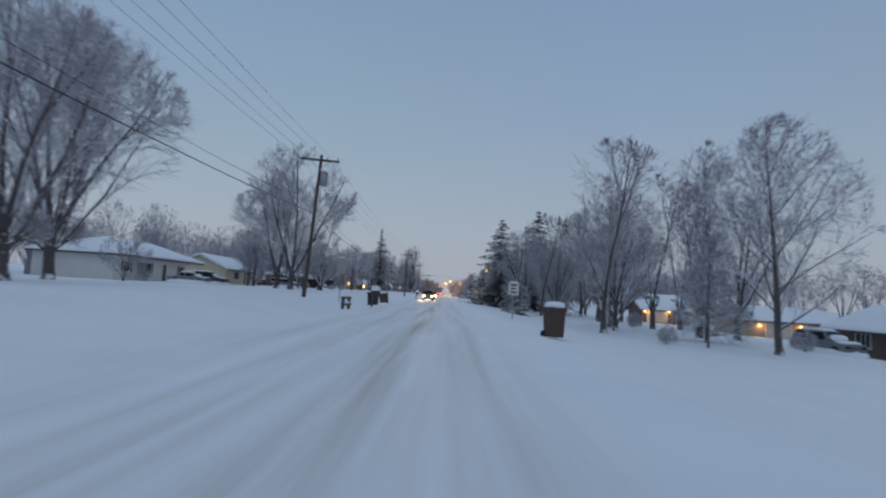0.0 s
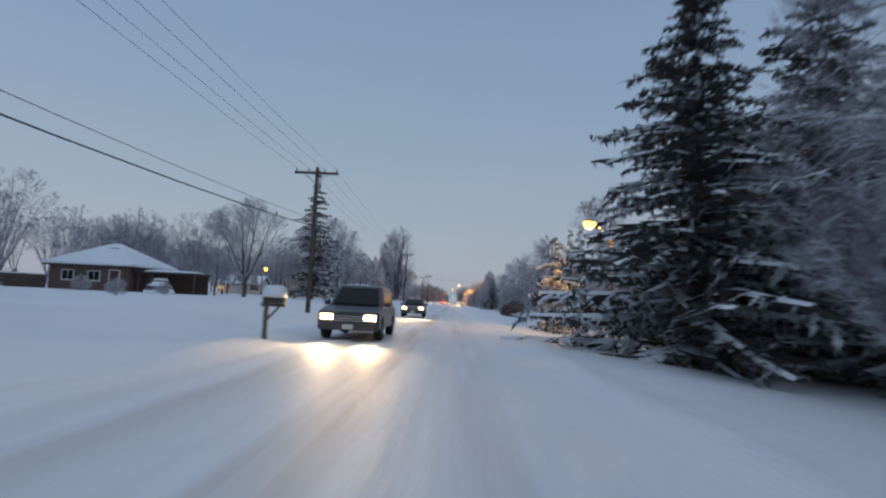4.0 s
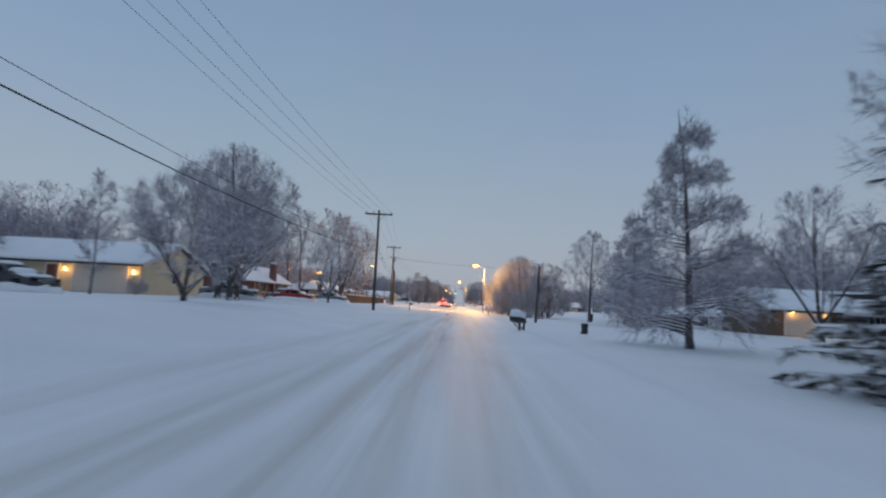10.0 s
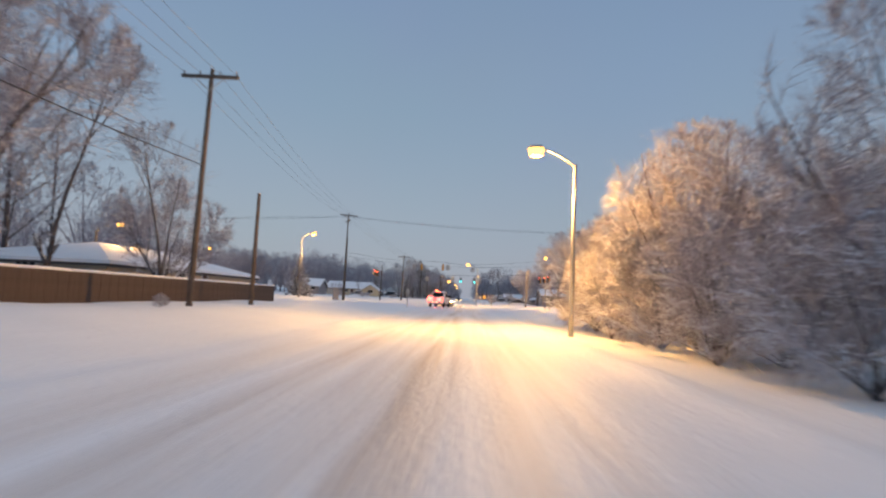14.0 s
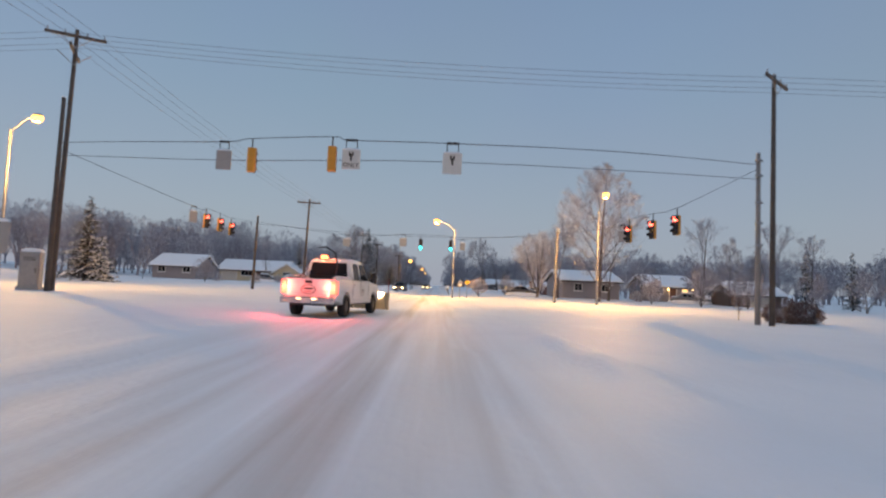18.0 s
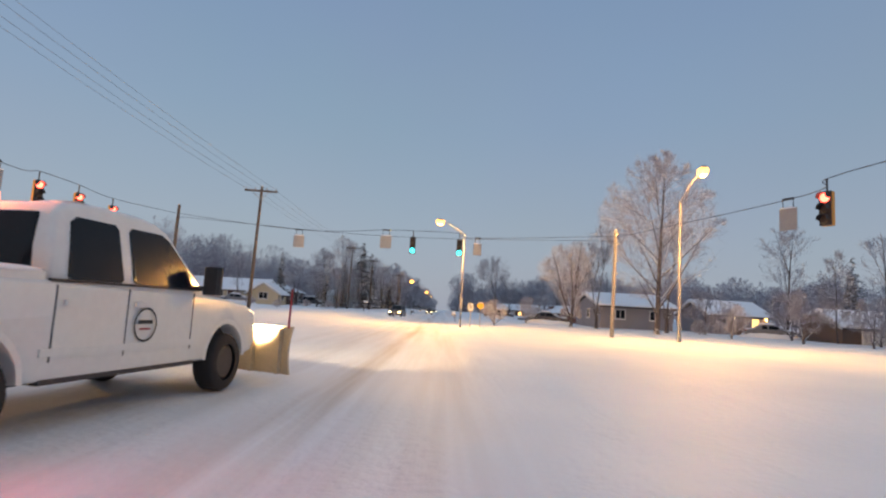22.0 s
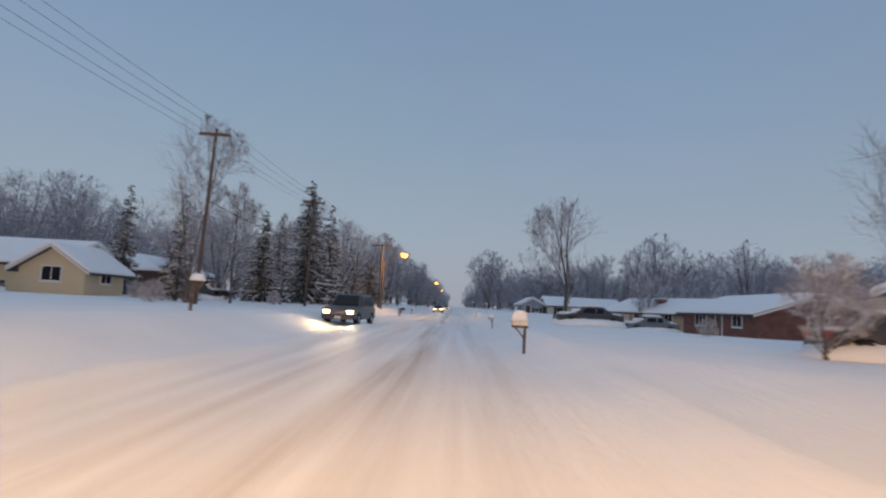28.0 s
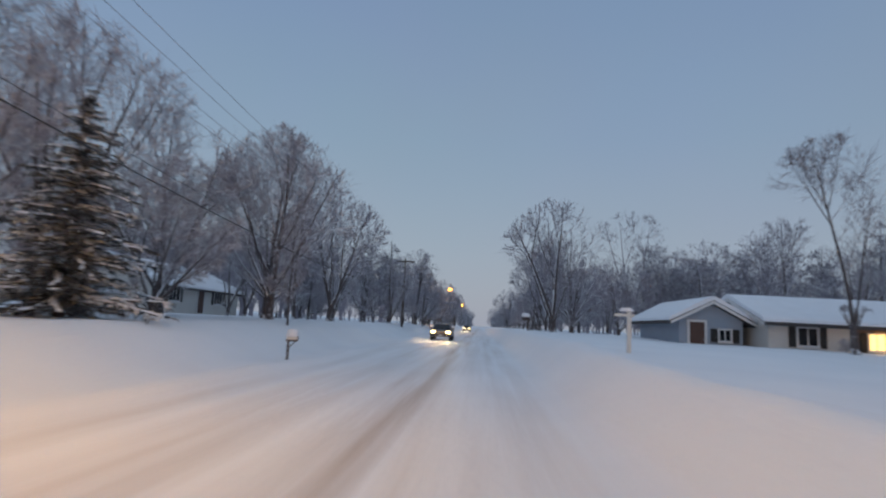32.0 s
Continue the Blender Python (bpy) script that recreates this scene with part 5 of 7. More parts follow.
# ---- houses ----
def house(x, y, rz, w, d, h, rise, wall, label, roof="gable", openings=(), chimney=None, dz=0.0, ridge=0.5, lap=False):
    """A house whose front faces -y before it is turned. openings: (kind, face, along, sill, width, height)."""
    ob = thing("house", at(x, y, rz, 1.0, dz), label, "house", "houses along the road")
    g = Geo()
    if roof == "gable":
        g.prism([(-d / 2, -0.8), (d / 2, -0.8), (d / 2, h), (0, h + rise), (-d / 2, h)], -w / 2, w / 2)
    else:
        g.box((0, 0, h / 2 - 0.4), (w, d, h + 0.8))
    walls = part("wall", g, wall, ob)
    if lap or wall in (WHITE_SIDING, CREAM_SIDING, TAN_SIDING, BLUE_SIDING, GREY_SIDING, BROWN_SIDING):
        g = Geo()
        n = int(h / 0.28)
        for k in range(n):
            g.box((0, -d / 2 - 0.008, 0.14 + 0.28 * k), (w, 0.02, 0.012))
            g.box((-w / 2 - 0.008, 0, 0.14 + 0.28 * k), (0.02, d, 0.012))
        part("siding_joints", g, wall, ob)
    o = 0.55
    k = rise / (d / 2)
    if roof == "gable":
        e = h - o * k
        g = Geo().prism([(-d / 2 - o, e), (-d / 2 - o, e - 0.16), (0, h + rise + 0.02), (d / 2 + o, e - 0.16), (d / 2 + o, e), (0, h + rise + 0.2)], -w / 2 - 0.4, w / 2 + 0.4)
        part("roof", g, SHINGLE, ob)
        s = 0.24
        g = Geo().prism([(-d / 2 - o - 0.05, e + 0.02), (0, h + rise + 0.205), (d / 2 + o + 0.05, e + 0.02), (d / 2 + o + 0.02, e + s * 0.7), (d / 2 + o - 0.2, e + s + 0.2 * k), (0.35, h + rise + 0.17 + s - 0.3 * k), (0, h + rise + 0.17 + s), (-0.35, h + rise + 0.17 + s - 0.3 * k), (-d / 2 - o + 0.2, e + s + 0.2 * k), (-d / 2 - o - 0.02, e + s * 0.7)], -w / 2 - 0.44, w / 2 + 0.44)
        part("roof_snow", g, SNOW, ob, "thick smooth snow on the roof")
        for sx in (-1, 1):
            part("gable_trim", Geo().prism([(-d / 2 - o, e - 0.17), (-d / 2 - o, e - 0.02), (0, h + rise + 0.17), (d / 2 + o, e - 0.02), (d / 2 + o, e - 0.17), (0, h + rise + 0.01)], sx * (w / 2 + 0.405), sx * (w / 2 + 0.44)), TRIM, ob)
    else:
        rx = w * ridge / 2
        for nm, off, th, mt in (("roof", 0.0, 0.16, SHINGLE), ("roof_snow", 0.17, 0.22, SNOW)):
            ww, dd = w / 2 + o, d / 2 + o
            vs = [(-ww, -dd, h + off), (ww, -dd, h + off), (ww, dd, h + off), (-ww, dd, h + off)]
            vs += [(a, b, c + th) for a, b, c in vs] + [(-rx, 0, h + off + th + rise), (rx, 0, h + off + th + rise)]
            fs = [(3, 2, 1, 0), (0, 1, 5, 4), (1, 2, 6, 5), (2, 3, 7, 6), (3, 0, 4, 7), (4, 5, 9, 8), (5, 6, 9), (6, 7, 8, 9), (7, 4, 8)]
            part(nm, Geo().add(vs, fs), mt, ob)
    for kind, face, a, sill, ww, hh in openings:
        turn = {"front": 0, "right": 90, "left": -90}[face]
        depth = d / 2 if face == "front" else w / 2
        m = pose(0, 0, 0, 0, 0, turn) @ pose(a, -depth, sill)
        if kind in ("window", "lit_window", "picture_window"):
            win = part("window", Geo().box((0, -0.015, hh / 2), (ww, 0.05, hh)), WINDOW_GLOW if kind == "lit_window" else GLASS, ob, "window lit from inside" if kind == "lit_window" else "")
            win.matrix_basis = m
            part("frame", Geo().box((0, -0.05, -0.04), (ww + 0.2, 0.09, 0.09)).box((0, -0.04, hh + 0.03), (ww + 0.2, 0.07, 0.09)).box((-ww / 2 - 0.04, -0.04, hh / 2), (0.09, 0.07, hh)).box((ww / 2 + 0.04, -0.04, hh / 2), (0.09, 0.07, hh)), TRIM, win)
            n = 1 if ww < 1.4 else 2
            for i in range(n):
                part("mullion", Geo().box((-ww / 2 + ww * (i + 1) / (n + 1), -0.05, hh / 2), (0.05, 0.03, hh)), TRIM, win)
            part("snowy_sill", Geo().lump((0, -0.09, 0.005), (ww + 0.15, 0.10, 0.06), 3, 10), SNOW, win)
            if wall in (WHITE_SIDING, BLUE_SIDING):
                for sg in (-1, 1):
                    part("shutter", Geo().box((sg * (ww / 2 + 0.27), -0.04, hh / 2), (0.34, 0.05, hh + 0.1)), SIGN_BLACK, win)
        elif kind == "door":
            dr = part("door", Geo().box((0, -0.03, hh / 2), (ww, 0.06, hh)), DOOR_PAINT, ob)
            dr.matrix_basis = m
            part("door_frame", Geo().box((-ww / 2 - 0.06, -0.04, hh / 2), (0.12, 0.08, hh)).box((ww / 2 + 0.06, -0.04, hh / 2), (0.12, 0.08, hh)).box((0, -0.04, hh + 0.06), (ww + 0.24, 0.08, 0.12)), TRIM, dr)
            part("door_handle", Geo().tube((ww * 0.38, -0.06, hh * 0.48), (ww * 0.38, -0.12, hh * 0.48), 0.03, 0.035, 8), CHROME, dr)
        elif kind in ("garage", "lit_garage"):
            gd = part("garage_door", Geo().box((0, -0.02, hh / 2), (ww, 0.05, hh)), GARAGE_PAINT, ob)
            gd.matrix_basis = m
            for i in range(4):
                part("panel", Geo().box((0, -0.05, hh * (i + 0.5) / 4), (ww - 0.14, 0.03, hh / 4 - 0.07)), GARAGE_PAINT, gd)
            part("door_frame", Geo().box((-ww / 2 - 0.07, -0.04, hh / 2), (0.14, 0.08, hh)).box((ww / 2 + 0.07, -0.04, hh / 2), (0.14, 0.08, hh)).box((0, -0.04, hh + 0.07), (ww + 0.28, 0.08, 0.14)), TRIM, gd)
        elif kind == "panel":
            part("porch_wall", Geo().box((0, -0.008, hh / 2), (ww, 0.03, hh)), BROWN_SIDING, ob, "brown boarded porch wall").matrix_basis = m
        elif kind == "lamp":
            lp = part("porch_lamp", Geo().box((0, -0.10, 0.14), (0.16, 0.16, 0.05), taper=0.5).box((0, -0.10, -0.14), (0.14, 0.14, 0.04)), DARK_METAL, ob)
            lp.matrix_basis = m
            part("bulb", Geo().lump((0, -0.10, -0.11), (0.17, 0.17, 0.22), 4, 10, 0.0), PORCH_GLOW, lp, "glowing bulb")
            wp = ob.matrix_basis @ m @ Vector((0, -0.45, -0.05))
            lamp_light(wp.x, wp.y, wp.z, ww, SODIUM, 0.06)
    if chimney:
        cx, cy, cz = chimney
        ch = part("chimney", Geo().box((cx, cy, cz / 2 + h * 0.3), (0.9, 0.7, cz)), BRICK, ob)
        part("chimney_cap", Geo().box((cx, cy, cz + h * 0.3 + 0.05), (1.05, 0.85, 0.1)), CONCRETE, ch)
        part("chimney_snow", Geo().lump((cx, cy, cz + h * 0.3 + 0.1), (0.95, 0.75, 0.16), 4, 10), SNOW, ch)
    return ob


W, LW, D, GR, LGR, LP, PW, PN = "window", "lit_window", "door", "garage", "lit_garage", "lamp", "picture_window", "panel"
# west side, from south to north
house(-41.0, 53.0, 90, 21, 9, 2.7, 2.0, WHITE_SIDING, "long white ranch house under snow, half hidden by trees", "hip", ((PW, "front", -4, 0.9, 2.4, 1.3), (W, "front", 5, 1.0, 1.1, 1.1), (D, "front", 0.5, 0.1, 0.95, 2.05), (W, "front", -8, 1.0, 1.1, 1.1), (LP, "front", 8.5, 1.5, 14, 0), (W, "right", 0, 1.0, 1.0, 1.1)), chimney=(-1.0, 1.0, 3.7))
house(-42.0, 84.0, 90, 16, 9, 2.8, 1.9, CREAM_SIDING, "cream ranch house with a snowy roof", "gable", ((PW, "front", -3, 0.9, 2.2, 1.3), (W, "front", 4, 1.0, 1.2, 1.1), (D, "front", 0.8, 0.1, 0.95, 2.05), (W, "left", 1.0, 1.0, 1.2, 1.1)))
house(-38.4, 117.5, 0, 8.5, 9, 2.5, 2.5, DARK_BRICK, "low dark brick house under a pyramid roof of snow", "hip", ((W, "front", -2.2, 1.0, 1.2, 1.0), (W, "front", 0.6, 1.0, 1.2, 1.0), (D, "front", 2.8, 0.1, 0.95, 2.05)), chimney=(0.6, -1.0, 3.9), ridge=0.1)
house(-34.2, 181.0, 90, 8.0, 4.6, 3.3, 2.2, ROSE_SIDING, "narrow two-storey pale rose house with a steep snowy gable", "gable", ((W, "front", -1.5, 0.9, 1.0, 1.3), (W, "front", 2.0, 0.9, 1.0, 1.3), (LW, "left", 0.2, 1.5, 0.8, 1.0), (W, "left", 0.0, 3.3, 0.7, 0.8)), chimney=(-2.0, -1.2, 4.6))
house(-30.6, 181.4, 0, 4.4, 5, 2.1, 1.2, WHITE_SIDING, "low white wing of a pale house with a lit porch", "gable", ((W, "front", -1.4, 0.8, 0.9, 1.0), (LW, "front", 1.7, 0.9, 0.5, 0.8), (D, "front", 0.4, 0.1, 0.9, 1.9), (LP, "front", 1.3, 1.7, 20, 0)))
house(-34.0, 225.0, 0, 16, 11, 2.6, 1.7, CREAM_SIDING, "cream ranch house with a lit carport and snowy roof", "gable", ((GR, "front", 4.6, 0.05, 4.4, 2.2), (W, "front", -3, 1.0, 1.5, 1.2), (D, "front", 0.6, 0.1, 0.95, 2.05), (LP, "front", 7.4, 1.8, 20, 0), (LP, "front", 1.7, 1.8, 18, 0), (W, "right", 0.0, 1.0, 1.3, 1.1)))
house(-28.2, 247.0, 90, 17, 6.0, 2.4, 1.6, BRICK, "red brick ranch house with a broad chimney under snow", "gable", ((W, "left", 0.3, 1.0, 1.1, 0.9), (D, "front", -4.0, 0.1, 0.95, 2.05), (PW, "front", -1.6, 0.9, 1.9, 1.2), (W, "front", 3.8, 1.0, 1.2, 1.1), (W, "front", 6.4, 1.0, 1.2, 1.1)), chimney=(1.6, -3.1, 3.9))
house(-29.5, 293.0, 90, 25, 11, 1.9, 1.7, TAN_SIDING, "low tan house with a broad snowy hip roof behind a fence", "hip", ((W, "front", -3, 1.0, 1.4, 1.1), (D, "front", 1.2, 0.1, 0.95, 2.05), (W, "left", 0, 1.0, 1.4, 1.1)), ridge=0.45)
house(-46.5, 178.5, 0, 9, 7, 2.3, 1.5, WHITE_SIDING, "low white house with a glowing wall lamp under snow", "gable", ((LP, "front", -3.6, 1.6, 40, 0), (GR, "front", 1.2, 0.05, 2.4, 1.9), (W, "front", 3.6, 0.9, 0.9, 1.0)))
house(-42.5, 394.0, 0, 7.0, 8, 2.2, 1.6, GREY_SIDING, "split-level pale house with a snowy roof", "gable", ((W, "front", -2, 1.0, 1.1, 0.9), (W, "front", 2, 1.0, 1.1, 0.9), (W, "left", 0, 1.0, 1.1, 0.9)))
house(-33.8, 406.0, 0, 12.0, 8, 2.1, 1.5, CREAM_SIDING, "tan ranch house with a garage and a snowy roof", "gable", ((GR, "front", -4.2, 0.02, 2.6, 1.8), (PW, "front", -1.0, 0.9, 2.0, 1.0), (D, "front", 1.2, 0.1, 0.9, 1.9), (W, "left", 1.0, 1.0, 1.2, 1.0)))
house(-27.3, 403.6, 90, 4.4, 4.6, 1.8, 1.3, CREAM_SIDING, "gabled wing of a tan house under snow", "gable", ((W, "left", 0.0, 0.8, 1.3, 1.0), (W, "front", 0, 0.8, 1.1, 1.0)))
house(-31.0, 420.5, 90, 11, 7, 2.1, 1.5, DARK_BRICK, "long low brick house with a snowy hip roof", "hip", ((W, "front", -3, 0.9, 1.4, 1.1), (W, "front", 3, 0.9, 1.4, 1.1), (D, "front", 0, 0.1, 0.95, 2.05), (W, "left", 0.0, 0.9, 1.4, 1.1)))
house(-27.0, 466.0, 90, 14, 8, 2.2, 1.6, WHITE_SIDING, "pale house behind trees under snow", "gable", ((W, "front", -4, 0.9, 1.4, 1.1), (W, "front", 3, 0.9, 1.4, 1.1), (D, "front", 0, 0.1, 0.95, 2.05)))
# east side
house(38.0, 24.0, -90, 14, 9, 2.5, 1.7, DARK_BRICK, "dark brick ranch house below the road under snow", "gable", ((W, "front", -3, 1.0, 1.5, 1.1), (W, "front", 3.5, 1.0, 1.5, 1.1), (D, "front", 0.5, 0.1, 0.95, 2.05)))
house(47.5, 63.0, 0, 13, 9, 2.4, 1.5, TAN_SIDING, "tan house with two lit lamps beside a garage", "gable", ((GR, "front", -2.0, 0.05, 3.4, 2.1), (LP, "front", -4.6, 1.6, 26, 0), (LP, "front", 1.0, 1.6, 26, 0), (W, "front", 4.4, 1.0, 1.4, 1.1)))
house(37.2, 80.0, 0, 7.8, 7, 2.3, 1.3, BROWN_SIDING, "brown garage behind trees with two lit wall lamps", "gable", ((LP, "front", -3.4, 1.9, 55, 0), (LP, "front", 0.6, 1.9, 55, 0), (GR, "front", -1.4, 0.05, 3.2, 2.0), (D, "front", 2.4, 0.1, 0.95, 2.05)))
house(54.0, 110.5, 0, 14, 10, 2.5, 1.5, TAN_SIDING, "tan house with garage lamps glowing over the drive", "gable", ((GR, "front", -1.2, 0.05, 3.6, 2.1), (LP, "front", -3.8, 1.9, 40, 0), (LP, "front", 1.4, 1.9, 40, 0), (W, "front", 4.6, 1.0, 1.4, 1.1)))
house(31.0, 198.0, 0, 15, 9, 2.3, 1.5, DARK_BRICK, "low brick house behind a tree under snow", "gable", ((W, "front", -4, 1.0, 1.4, 1.0), (LP, "front", -6.2, 1.4, 26, 0), (LP, "front", -1.5, 1.4, 26, 0), (W, "front", 2, 1.0, 1.4, 1.0)))
house(33.0, 229.0, 0, 12, 9, 2.4, 1.5, BROWN_SIDING, "brown house with a brightly lit garage front", "gable", ((LGR, "front", -3.0, 0.05, 3.6, 2.1), (LP, "front", -4.2, 2.15, 60, 0), (LP, "front", -1.8, 2.15, 60, 0), (W, "front", 3.0, 1.0, 1.4, 1.0)))
house(31.5, 240.5, -90, 14, 9, 2.0, 1.4, WHITE_SIDING, "grey-white ranch house with a snowy gable", "gable", ((W, "front", -4, 1.0, 1.4, 1.0), (W, "front", 2.5, 1.0, 1.4, 1.0), (W, "right", 0, 1.0, 1.2, 1.0), (W, "left", 0.0, 1.0, 1.2, 1.0)), dz=-0.5)
house(34.5, 271.0, 0, 11, 8, 2.1, 1.3, DARK_BRICK, "dark brick house with porch lights under snow", "gable", ((W, "front", -3, 1.0, 1.4, 1.0), (LP, "front", -5.2, 1.6, 26, 0), (GR, "front", 2.6, 0.05, 3.4, 1.9)), dz=-1.2)
house(21.8, 382.5, 0, 8.0, 11, 2.5, 1.2, GREY_SIDING, "grey gabled house on the far corner under snow", "gable", ((W, "front", -1.8, 1.0, 1.0, 1.0), (W, "front", 2.0, 1.0, 1.0, 1.0), (W, "left", 0.5, 1.0, 1.0, 1.0)), lap=True)
house(33.8, 382.5, 0, 6.6, 8, 2.2, 1.3, GREY_SIDING, "small grey house with a lit window under snow", "gable", ((LW, "front", 1.9, 0.8, 0.7, 1.0), (D, "front", 0.2, 0.1, 0.95, 1.95), (W, "front", -1.8, 1.0, 1.0, 1.0), (LP, "front", -0.5, 1.8, 25, 0), (LP, "front", 3.1, 1.8, 25, 0)))
house(38.2, 367.5, 0, 5.4, 6, 1.9, 1.1, BROWN_SIDING, "brown garage along the cross street under snow", "gable", ((GR, "front", 0.4, 0.02, 2.6, 1.7),), dz=-0.3)
house(24.5, 409.3, -90, 12.4, 8, 2.0, 1.2, BRICK, "low red brick ranch house with a snowy roof", "gable", ((PW, "front", -2.6, 0.8, 2.0, 1.1), (W, "front", 3.4, 0.9, 1.3, 1.0), (D, "front", 0.6, 0.05, 0.95, 1.95), (W, "right", 0, 0.9, 1.3, 1.0)))
house(22.9, 425.0, -67, 11.3, 7.0, 1.75, 1.15, TAN_SIDING, "tan ranch house with a snow-capped chimney", "gable", ((GR, "front", -3.7, 0.02, 2.6, 1.6), (W, "front", 3.2, 0.8, 1.5, 0.9), (D, "front", -1.0, 0.05, 0.9, 1.6), (W, "front", 0.8, 0.8, 1.0, 0.9), (W, "right", 0, 0.8, 1.3, 0.9)), chimney=(0.4, -1.6, 2.5))
house(19.5, 453.6, 0, 10.9, 7.0, 2.1, 1.0, WHITE_SIDING, "white house with dark shutters and a lit brown porch", "gable", ((PN, "front", 0.2, 0.0, 3.6, 2.0), (W, "front", -3.6, 0.85, 0.9, 0.9), (LW, "front", -0.4, 0.8, 0.7, 0.8), (D, "front", 1.4, 0.05, 0.8, 1.8), (LP, "front", 0.6, 1.6, 60, 0), (W, "front", 2.8, 0.85, 0.7, 0.8), (W, "front", 4.3, 0.85, 0.9, 0.9)), lap=True, dz=-0.75)
house(11.9, 455.0, 90, 7.0, 3.2, 2.0, 0.7, BLUE_SIDING, "small blue-grey gabled shed beside a white house", "gable", ((D, "left", -0.7, 0.05, 0.75, 1.7), (W, "left", 0.7, 0.8, 0.55, 0.6)), lap=True, dz=-0.7)


# ---- fence and low walls ----
def board_fence(x0, y0, x1, y1, h, label):
    L = math.hypot(x1 - x0, y1 - y0)
    ob = thing("fence", pose(x0, y0, 0, 0, 0, math.degrees(math.atan2(y1 - y0, x1 - x0))), label, "fence")
    n = int(L / 0.3)
    board = Geo().box((0, 0, h / 2 - 0.15), (0.285, 0.04, h + 0.3)).mesh("board", FENCE_WOOD)
    for i in range(n):
        t = (i + 0.5) / n
        z = land(x0 + (x1 - x0) * t, y0 + (y1 - y0) * t)
        b = new("board", board)
        b.parent = ob
        b.matrix_basis = pose(L * t, 0.006 * (i % 2), z)
    for i in range(int(L / 2.4) + 1):
        t = min(i * 2.4 / L, 1)
        z = land(x0 + (x1 - x0) * t, y0 + (y1 - y0) * t)
        part("post", Geo().box((L * t, 0.10, z + h / 2 - 0.1), (0.11, 0.11, h + 0.2)), FENCE_WOOD, ob)
        if i * 2.4 < L:
            t2 = min((i + 1) * 2.4 / L, 1)
            z2 = land(x0 + (x1 - x0) * t2, y0 + (y1 - y0) * t2)
            part("snow_cap", Geo().path([(L * t, 0, z + h + 0.03), (L * (t + t2) / 2, 0, (z + z2) / 2 + h + 0.045), (L * t2, 0, z2 + h + 0.03)], 0.06, 8), SNOW, ob, smooth=True)
    return ob


board_fence(-15.4, 251.0, -15.4, 288.0, 1.15, "long brown board fence capped with snow")
board_fence(-15.4, 288.0, -21.0, 289.0, 1.15, "end of a brown board fence capped with snow")
board_fence(-46.0, 108.0, -42.5, 112.5, 1.4, "dark board fence beside a brick house")


def carport(x, y):
    ob = thing("carport", at(x, y), "open carport with a flat snowy roof", "carport")
    for dx, dy in ((-3.0, -1.6), (0, -1.6), (3.0, -1.6), (-3.0, 1.6), (3.0, 1.6)):
        part("post", Geo().box((dx, dy, 1.0), (0.14, 0.14, 2.2)), POLE_WOOD, ob)
    part("roof", Geo().box((0, 0, 2.15), (6.6, 3.8, 0.18)), SHINGLE, ob)
    part("roof_snow", Geo().lump((0, 0, 2.24), (6.2, 3.5, 0.28), 5, 20, 0.03), SNOW, ob, smooth=True)
    part("wall", Geo().box((0, 1.7, 1.0), (6.2, 0.12, 2.2)), DARK_BRICK, ob)
    return ob


carport(-30.5, 115.5)


# ---- mailboxes, bins, signs ----
def control_cabinet(x, y):
    ob = thing("control_cabinet", at(x, y, 15), "grey steel signal cabinet capped with snow beside a pole", "cabinet")
    part("plinth", Geo().box((0, 0, 0.0), (0.95, 0.65, 0.3)), CONCRETE, ob)
    body = part("body", Geo().box((0, 0, 0.95), (0.85, 0.55, 1.6), bev=0.03), STEEL, ob)
    door = part("door", Geo().box((0, -0.285, 0.95), (0.74, 0.03, 1.44), bev=0.01), STEEL, ob)
    part("handle", Geo().box((0.28, -0.315, 0.95), (0.03, 0.03, 0.22)), DARK_METAL, door)
    for k in range(4):
        part("vent_slot", Geo().box((0, -0.303, 1.42 + 0.05 * k), (0.5, 0.012, 0.018)), DARK_METAL, door)
    part("roof", Geo().box((0, 0, 1.78), (0.93, 0.63, 0.07), taper=0.92, bev=0.02), STEEL, ob)
    part("snow_cap", Geo().lump((0, 0, 1.81), (0.9, 0.6, 0.2), 5, 14, 0.06), SNOW, ob, smooth=True)
    return ob


control_cabinet(-19.5, 326.3)


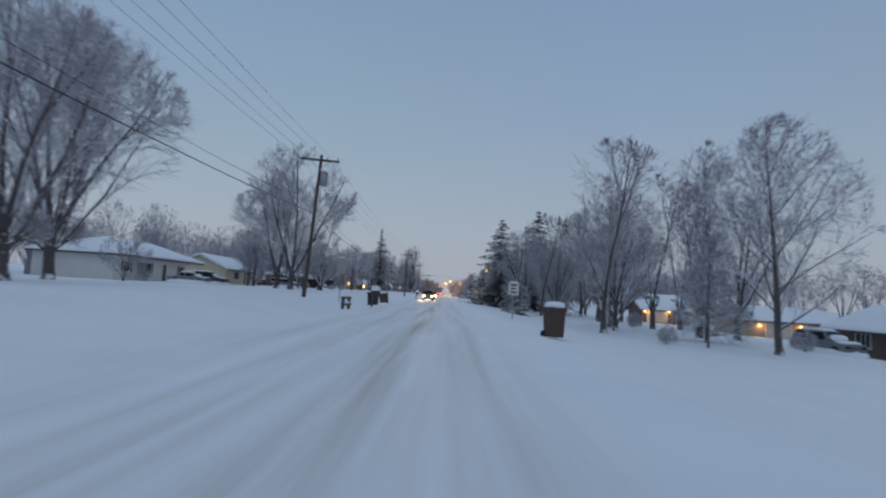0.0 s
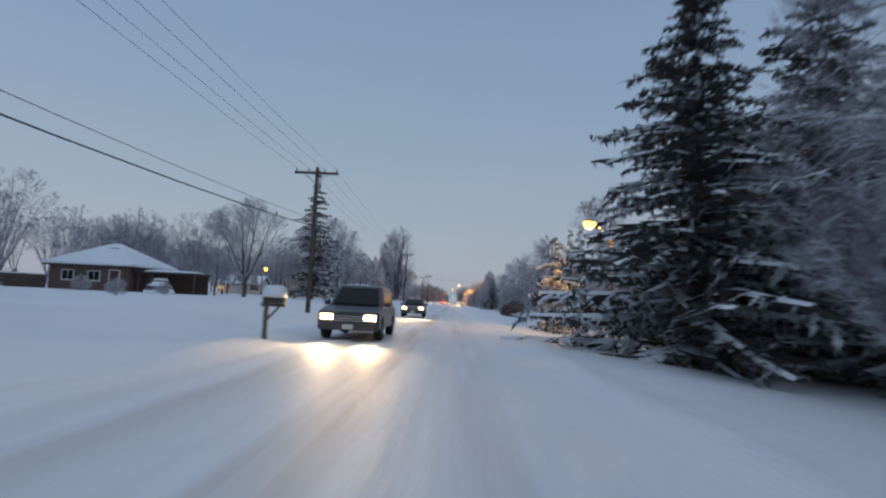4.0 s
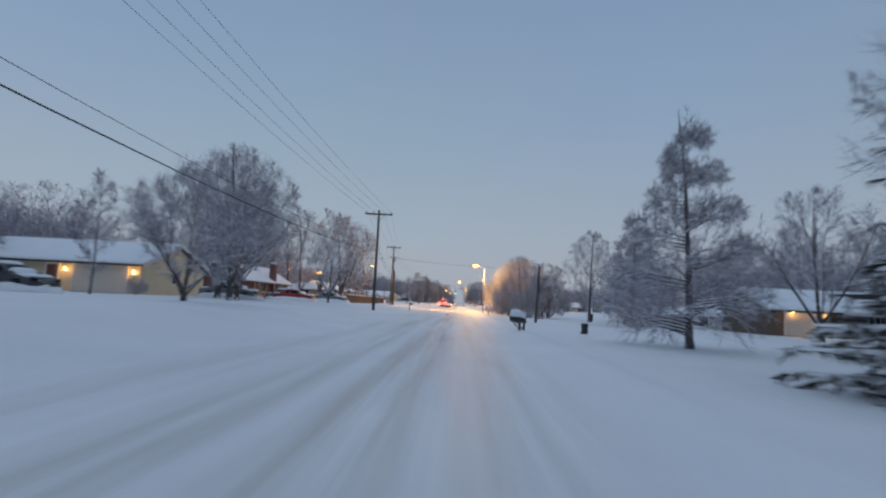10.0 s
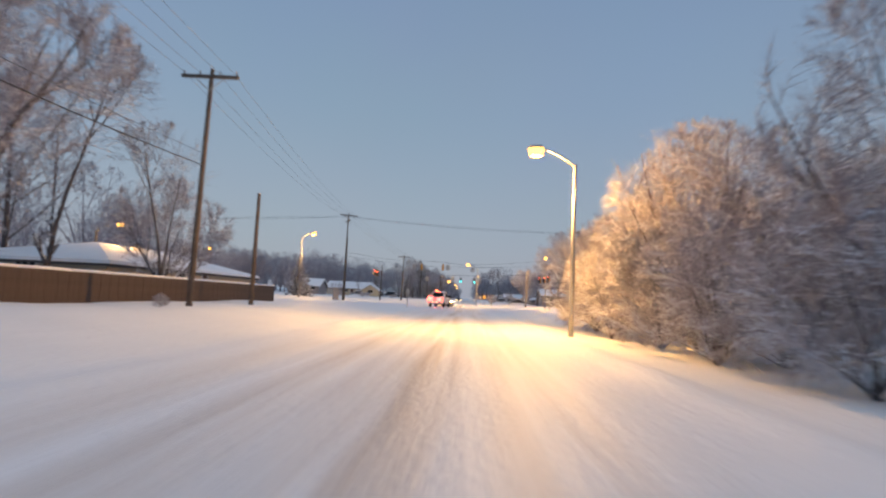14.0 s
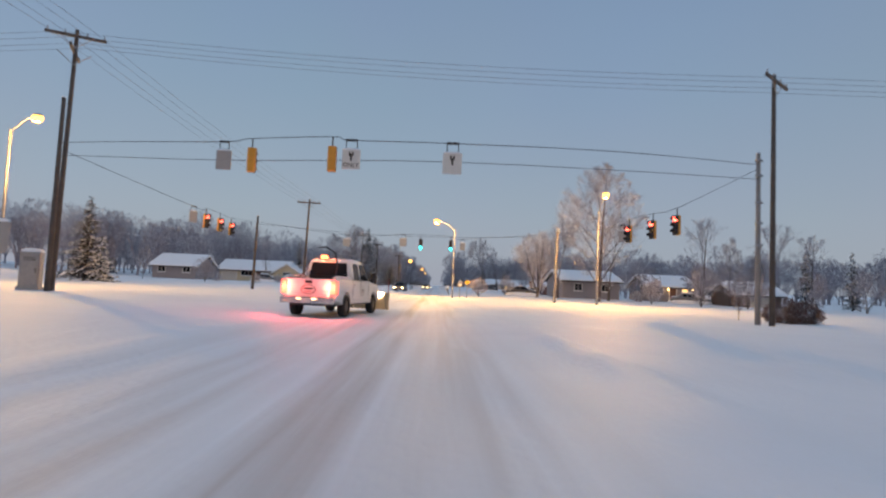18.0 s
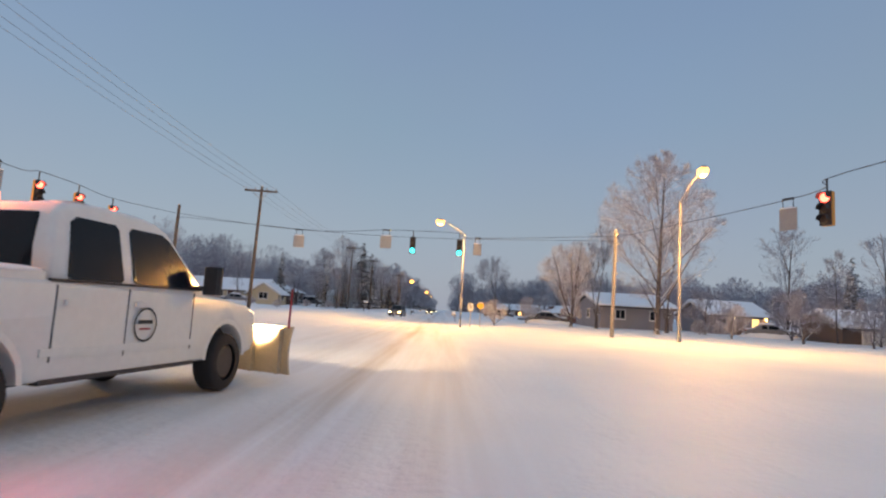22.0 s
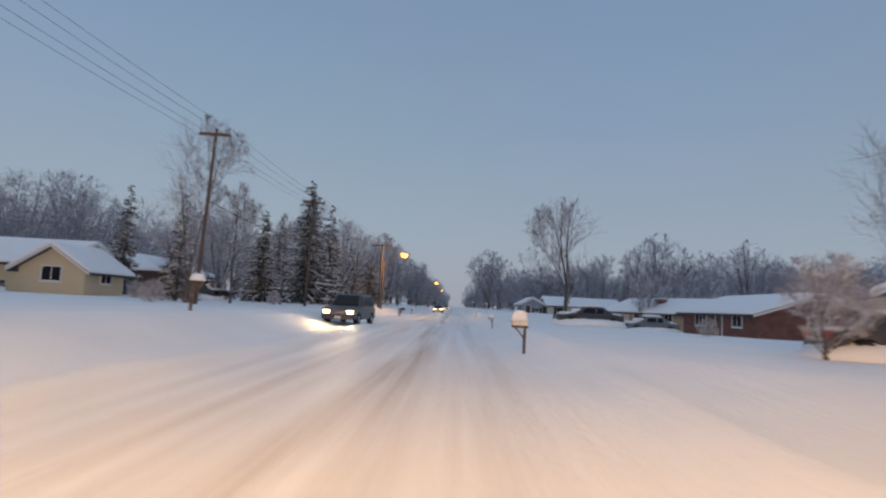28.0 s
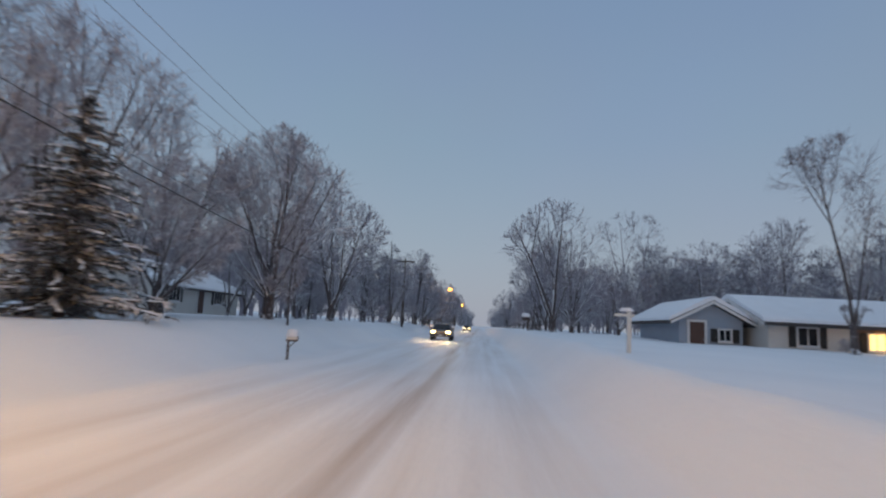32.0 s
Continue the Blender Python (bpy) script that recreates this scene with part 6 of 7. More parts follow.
def mailbox(x, y, h=1.05, rz=90.0, snow=0.22, twin=False, pale=False, size=1.0, label="dark roadside mailbox on a post capped with snow"):
    ob = thing("mailbox", at(x, y, rz, size * (0.78 if y > 370 else 1.0)), label, "mailbox", "mailboxes along the road")
    part("post", Geo().box((0, 0, h / 2 - 0.2), (0.10, 0.10, h + 0.4)), POLE_WOOD, ob)
    part("arm", Geo().box((0, -0.18, h - 0.05), (0.09, 0.62, 0.09)), POLE_WOOD, ob)
    part("brace", Geo().tube((0, -0.03, h - 0.45), (0, -0.36, h - 0.08), 0.03, 0.03, 6), POLE_WOOD, ob)
    for k in ((-0.13, 0.13) if twin else (0,)):
        prof = [(-0.10, 0), (0.10, 0), (0.10, 0.14), (0.075, 0.20), (0.03, 0.235), (-0.03, 0.235), (-0.075, 0.20), (-0.10, 0.14)]
        g = Geo()
        vs = [(k + a, -0.48, h + b) for a, b in prof] + [(k + a, 0.08, h + b) for a, b in prof]
        n = len(prof)
        g.add(vs, [tuple(range(n)), tuple(reversed(range(n, 2 * n)))] + [(i, n + i, n + (i + 1) % n, (i + 1) % n) for i in range(n)])
        box = part("box", g, SIGN_WHITE if pale else MAIL_DARK, ob)
        part("door", Geo().box((k, -0.49, h + 0.10), (0.17, 0.02, 0.17)), DARK_METAL, box)
        part("flag", Geo().box((k + 0.115, -0.2, h + 0.2), (0.012, 0.05, 0.16)), RED_PAINT, box)
    part("snow_cap", Geo().lump((0, -0.2, h + 0.15), (0.34 + 0.28 * twin, 0.64, snow + 0.10), 5, 14, 0.08, int(abs(x * y)) % 97), SNOW, ob, "rounded cap of snow", True)
    return ob


for x, y, kw in ((-4.9, 18.8, {}), (-4.7, 69.6, {}), (-5.3, 137.8, dict(size=0.85, h=0.75)), (-5.9, 171.0, dict(snow=0.3, h=0.85, twin=True, size=0.8)), (-6.2, 243.9, dict(size=0.75, snow=0.3)), (2.9, 203.2, dict(twin=True, snow=0.26, rz=-90.0, h=0.62)), (3.2, 203.9, dict(rz=-90.0, h=0.55)), (3.3, 239.4, dict(rz=-90.0, snow=0.36, h=0.8, pale=True, size=0.9)), (1.95, 381.1, dict(rz=-90.0, snow=0.3, pale=True)), (2.05, 396.5, dict(rz=-90.0, snow=0.22, pale=True, h=1.15, size=0.62)), (-5.1, 416.4, {}), (-5.4, 417.8, dict(pale=True)), (-5.8, 438.5, dict(snow=0.3, pale=True, size=0.75)), (3.0, 457.0, dict(rz=-90.0)), (-9.2, 383.7, dict(h=1.2))):
    mailbox(x, y, **kw)


def rolling_bin(x, y, rz, paint, label, snow=0.16, tip=0.0, size=1.0, sunk=0.0):
    ob = thing("wheeled_bin", at(x, y, rz, size, -sunk) @ pose(0, 0, 0, tip, 0, 0), label, "bin", "wheeled bins by the road")
    part("body", Geo().box((0, 0, 0.53), (0.52, 0.56, 0.94), taper=1.16, bev=0.06), paint, ob)
    part("rim", Geo().box((0, 0, 0.98), (0.64, 0.68, 0.06), bev=0.06), paint, ob)
    part("lid", Geo().box((0, 0, 1.04), (0.66, 0.70, 0.07), taper=0.9, bev=0.08), paint, ob)
    part("handle", Geo().tube((-0.25, 0.38, 0.98), (0.25, 0.38, 0.98), 0.018, 0.018, 8), BIN_BLACK, ob)
    for sx in (-0.27, 0.27):
        part("wheel", Geo().tube((sx - 0.03, 0.26, 0.13), (sx + 0.03, 0.26, 0.13), 0.13, 0.13, 14), RUBBER, ob)
    if snow:
        part("snow_cap", Geo().lump((0, 0, 1.07), (0.64, 0.68, snow), 5, 14, 0.05), SNOW, ob, smooth=True)
    return ob


rolling_bin(3.7, 1.4, 20, BIN_BROWN, "brown wheeled bin with snow on its lid", 0.2)
rolling_bin(-5.5, 23.9, 80, BIN_BLACK, "black wheeled bin standing in roadside snow", 0.07, size=1.15, sunk=0.22)
rolling_bin(-5.1, 28.8, 95, BIN_BROWN, "brown wheeled bin tilted in roadside snow", 0.07, tip=-9.0, size=1.15, sunk=0.22)
rolling_bin(-6.0, 159.8, 90, BIN_BLACK, "black wheeled bin with a snowy lid on the verge", 0.1)
rolling_bin(16.6, 246.7, 10, BIN_BLACK, "black bin by the wall of a brick house", 0.1, size=0.9)
rolling_bin(6.8, 206.2, 0, BIN_BLACK, "small dark bin beside mailboxes in the snow", 0.12, size=0.55)


def log_rack(x, y):
    ob = thing("wooden_stand", at(x, y, 80), "dark wooden post-and-rail stand with snow on its rails", "stand")
    for sx in (-0.42, 0.42):
        part("upright", Geo().box((sx, 0, 0.35), (0.13, 0.13, 0.9)), POLE_WOOD, ob)
    for z in (0.42, 0.76):
        rail = part("rail", Geo().box((0.05, 0, z), (1.15, 0.16, 0.11)), POLE_WOOD, ob)
        part("rail_snow", Geo().lump((0.05, 0, z + 0.055), (1.0, 0.15, 0.10), 4, 14), SNOW, rail, smooth=True)
    return ob


log_rack(-5.2, 10.8)


def road_sign(x, y, h, w, hh, face, paint, label, rows=3, diamond=False, rz=0.0):
    ob = thing("road_sign", at(x, y, rz), label, "sign", "roadside signs")
    part("post", Geo().box((0, 0, h / 2 - 0.2), (0.06, 0.05, h + 0.4)), STEEL, ob)
    plate = part("plate", Geo().box((0, -0.05, 0), (w, 0.02, hh)), paint, ob)
    plate.matrix_basis = pose(0, 0, h - hh / 2) @ pose(0, 0, 0, 0, 45 if diamond else 0, 0)
    for k in range(rows):
        part("bar", Geo().box((0, -0.066, hh * (0.28 - 0.28 * k)), (w * (0.62, 0.5, 0.66)[k % 3], 0.012, hh * 0.12)), SIGN_BLACK, plate)
    part("snow_cap", Geo().lump((0, -0.04, h), (w * 0.9, 0.10, 0.06), 3, 10), SNOW, ob)
    return ob


road_sign(4.1, 16.6, 2.3, 0.62, 0.78, 0, SIGN_WHITE, "white roadside sign with dark rows on a steel post")
road_sign(-7.4, 20.5, 3.0, 0.66, 1.1, 0, SIGN_BACK, "plain grey back of a tall road sign", 0)
road_sign(3.6, 362.5, 2.1, 0.5, 0.5, 0, SIGN_YELLOW, "yellow diamond warning sign on a steel post", 0, True)
road_sign(2.7, 361.0, 1.9, 0.42, 0.55, 0, SIGN_WHITE, "small white sign on a steel post", 2)
road_sign(-7.0, 308.2, 1.9, 0.4, 0.5, 0, SIGN_BACK, "small grey sign on a thin post in the snow", 0)
road_sign(18.0, 312.0, 0.9, 0.55, 0.45, 0, SIGN_YELLOW, "low orange sign board in the snow", 0)


def name_post(x, y):
    ob = thing("sign_post", at(x, y, 0, 0.62), "pale wooden sign post with a snowy crossbar", "sign post")
    part("post", Geo().box((0, 0, 0.85), (0.16, 0.16, 1.9)), SIGN_WHITE, ob)
    part("crossbar", Geo().box((-0.2, 0, 1.62), (0.85, 0.09, 0.12)), SIGN_WHITE, ob)
    part("snow_cap", Geo().lump((-0.1, 0, 1.78), (0.6, 0.2, 0.16), 4, 12), SNOW, ob, smooth=True)
    return ob


name_post(4.0, 437.0)
marker = thing("marker_post", at(2.1, 422.1), "short thick white marker post in the snowbank", "post")
part("post", Geo().box((0, 0, 0.25), (0.16, 0.16, 0.9), bev=0.03), SIGN_WHITE, marker)
part("snow_cap", Geo().lump((0, 0, 0.69), (0.18, 0.18, 0.1), 4, 10), SNOW, marker, smooth=True)


# ---- vehicles ----
def wheel(parent, x, y, r=0.36, w=0.24, rim=CHROME):
    sg = 1 if x > 0 else -1
    g = Geo()
    n = 20
    ring = [(-w / 2, r * 0.62), (-w / 2, r * 0.93), (-w / 2 + 0.04, r), (w / 2 - 0.04, r), (w / 2, r * 0.93), (w / 2, r * 0.62)]
    vs = [(x + a, y + b * math.cos(t), r + b * math.sin(t)) for t in (2 * math.pi * i / n for i in range(n)) for a, b in ring]
    m = len(ring)
    fs = [(i * m + k, i * m + k + 1, ((i + 1) % n) * m + k + 1, ((i + 1) % n) * m + k) for i in range(n) for k in range(m - 1)]
    t = part("tyre", g.add(vs, fs), RUBBER, parent, smooth=True)
    part("rim", Geo().tube((x + sg * (w / 2 - 0.05), y, r), (x + sg * (w / 2 - 0.02), y, r), r * 0.64, r * 0.5, 16).tube((x - sg * 0.08, y, r), (x + sg * (w / 2 - 0.05), y, r), r * 0.6, r * 0.64, 16), rim, t)


def car(m, paint, label, suv=False, snowy=True, lights=False, group="parked cars"):
    """A car whose front faces -y."""
    ob = thing("car", m, label, "car", group)
    w, L = (1.86, 4.7) if suv else (1.78, 4.6)
    hb, hr = (1.02, 1.72) if suv else (0.90, 1.42)
    f, b = -L / 2, L / 2
    prof = [(f + 0.05, 0.32), (f, 0.55), (f + 0.06, hb - 0.16), (f + 0.9, hb), (b - 0.5, hb + 0.02), (b - 0.04, hb - 0.08), (b, 0.55), (b - 0.08, 0.32)]
    ends = [(b - 0.08, 0.32)]
    for yy in (b - 0.85, f + 0.85):
        ends += [(yy + 0.40 * math.cos(a), 0.34 + 0.37 * math.sin(a)) for a in (math.pi * k / 10 for k in range(11))]
    part("body", Geo().hull(prof[:-1] + ends, w / 2, 0.06), paint, ob)
    part("underbody", Geo().box((0, 0, 0.46), (w - 0.5, L - 0.5, 0.34)), DARK_METAL, ob)
    c0, c1, c2, c3 = f + 1.15, f + 1.95, (b - 0.35 if suv else b - 1.35), (b - 0.06 if suv else b - 0.6)
    cab = [(c0, hb - 0.04), (c1, hr - 0.06), (c1 + 0.15, hr - 0.015), (c1 + 0.4, hr), (c2 - 0.35, hr), (c2 - 0.12, hr - 0.02), (c2, hr - 0.06), (c3, hb - 0.04)]
    part("cabin", Geo().hull(cab, w / 2 - 0.08, 0.05, 0.15, hb, hr), paint, ob)
    wy = (c0 + c1) / 2
    ws = Geo().add([(-w / 2 + 0.2, c0 + 0.10, hb + 0.06), (w / 2 - 0.2, c0 + 0.10, hb + 0.06), (w / 2 - 0.32, c1 - 0.05, hr - 0.12), (-w / 2 + 0.32, c1 - 0.05, hr - 0.12), (-w / 2 + 0.2, c0 + 0.06, hb + 0.08), (w / 2 - 0.2, c0 + 0.06, hb + 0.08), (w / 2 - 0.32, c1 - 0.09, hr - 0.10), (-w / 2 + 0.32, c1 - 0.09, hr - 0.10)], [(0, 1, 2, 3), (7, 6, 5, 4), (0, 4, 5, 1), (1, 5, 6, 2), (2, 6, 7, 3), (3, 7, 4, 0)])
    part("windscreen", ws, GLASS, ob)
    for sg in (-1, 1):
        for y0, y1 in ((c1 - 0.15, (c1 + c2) / 2 - 0.05), ((c1 + c2) / 2 + 0.05, c2 - 0.1)):
            part("side_window", Geo().add([(sg * (w / 2 - 0.078), y0 - 0.2 * (y0 < c1), hb + 0.05), (sg * (w / 2 - 0.078), y1, hb + 0.05), (sg * (w / 2 - 0.185), y1, hr - 0.12), (sg * (w / 2 - 0.185), y0 + 0.1, hr - 0.12)], [(0, 1, 2, 3)]), GLASS, ob)
        part("headlight", Geo().box((sg * (w / 2 - 0.28), f + 0.02, 0.70), (0.36, 0.10, 0.16), bev=0.03), HEAD_GLOW if lights else GLASS, ob, "lit headlight" if lights else "")
        part("tail_light", Geo().box((sg * (w / 2 - 0.2), b - 0.02, 0.78), (0.3, 0.06, 0.2), bev=0.02), RED_PAINT, ob)
        part("mirror", Geo().box((sg * (w / 2 + 0.06), c0 + 0.35, hb + 0.08), (0.2, 0.10, 0.14), bev=0.03), paint, ob)
        for yy in (f + 0.85, b - 0.85):
            wheel(ob, sg * (w / 2 - 0.11), yy, 0.36 if suv else 0.33)
    gr = part("grille", Geo().box((0, f + 0.0, 0.66), (0.9, 0.06, 0.2)), DARK_METAL, ob)
    for k in range(3):
        part("bar", Geo().box((0, f - 0.035, 0.59 + 0.07 * k), (0.88, 0.012, 0.02)), CHROME, gr)
    for sg in (-1, 1):
        for yy in (c1 + 0.1, (c1 + c2) / 2):
            part("door_handle", Geo().box((sg * (w / 2 + 0.005), yy + 0.75, hb - 0.13), (0.03, 0.16, 0.035), bev=0.008), paint, ob)
    part("number_plate_light", Geo().box((0, b + 0.005, 0.74), (0.3, 0.02, 0.03)), DARK_METAL, ob)
    part("rear_bumper", Geo().box((0, b - 0.02, 0.42), (w - 0.1, 0.12, 0.2), bev=0.04), paint, ob)
    part("bumper", Geo().box((0, f + 0.02, 0.42), (w - 0.1, 0.14, 0.2), bev=0.04), paint, ob)
    part("plate", Geo().box((0, f - 0.06, 0.42), (0.32, 0.02, 0.14)), SIGN_WHITE, ob)
    if snowy:
        part("roof_snow", Geo().lump((0, (c1 + c2) / 2, hr - 0.03), (w - 0.5, c2 - c1 + 0.2, 0.18), 5, 18, 0.04), SNOW, ob, "snow heaped on the roof", True)
        part("bonnet_snow", Geo().lump((0, (f + c0) / 2 + 0.1, hb - 0.10), (w - 0.2, c0 - f - 0.1, 0.18), 5, 18, 0.04), SNOW, ob, "", True)
        part("windscreen_snow", Geo().lump((0, wy, hb + 0.02), (w - 0.4, 0.8, (hr - hb) * 0.62), 5, 16, 0.05), SNOW, ob, "", True)
        if not suv:
            part("boot_snow", Geo().lump((0, b - 0.5, hb - 0.04), (w - 0.3, 0.9, 0.14), 5, 16, 0.05), SNOW, ob, "", True)
        part("drift", Geo().lump((0, (f + b) / 2, 0.0), (w + 0.9, abs(b - f) + 0.9, 0.62), 5, 22, 0.07, 7), SNOW, ob, "snow drifted against the sides", True)
    if lights:
        for sg in (-1, 1):
            d = bpy.data.lights.new("headlight_beam", "SPOT")
            d.energy, d.color, d.spot_size, d.spot_blend, d.shadow_soft_size = 850.0, (1.0, 0.66, 0.32), radians(62), 0.8, 0.06
            o = new("headlight_beam", d)
            o.matrix_world = m @ look((sg * (w / 2 - 0.28), f - 0.12, 0.70), (sg * 0.8, f - 12, -0.2))
    return ob


GRAVE = "parked car buried under fresh snow"
for x, y, rz, paint, suv, lab in (
    (-30.5, 48.0, 90, GREY_PAINT, False, GRAVE), (-31.5, 55.5, 90, DARK_PAINT, True, "parked dark vehicle covered in snow before a white house"), (-30.5, 88.5, 90, GREY_PAINT, True, GRAVE), (-28.0, 108.0, 20, GREY_PAINT, False, GRAVE),
    (27.5, 22.5, 10, GREY_PAINT, True, "grey van parked below the road with snow on top"), (-22.5, 202.0, 80, DARK_PAINT, False, GRAVE), (-21.5, 243.5, 80, GREY_PAINT, False, GRAVE), (-19.4, 240.0, 85, RED_PAINT, False, "red car parked on a drive under snow"), (-17.5, 250.0, 85, GREY_PAINT, False, GRAVE), (-18.5, 219.5, 85, GREY_PAINT, False, GRAVE),
    (21.5, 176.0, 60, GREY_PAINT, False, GRAVE), (19.5, 232.5, 80, DARK_PAINT, False, GRAVE), (22.5, 233.5, 80, DARK_PAINT, False, GRAVE), (-29.5, 396.5, 100, GREY_PAINT, False, GRAVE), (-22.0, 413.0, 60, DARK_PAINT, True, "dark vehicle under snow before spruces"), (-24.0, 418.0, 80, GREY_PAINT, False, GRAVE),
    (9.4, 404.8, -84, DARK_PAINT, False, GRAVE), (15.8, 411.0, -78, GREY_PAINT, False, GRAVE), (-18.5, 446.0, 80, WHITE_PAINT, True, "pale van parked under trees with snow on top"), (-20.5, 450.0, 70, GREY_PAINT, False, GRAVE), (33.0, 371.0, 70, GREY_PAINT, False, GRAVE), (12.8, 381.0, 80, DARK_PAINT, False, GRAVE),
):
    car(at(x, y, rz, 1.0, -0.08), paint, lab, suv)
car(at(-2.9, 74.0, 0), DARK_PAINT, "oncoming dark vehicle with bright headlights on snow", True, False, True, "oncoming cars")
car(at(-2.8, 99.0, 1), DARK_PAINT, "oncoming car with bright headlights on snow", False, False, True, "oncoming cars")
car(at(-6.1, 396.6, -5), DARK_PAINT, "oncoming dark vehicle with round bright headlights", True, False, True, "oncoming cars")
car(at(-3.2, 470.0, 0), DARK_PAINT, "oncoming dark car with bright headlights", False, False, True, "oncoming cars")
car(at(-3.2, 560.0, 0), DARK_PAINT, "far oncoming car with bright headlights", False, False, True, "oncoming cars")


def pickup(m):
    """A crew-cab pickup with a snow plough; its front faces +y."""
    ob = thing("pickup_truck", m, "white crew-cab pickup with a snow plough and lit beacon", "truck")
    w = 2.0
    # lower body: bed and bonnet, profile from the rear to the front
    prof = [(-2.95, 0.62), (-2.97, 0.95), (-2.95, 1.36), (-1.02, 1.37), (1.35, 1.31), (1.9, 1.28), (2.5, 1.21), (2.74, 1.12), (2.82, 0.98), (2.84, 0.66), (2.74, 0.52)]
    for y in (1.98, -1.75):
        prof += [(y + 0.49 * math.cos(a), 0.46 + 0.47 * math.sin(a)) for a in (math.pi * k / 12 for k in range(13))]
    prof += [(-2.5, 0.56)]
    part("body", Geo().hull(prof, w / 2, 0.05), WHITE_PAINT, ob, "white painted steel body", True)
    part("chassis", Geo().box((0, 0, 0.66), (1.5, 5.3, 0.5)), DARK_METAL, ob)
    cab = [(-1.05, 1.28), (-1.02, 1.70), (-0.95, 1.98), (-0.86, 2.08), (-0.66, 2.14), (-0.2, 2.17), (0.25, 2.165), (0.52, 2.13), (0.74, 2.05), (1.12, 1.66), (1.48, 1.27)]
    part("cab", Geo().hull(cab, w / 2 - 0.03, 0.07, 0.17), WHITE_PAINT, ob, "", True)
    for y in (-0.98, -0.05, 1.12):
        for sg in (-1, 1):
            part("door_seam", Geo().box((sg * (w / 2 + 0.001), y, 0.98), (0.008, 0.014, 0.70)), BIN_BLACK, ob)
    for sg in (-1, 1):
        part("belt_trim", Geo().box((sg * (w / 2 - 0.022), 0.1, 1.372), (0.03, 2.3, 0.025)), BIN_BLACK, ob)
        part("side_moulding", Geo().box((sg * (w / 2 + 0.008), 0.05, 0.72), (0.025, 2.3, 0.07), bev=0.008), WHITE_PAINT, ob)
        part("snow_crust", Geo().lump((sg * 0.9, -2.0, 1.43), (0.16, 1.8, 0.05), 3, 18, 0.15), SNOW, ob, "snow along the bed rail", True)
    part("cab_snow", Geo().lump((0.25, -0.1, 2.15), (0.9, 0.9, 0.05), 4, 16, 0.15), SNOW, ob, "thin snow on the cab roof", True)
    for x in (-0.5, -0.25, 0, 0.25, 0.5):
        part("roof_marker", Geo().box((x, 0.44, 2.17), (0.09, 0.06, 0.03), taper=0.7), AMBER_LENS, ob)
    part("bed_floor", Geo().box((0, -2.0, 1.362), (1.62, 1.70, 0.012)), DARK_METAL, ob)
    for sg in (-1, 1):
        part("bed_rail", Geo().box((sg * 0.9, -2.0, 1.40), (0.14, 1.86, 0.08), bev=0.02), WHITE_PAINT, ob)
    tg = part("tailgate", Geo().box((0, -2.965, 1.02), (1.56, 0.05, 0.62), bev=0.02), WHITE_PAINT, ob)
    part("tailgate_handle", Geo().box((0, -3.0, 1.24), (0.26, 0.03, 0.10)), BIN_BLACK, tg)

    def badge(parent, place, size, tall=0.62):
        g, n = Geo(), 28
        vs = []
        for k in (1.0, 0.88):
            vs += [(size * k * math.cos(2 * math.pi * i / n), 0, size * tall * k * math.sin(2 * math.pi * i / n)) for i in range(n)]
        front = [(x, -0.008, z) for x, y, z in vs]
        g.add(front, [(i, (i + 1) % n, n + (i + 1) % n, n + i) for i in range(n)])
        c = part("badge_ring", g, SIGN_BLACK, parent, "dark oval ring badge")
        c.matrix_basis = place
        b = part("badge_bar", Geo().box((0, -0.006, 0.03), (size * 1.2, 0.006, size * 0.22)), SIGN_BLACK, parent)
        b.matrix_basis = place
        b = part("badge_bar", Geo().box((0, -0.006, -size * 0.24), (size * 0.9, 0.006, size * 0.10)), DECAL_RED, parent)
        b.matrix_basis = place

    badge(tg, pose(0, -2.995, 0.98), 0.27)
    part("rear_bumper", Geo().box((0, -3.06, 0.60), (1.92, 0.18, 0.20), bev=0.03), CHROME, ob)
    part("step_pad", Geo().box((0, -3.06, 0.705), (1.2, 0.17, 0.02)), RUBBER, ob)
    part("licence_plate", Geo().box((0, -3.16, 0.60), (0.32, 0.02, 0.15)), SIGN_WHITE, ob)
    for sg in (-1, 1):
        part("plate_lamp", Geo().box((sg * 0.28, -3.16, 0.66), (0.16, 0.02, 0.05)), PLATE_GLOW, ob)
        part("tail_light", Geo().box((sg * 0.89, -2.955, 1.06), (0.19, 0.08, 0.46), bev=0.02), TAIL_GLOW, ob, "lit red tail light")
        part("side_lamp", Geo().box((sg * 0.99, -2.86, 1.06), (0.04, 0.14, 0.44)), TAIL_GLOW, ob)
        for name, pts in (("rear_window", [(-0.84, 1.41), (-0.80, 1.39), (-0.16, 1.39), (-0.12, 1.42), (-0.12, 1.95), (-0.17, 2.0), (-0.68, 2.0), (-0.76, 1.94)]), ("front_window", [(0.04, 1.42), (0.08, 1.39), (1.20, 1.38), (1.22, 1.42), (0.74, 1.93), (0.60, 2.0), (0.09, 2.0), (0.04, 1.95)])):
            vs = []
            for y, z in pts:
                k = 0.97 - 0.17 * min(max((z - 1.4) / 0.7, 0.0), 1.0)
                vs += [(sg * (k + 0.012), y, z)]
            inner = [(x - sg * 0.02, y, z) for x, y, z in vs]
            n = len(vs)
            part(name, Geo().add(vs + inner, [tuple(range(n)), tuple(reversed(range(n, 2 * n)))] + [(i, (i + 1) % n, n + (i + 1) % n, n + i) for i in range(n)]), GLASS, ob, "tinted cab window")
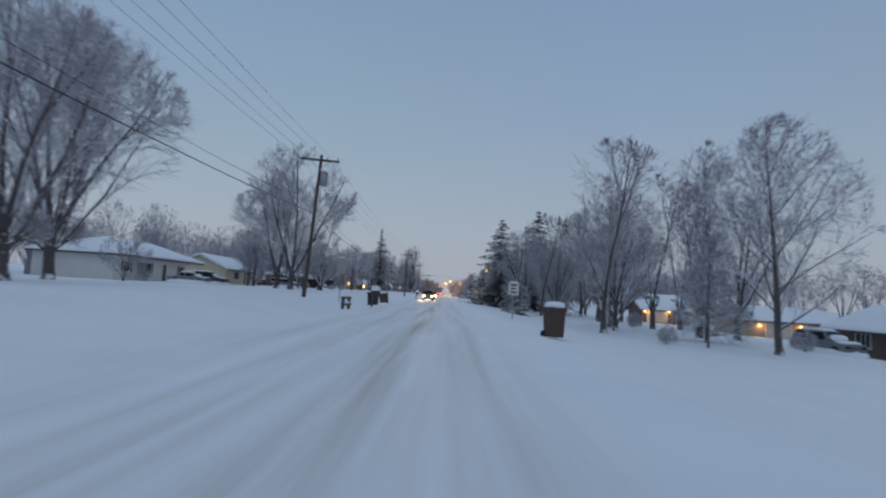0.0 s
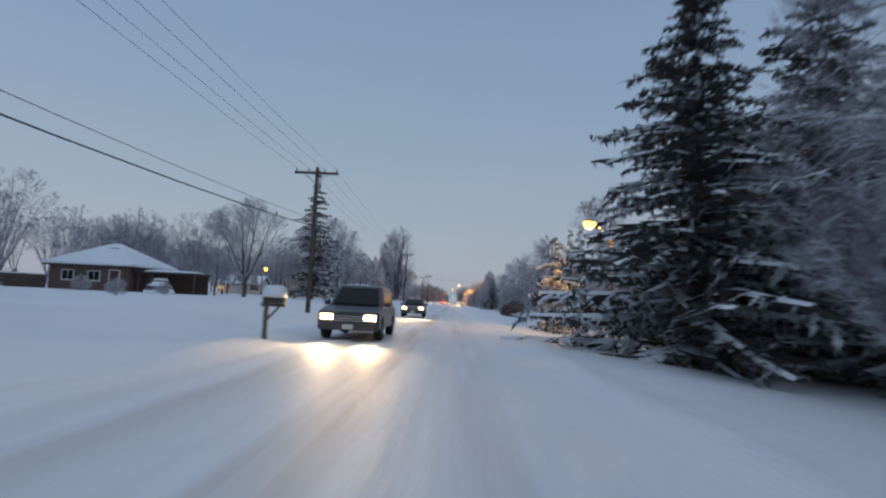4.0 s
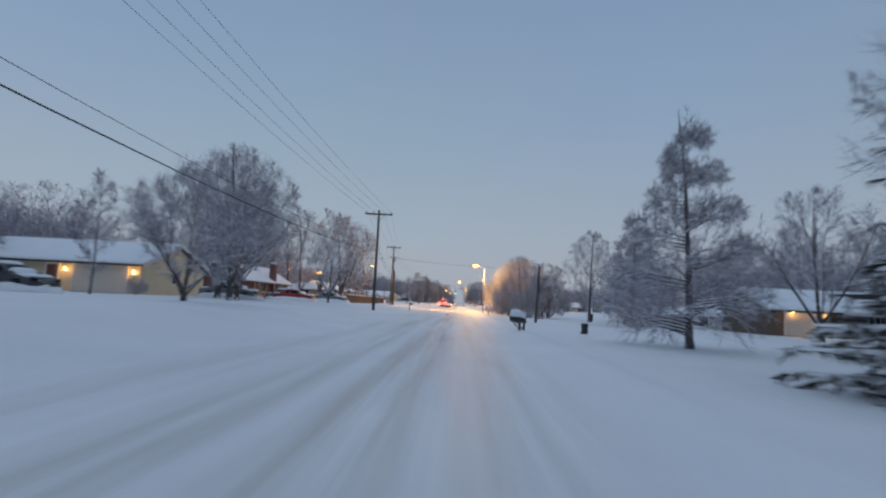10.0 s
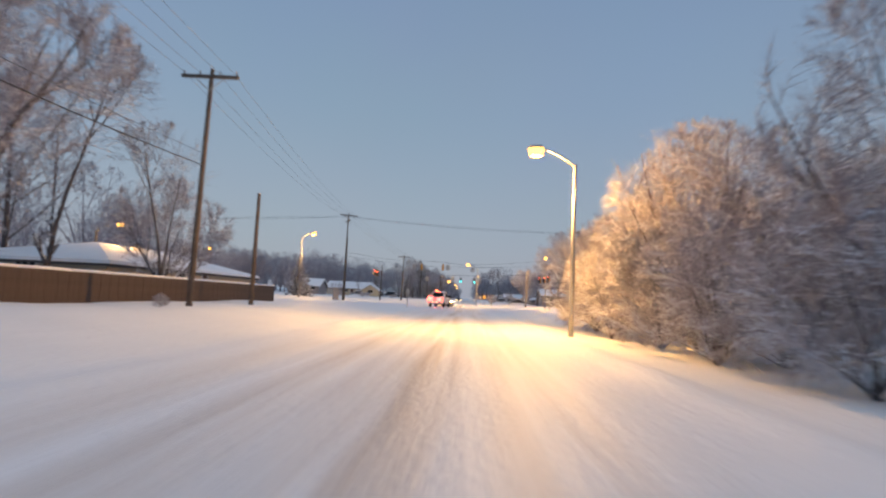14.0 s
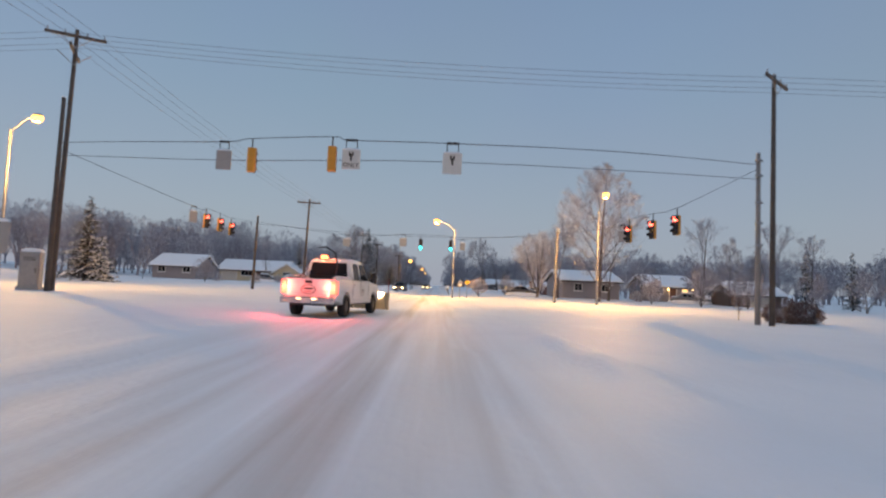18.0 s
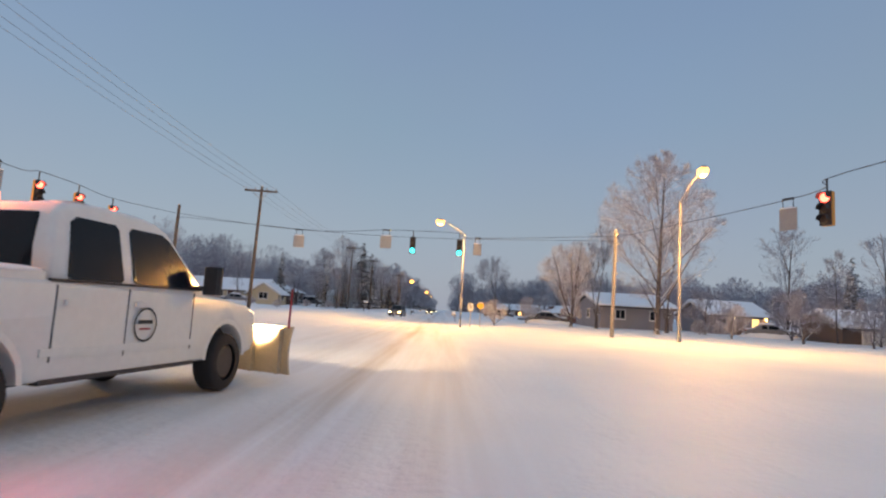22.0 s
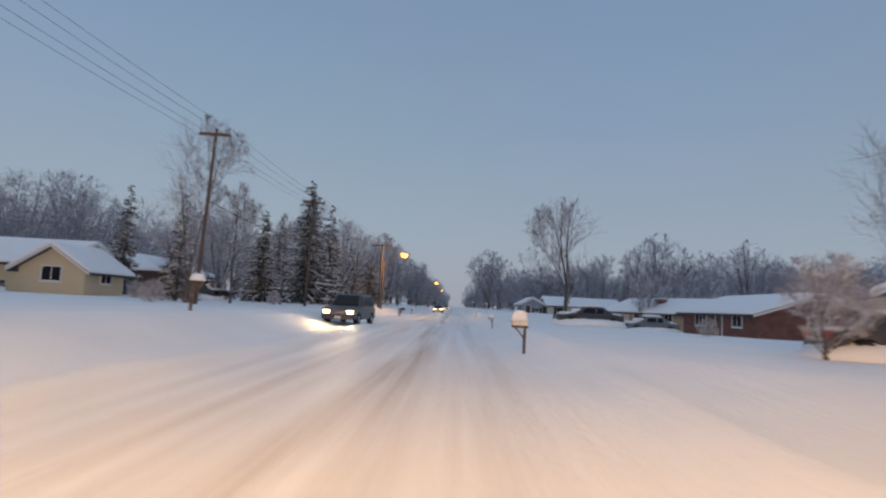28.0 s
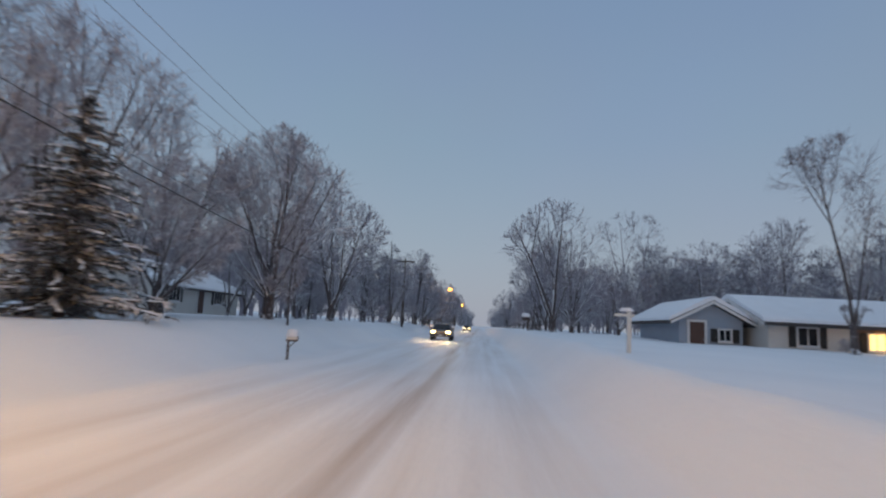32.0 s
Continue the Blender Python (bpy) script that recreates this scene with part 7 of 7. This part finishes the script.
        for y0, y1 in ((-0.98, -0.06), (-0.04, 1.10)):
            d = part("door", Geo().box((sg * (w / 2 - 0.012), (y0 + y1) / 2, 0.98), (0.03, y1 - y0 - 0.03, 0.66), bev=0.01), WHITE_PAINT, ob)
            part("door_handle", Geo().box((sg * (w / 2 + 0.03), y0 + 0.16, 1.17), (0.04, 0.17, 0.05), bev=0.01), WHITE_PAINT, d)
            if y0 > -0.5:
                badge(d, pose(sg * (w / 2 + 0.016), (y0 + y1) / 2 - 0.3, 0.95, 0, 0, sg * 90), 0.19, 1.0)
        part("rocker", Geo().box((sg * (w / 2 - 0.06), 0.1, 0.50), (0.10, 2.3, 0.14)), DARK_METAL, ob)
        part("mirror_arm", Geo().box((sg * (w / 2 + 0.04), 1.22, 1.40), (0.16, 0.05, 0.06)), BIN_BLACK, ob)
        part("wing_mirror", Geo().box((sg * (w / 2 + 0.18), 1.22, 1.50), (0.24, 0.12, 0.36), bev=0.04), BIN_BLACK, ob)
        part("headlight", Geo().box((sg * 0.78, 2.80, 0.98), (0.34, 0.08, 0.22), bev=0.02), HEAD_GLOW, ob, "lit headlight")
        for y in (-1.75, 1.98):
            arch, n = Geo(), 15
            vs = []
            for k, xo in ((0.54, 0.0), (0.475, 0.0)):
                vs += [(sg * (w / 2 + 0.004), y + k * math.cos(math.pi * (i / (n - 1))), 0.46 + k * math.sin(math.pi * i / (n - 1))) for i in range(n)]
            arch.add(vs, [(i, i + 1, n + i + 1, n + i) for i in range(n - 1)])
            part("wheel_arch", arch, WHITE_PAINT, ob)
            wheel(ob, sg * (w / 2 - 0.10), y, 0.40, 0.27, DARK_METAL)
    rear = Geo().add([(-0.76, -1.055, 1.44), (0.76, -1.055, 1.44), (0.68, -0.985, 2.00), (-0.68, -0.985, 2.00), (-0.76, -1.02, 1.44), (0.76, -1.02, 1.44), (0.68, -0.95, 2.00), (-0.68, -0.95, 2.00)], [(0, 1, 2, 3), (7, 6, 5, 4), (0, 4, 5, 1), (1, 5, 6, 2), (2, 6, 7, 3), (3, 7, 4, 0)])
    part("back_window", rear, GLASS, ob)
    part("windscreen", Geo().add([(-0.74, 1.44, 1.34), (0.74, 1.44, 1.34), (0.66, 0.80, 1.99), (-0.66, 0.80, 1.99), (-0.74, 1.47, 1.35), (0.74, 1.47, 1.35), (0.66, 0.83, 2.00), (-0.66, 0.83, 2.00)], [(0, 1, 2, 3), (7, 6, 5, 4), (0, 4, 5, 1), (1, 5, 6, 2), (2, 6, 7, 3), (3, 7, 4, 0)]), GLASS, ob)
    part("brake_light", Geo().box((0, -0.95, 2.08), (0.42, 0.05, 0.05)), TAIL_GLOW, ob, "lit high brake light")
    bc = part("beacon_base", Geo().box((-0.35, -0.6, 2.14), (0.34, 0.24, 0.04), bev=0.03), BIN_BLACK, ob)
    part("beacon", Geo().box((-0.35, -0.6, 2.22), (0.28, 0.2, 0.13), taper=0.8, bev=0.05), AMBER_GLOW, bc, "glowing amber warning beacon")
    sp = part("spreader_hopper", Geo().box((0.1, -1.7, 1.44), (0.9, 0.7, 0.14), taper=1.1, bev=0.05), DARK_METAL, ob, "dark salt spreader in the bed")
    part("spreader_pipe", Geo().path([(0.35, -1.3, 1.45), (0.45, -1.35, 1.9), (0.38, -1.5, 2.35), (0.1, -1.75, 2.55), (-0.1, -1.95, 2.5)], 0.03, 8), DARK_METAL, sp)
    part("tool", Geo().tube((-0.5, -2.6, 1.42), (-0.75, -1.2, 1.75), 0.02, 0.02, 6).tube((-0.3, -2.6, 1.42), (-0.6, -1.3, 1.7), 0.02, 0.02, 6), DARK_METAL, sp)
    # plough
    pl = part("plough_frame", Geo().tube((-0.4, 2.8, 0.5), (-0.3, 3.5, 0.42), 0.05, 0.05, 8).tube((0.4, 2.8, 0.5), (0.3, 3.5, 0.42), 0.05, 0.05, 8).box((0, 2.95, 0.72), (0.9, 0.12, 0.5)), DARK_METAL, ob)
    arc = [(0.30 * (i / 8 - 0.45) ** 2, 0.10 + 0.78 * i / 8) for i in range(9)]
    prof = [(y, z) for y, z in arc] + [(y - 0.04, z) for y, z in reversed(arc)]
    bl = part("blade", Geo().prism(prof, -1.25, 1.25), PLOW_YELLOW, pl, "curved yellow plough blade")
    bl.matrix_basis = pose(0.15, 3.65, 0, 0, 0, -14)
    for x in (-1.1, -0.55, 0, 0.55, 1.1):
        part("rib", Geo().box((x, -0.07, 0.48), (0.05, 0.10, 0.74)), PLOW_YELLOW, bl)
    for x in (-1.2, 1.2):
        part("marker", Geo().tube((x, 0, 0.85), (x, 0.02, 1.5), 0.018, 0.018, 6), RED_PAINT, bl)
    for sg in (-1, 1):
        d = bpy.data.lights.new("headlight_beam", "SPOT")
        d.energy, d.color, d.spot_size, d.spot_blend, d.shadow_soft_size = 2400.0, (1.0, 0.72, 0.38), radians(75), 0.8, 0.06
        o = new("headlight_beam", d)
        o.matrix_world = m @ look((sg * 0.78, 2.95, 1.05), (sg * 1.2, 12, -0.3))
        p = m @ Vector((sg * 0.89, -3.15, 1.06))
        lamp_light(p.x, p.y, p.z, 110.0, (1.0, 0.10, 0.06), 0.1)
    p = m @ Vector((-0.35, -1.0, 2.5))
    lamp_light(p.x, p.y, p.z, 110.0, (1.0, 0.22, 0.07), 0.1)
    return ob


pickup(at(-3.95, 321.6, -8.7))

# the patterns that were copied are not part of the place
for src in STORE:
    for o in (*src.children_recursive, src):
        bpy.data.objects.remove(o)
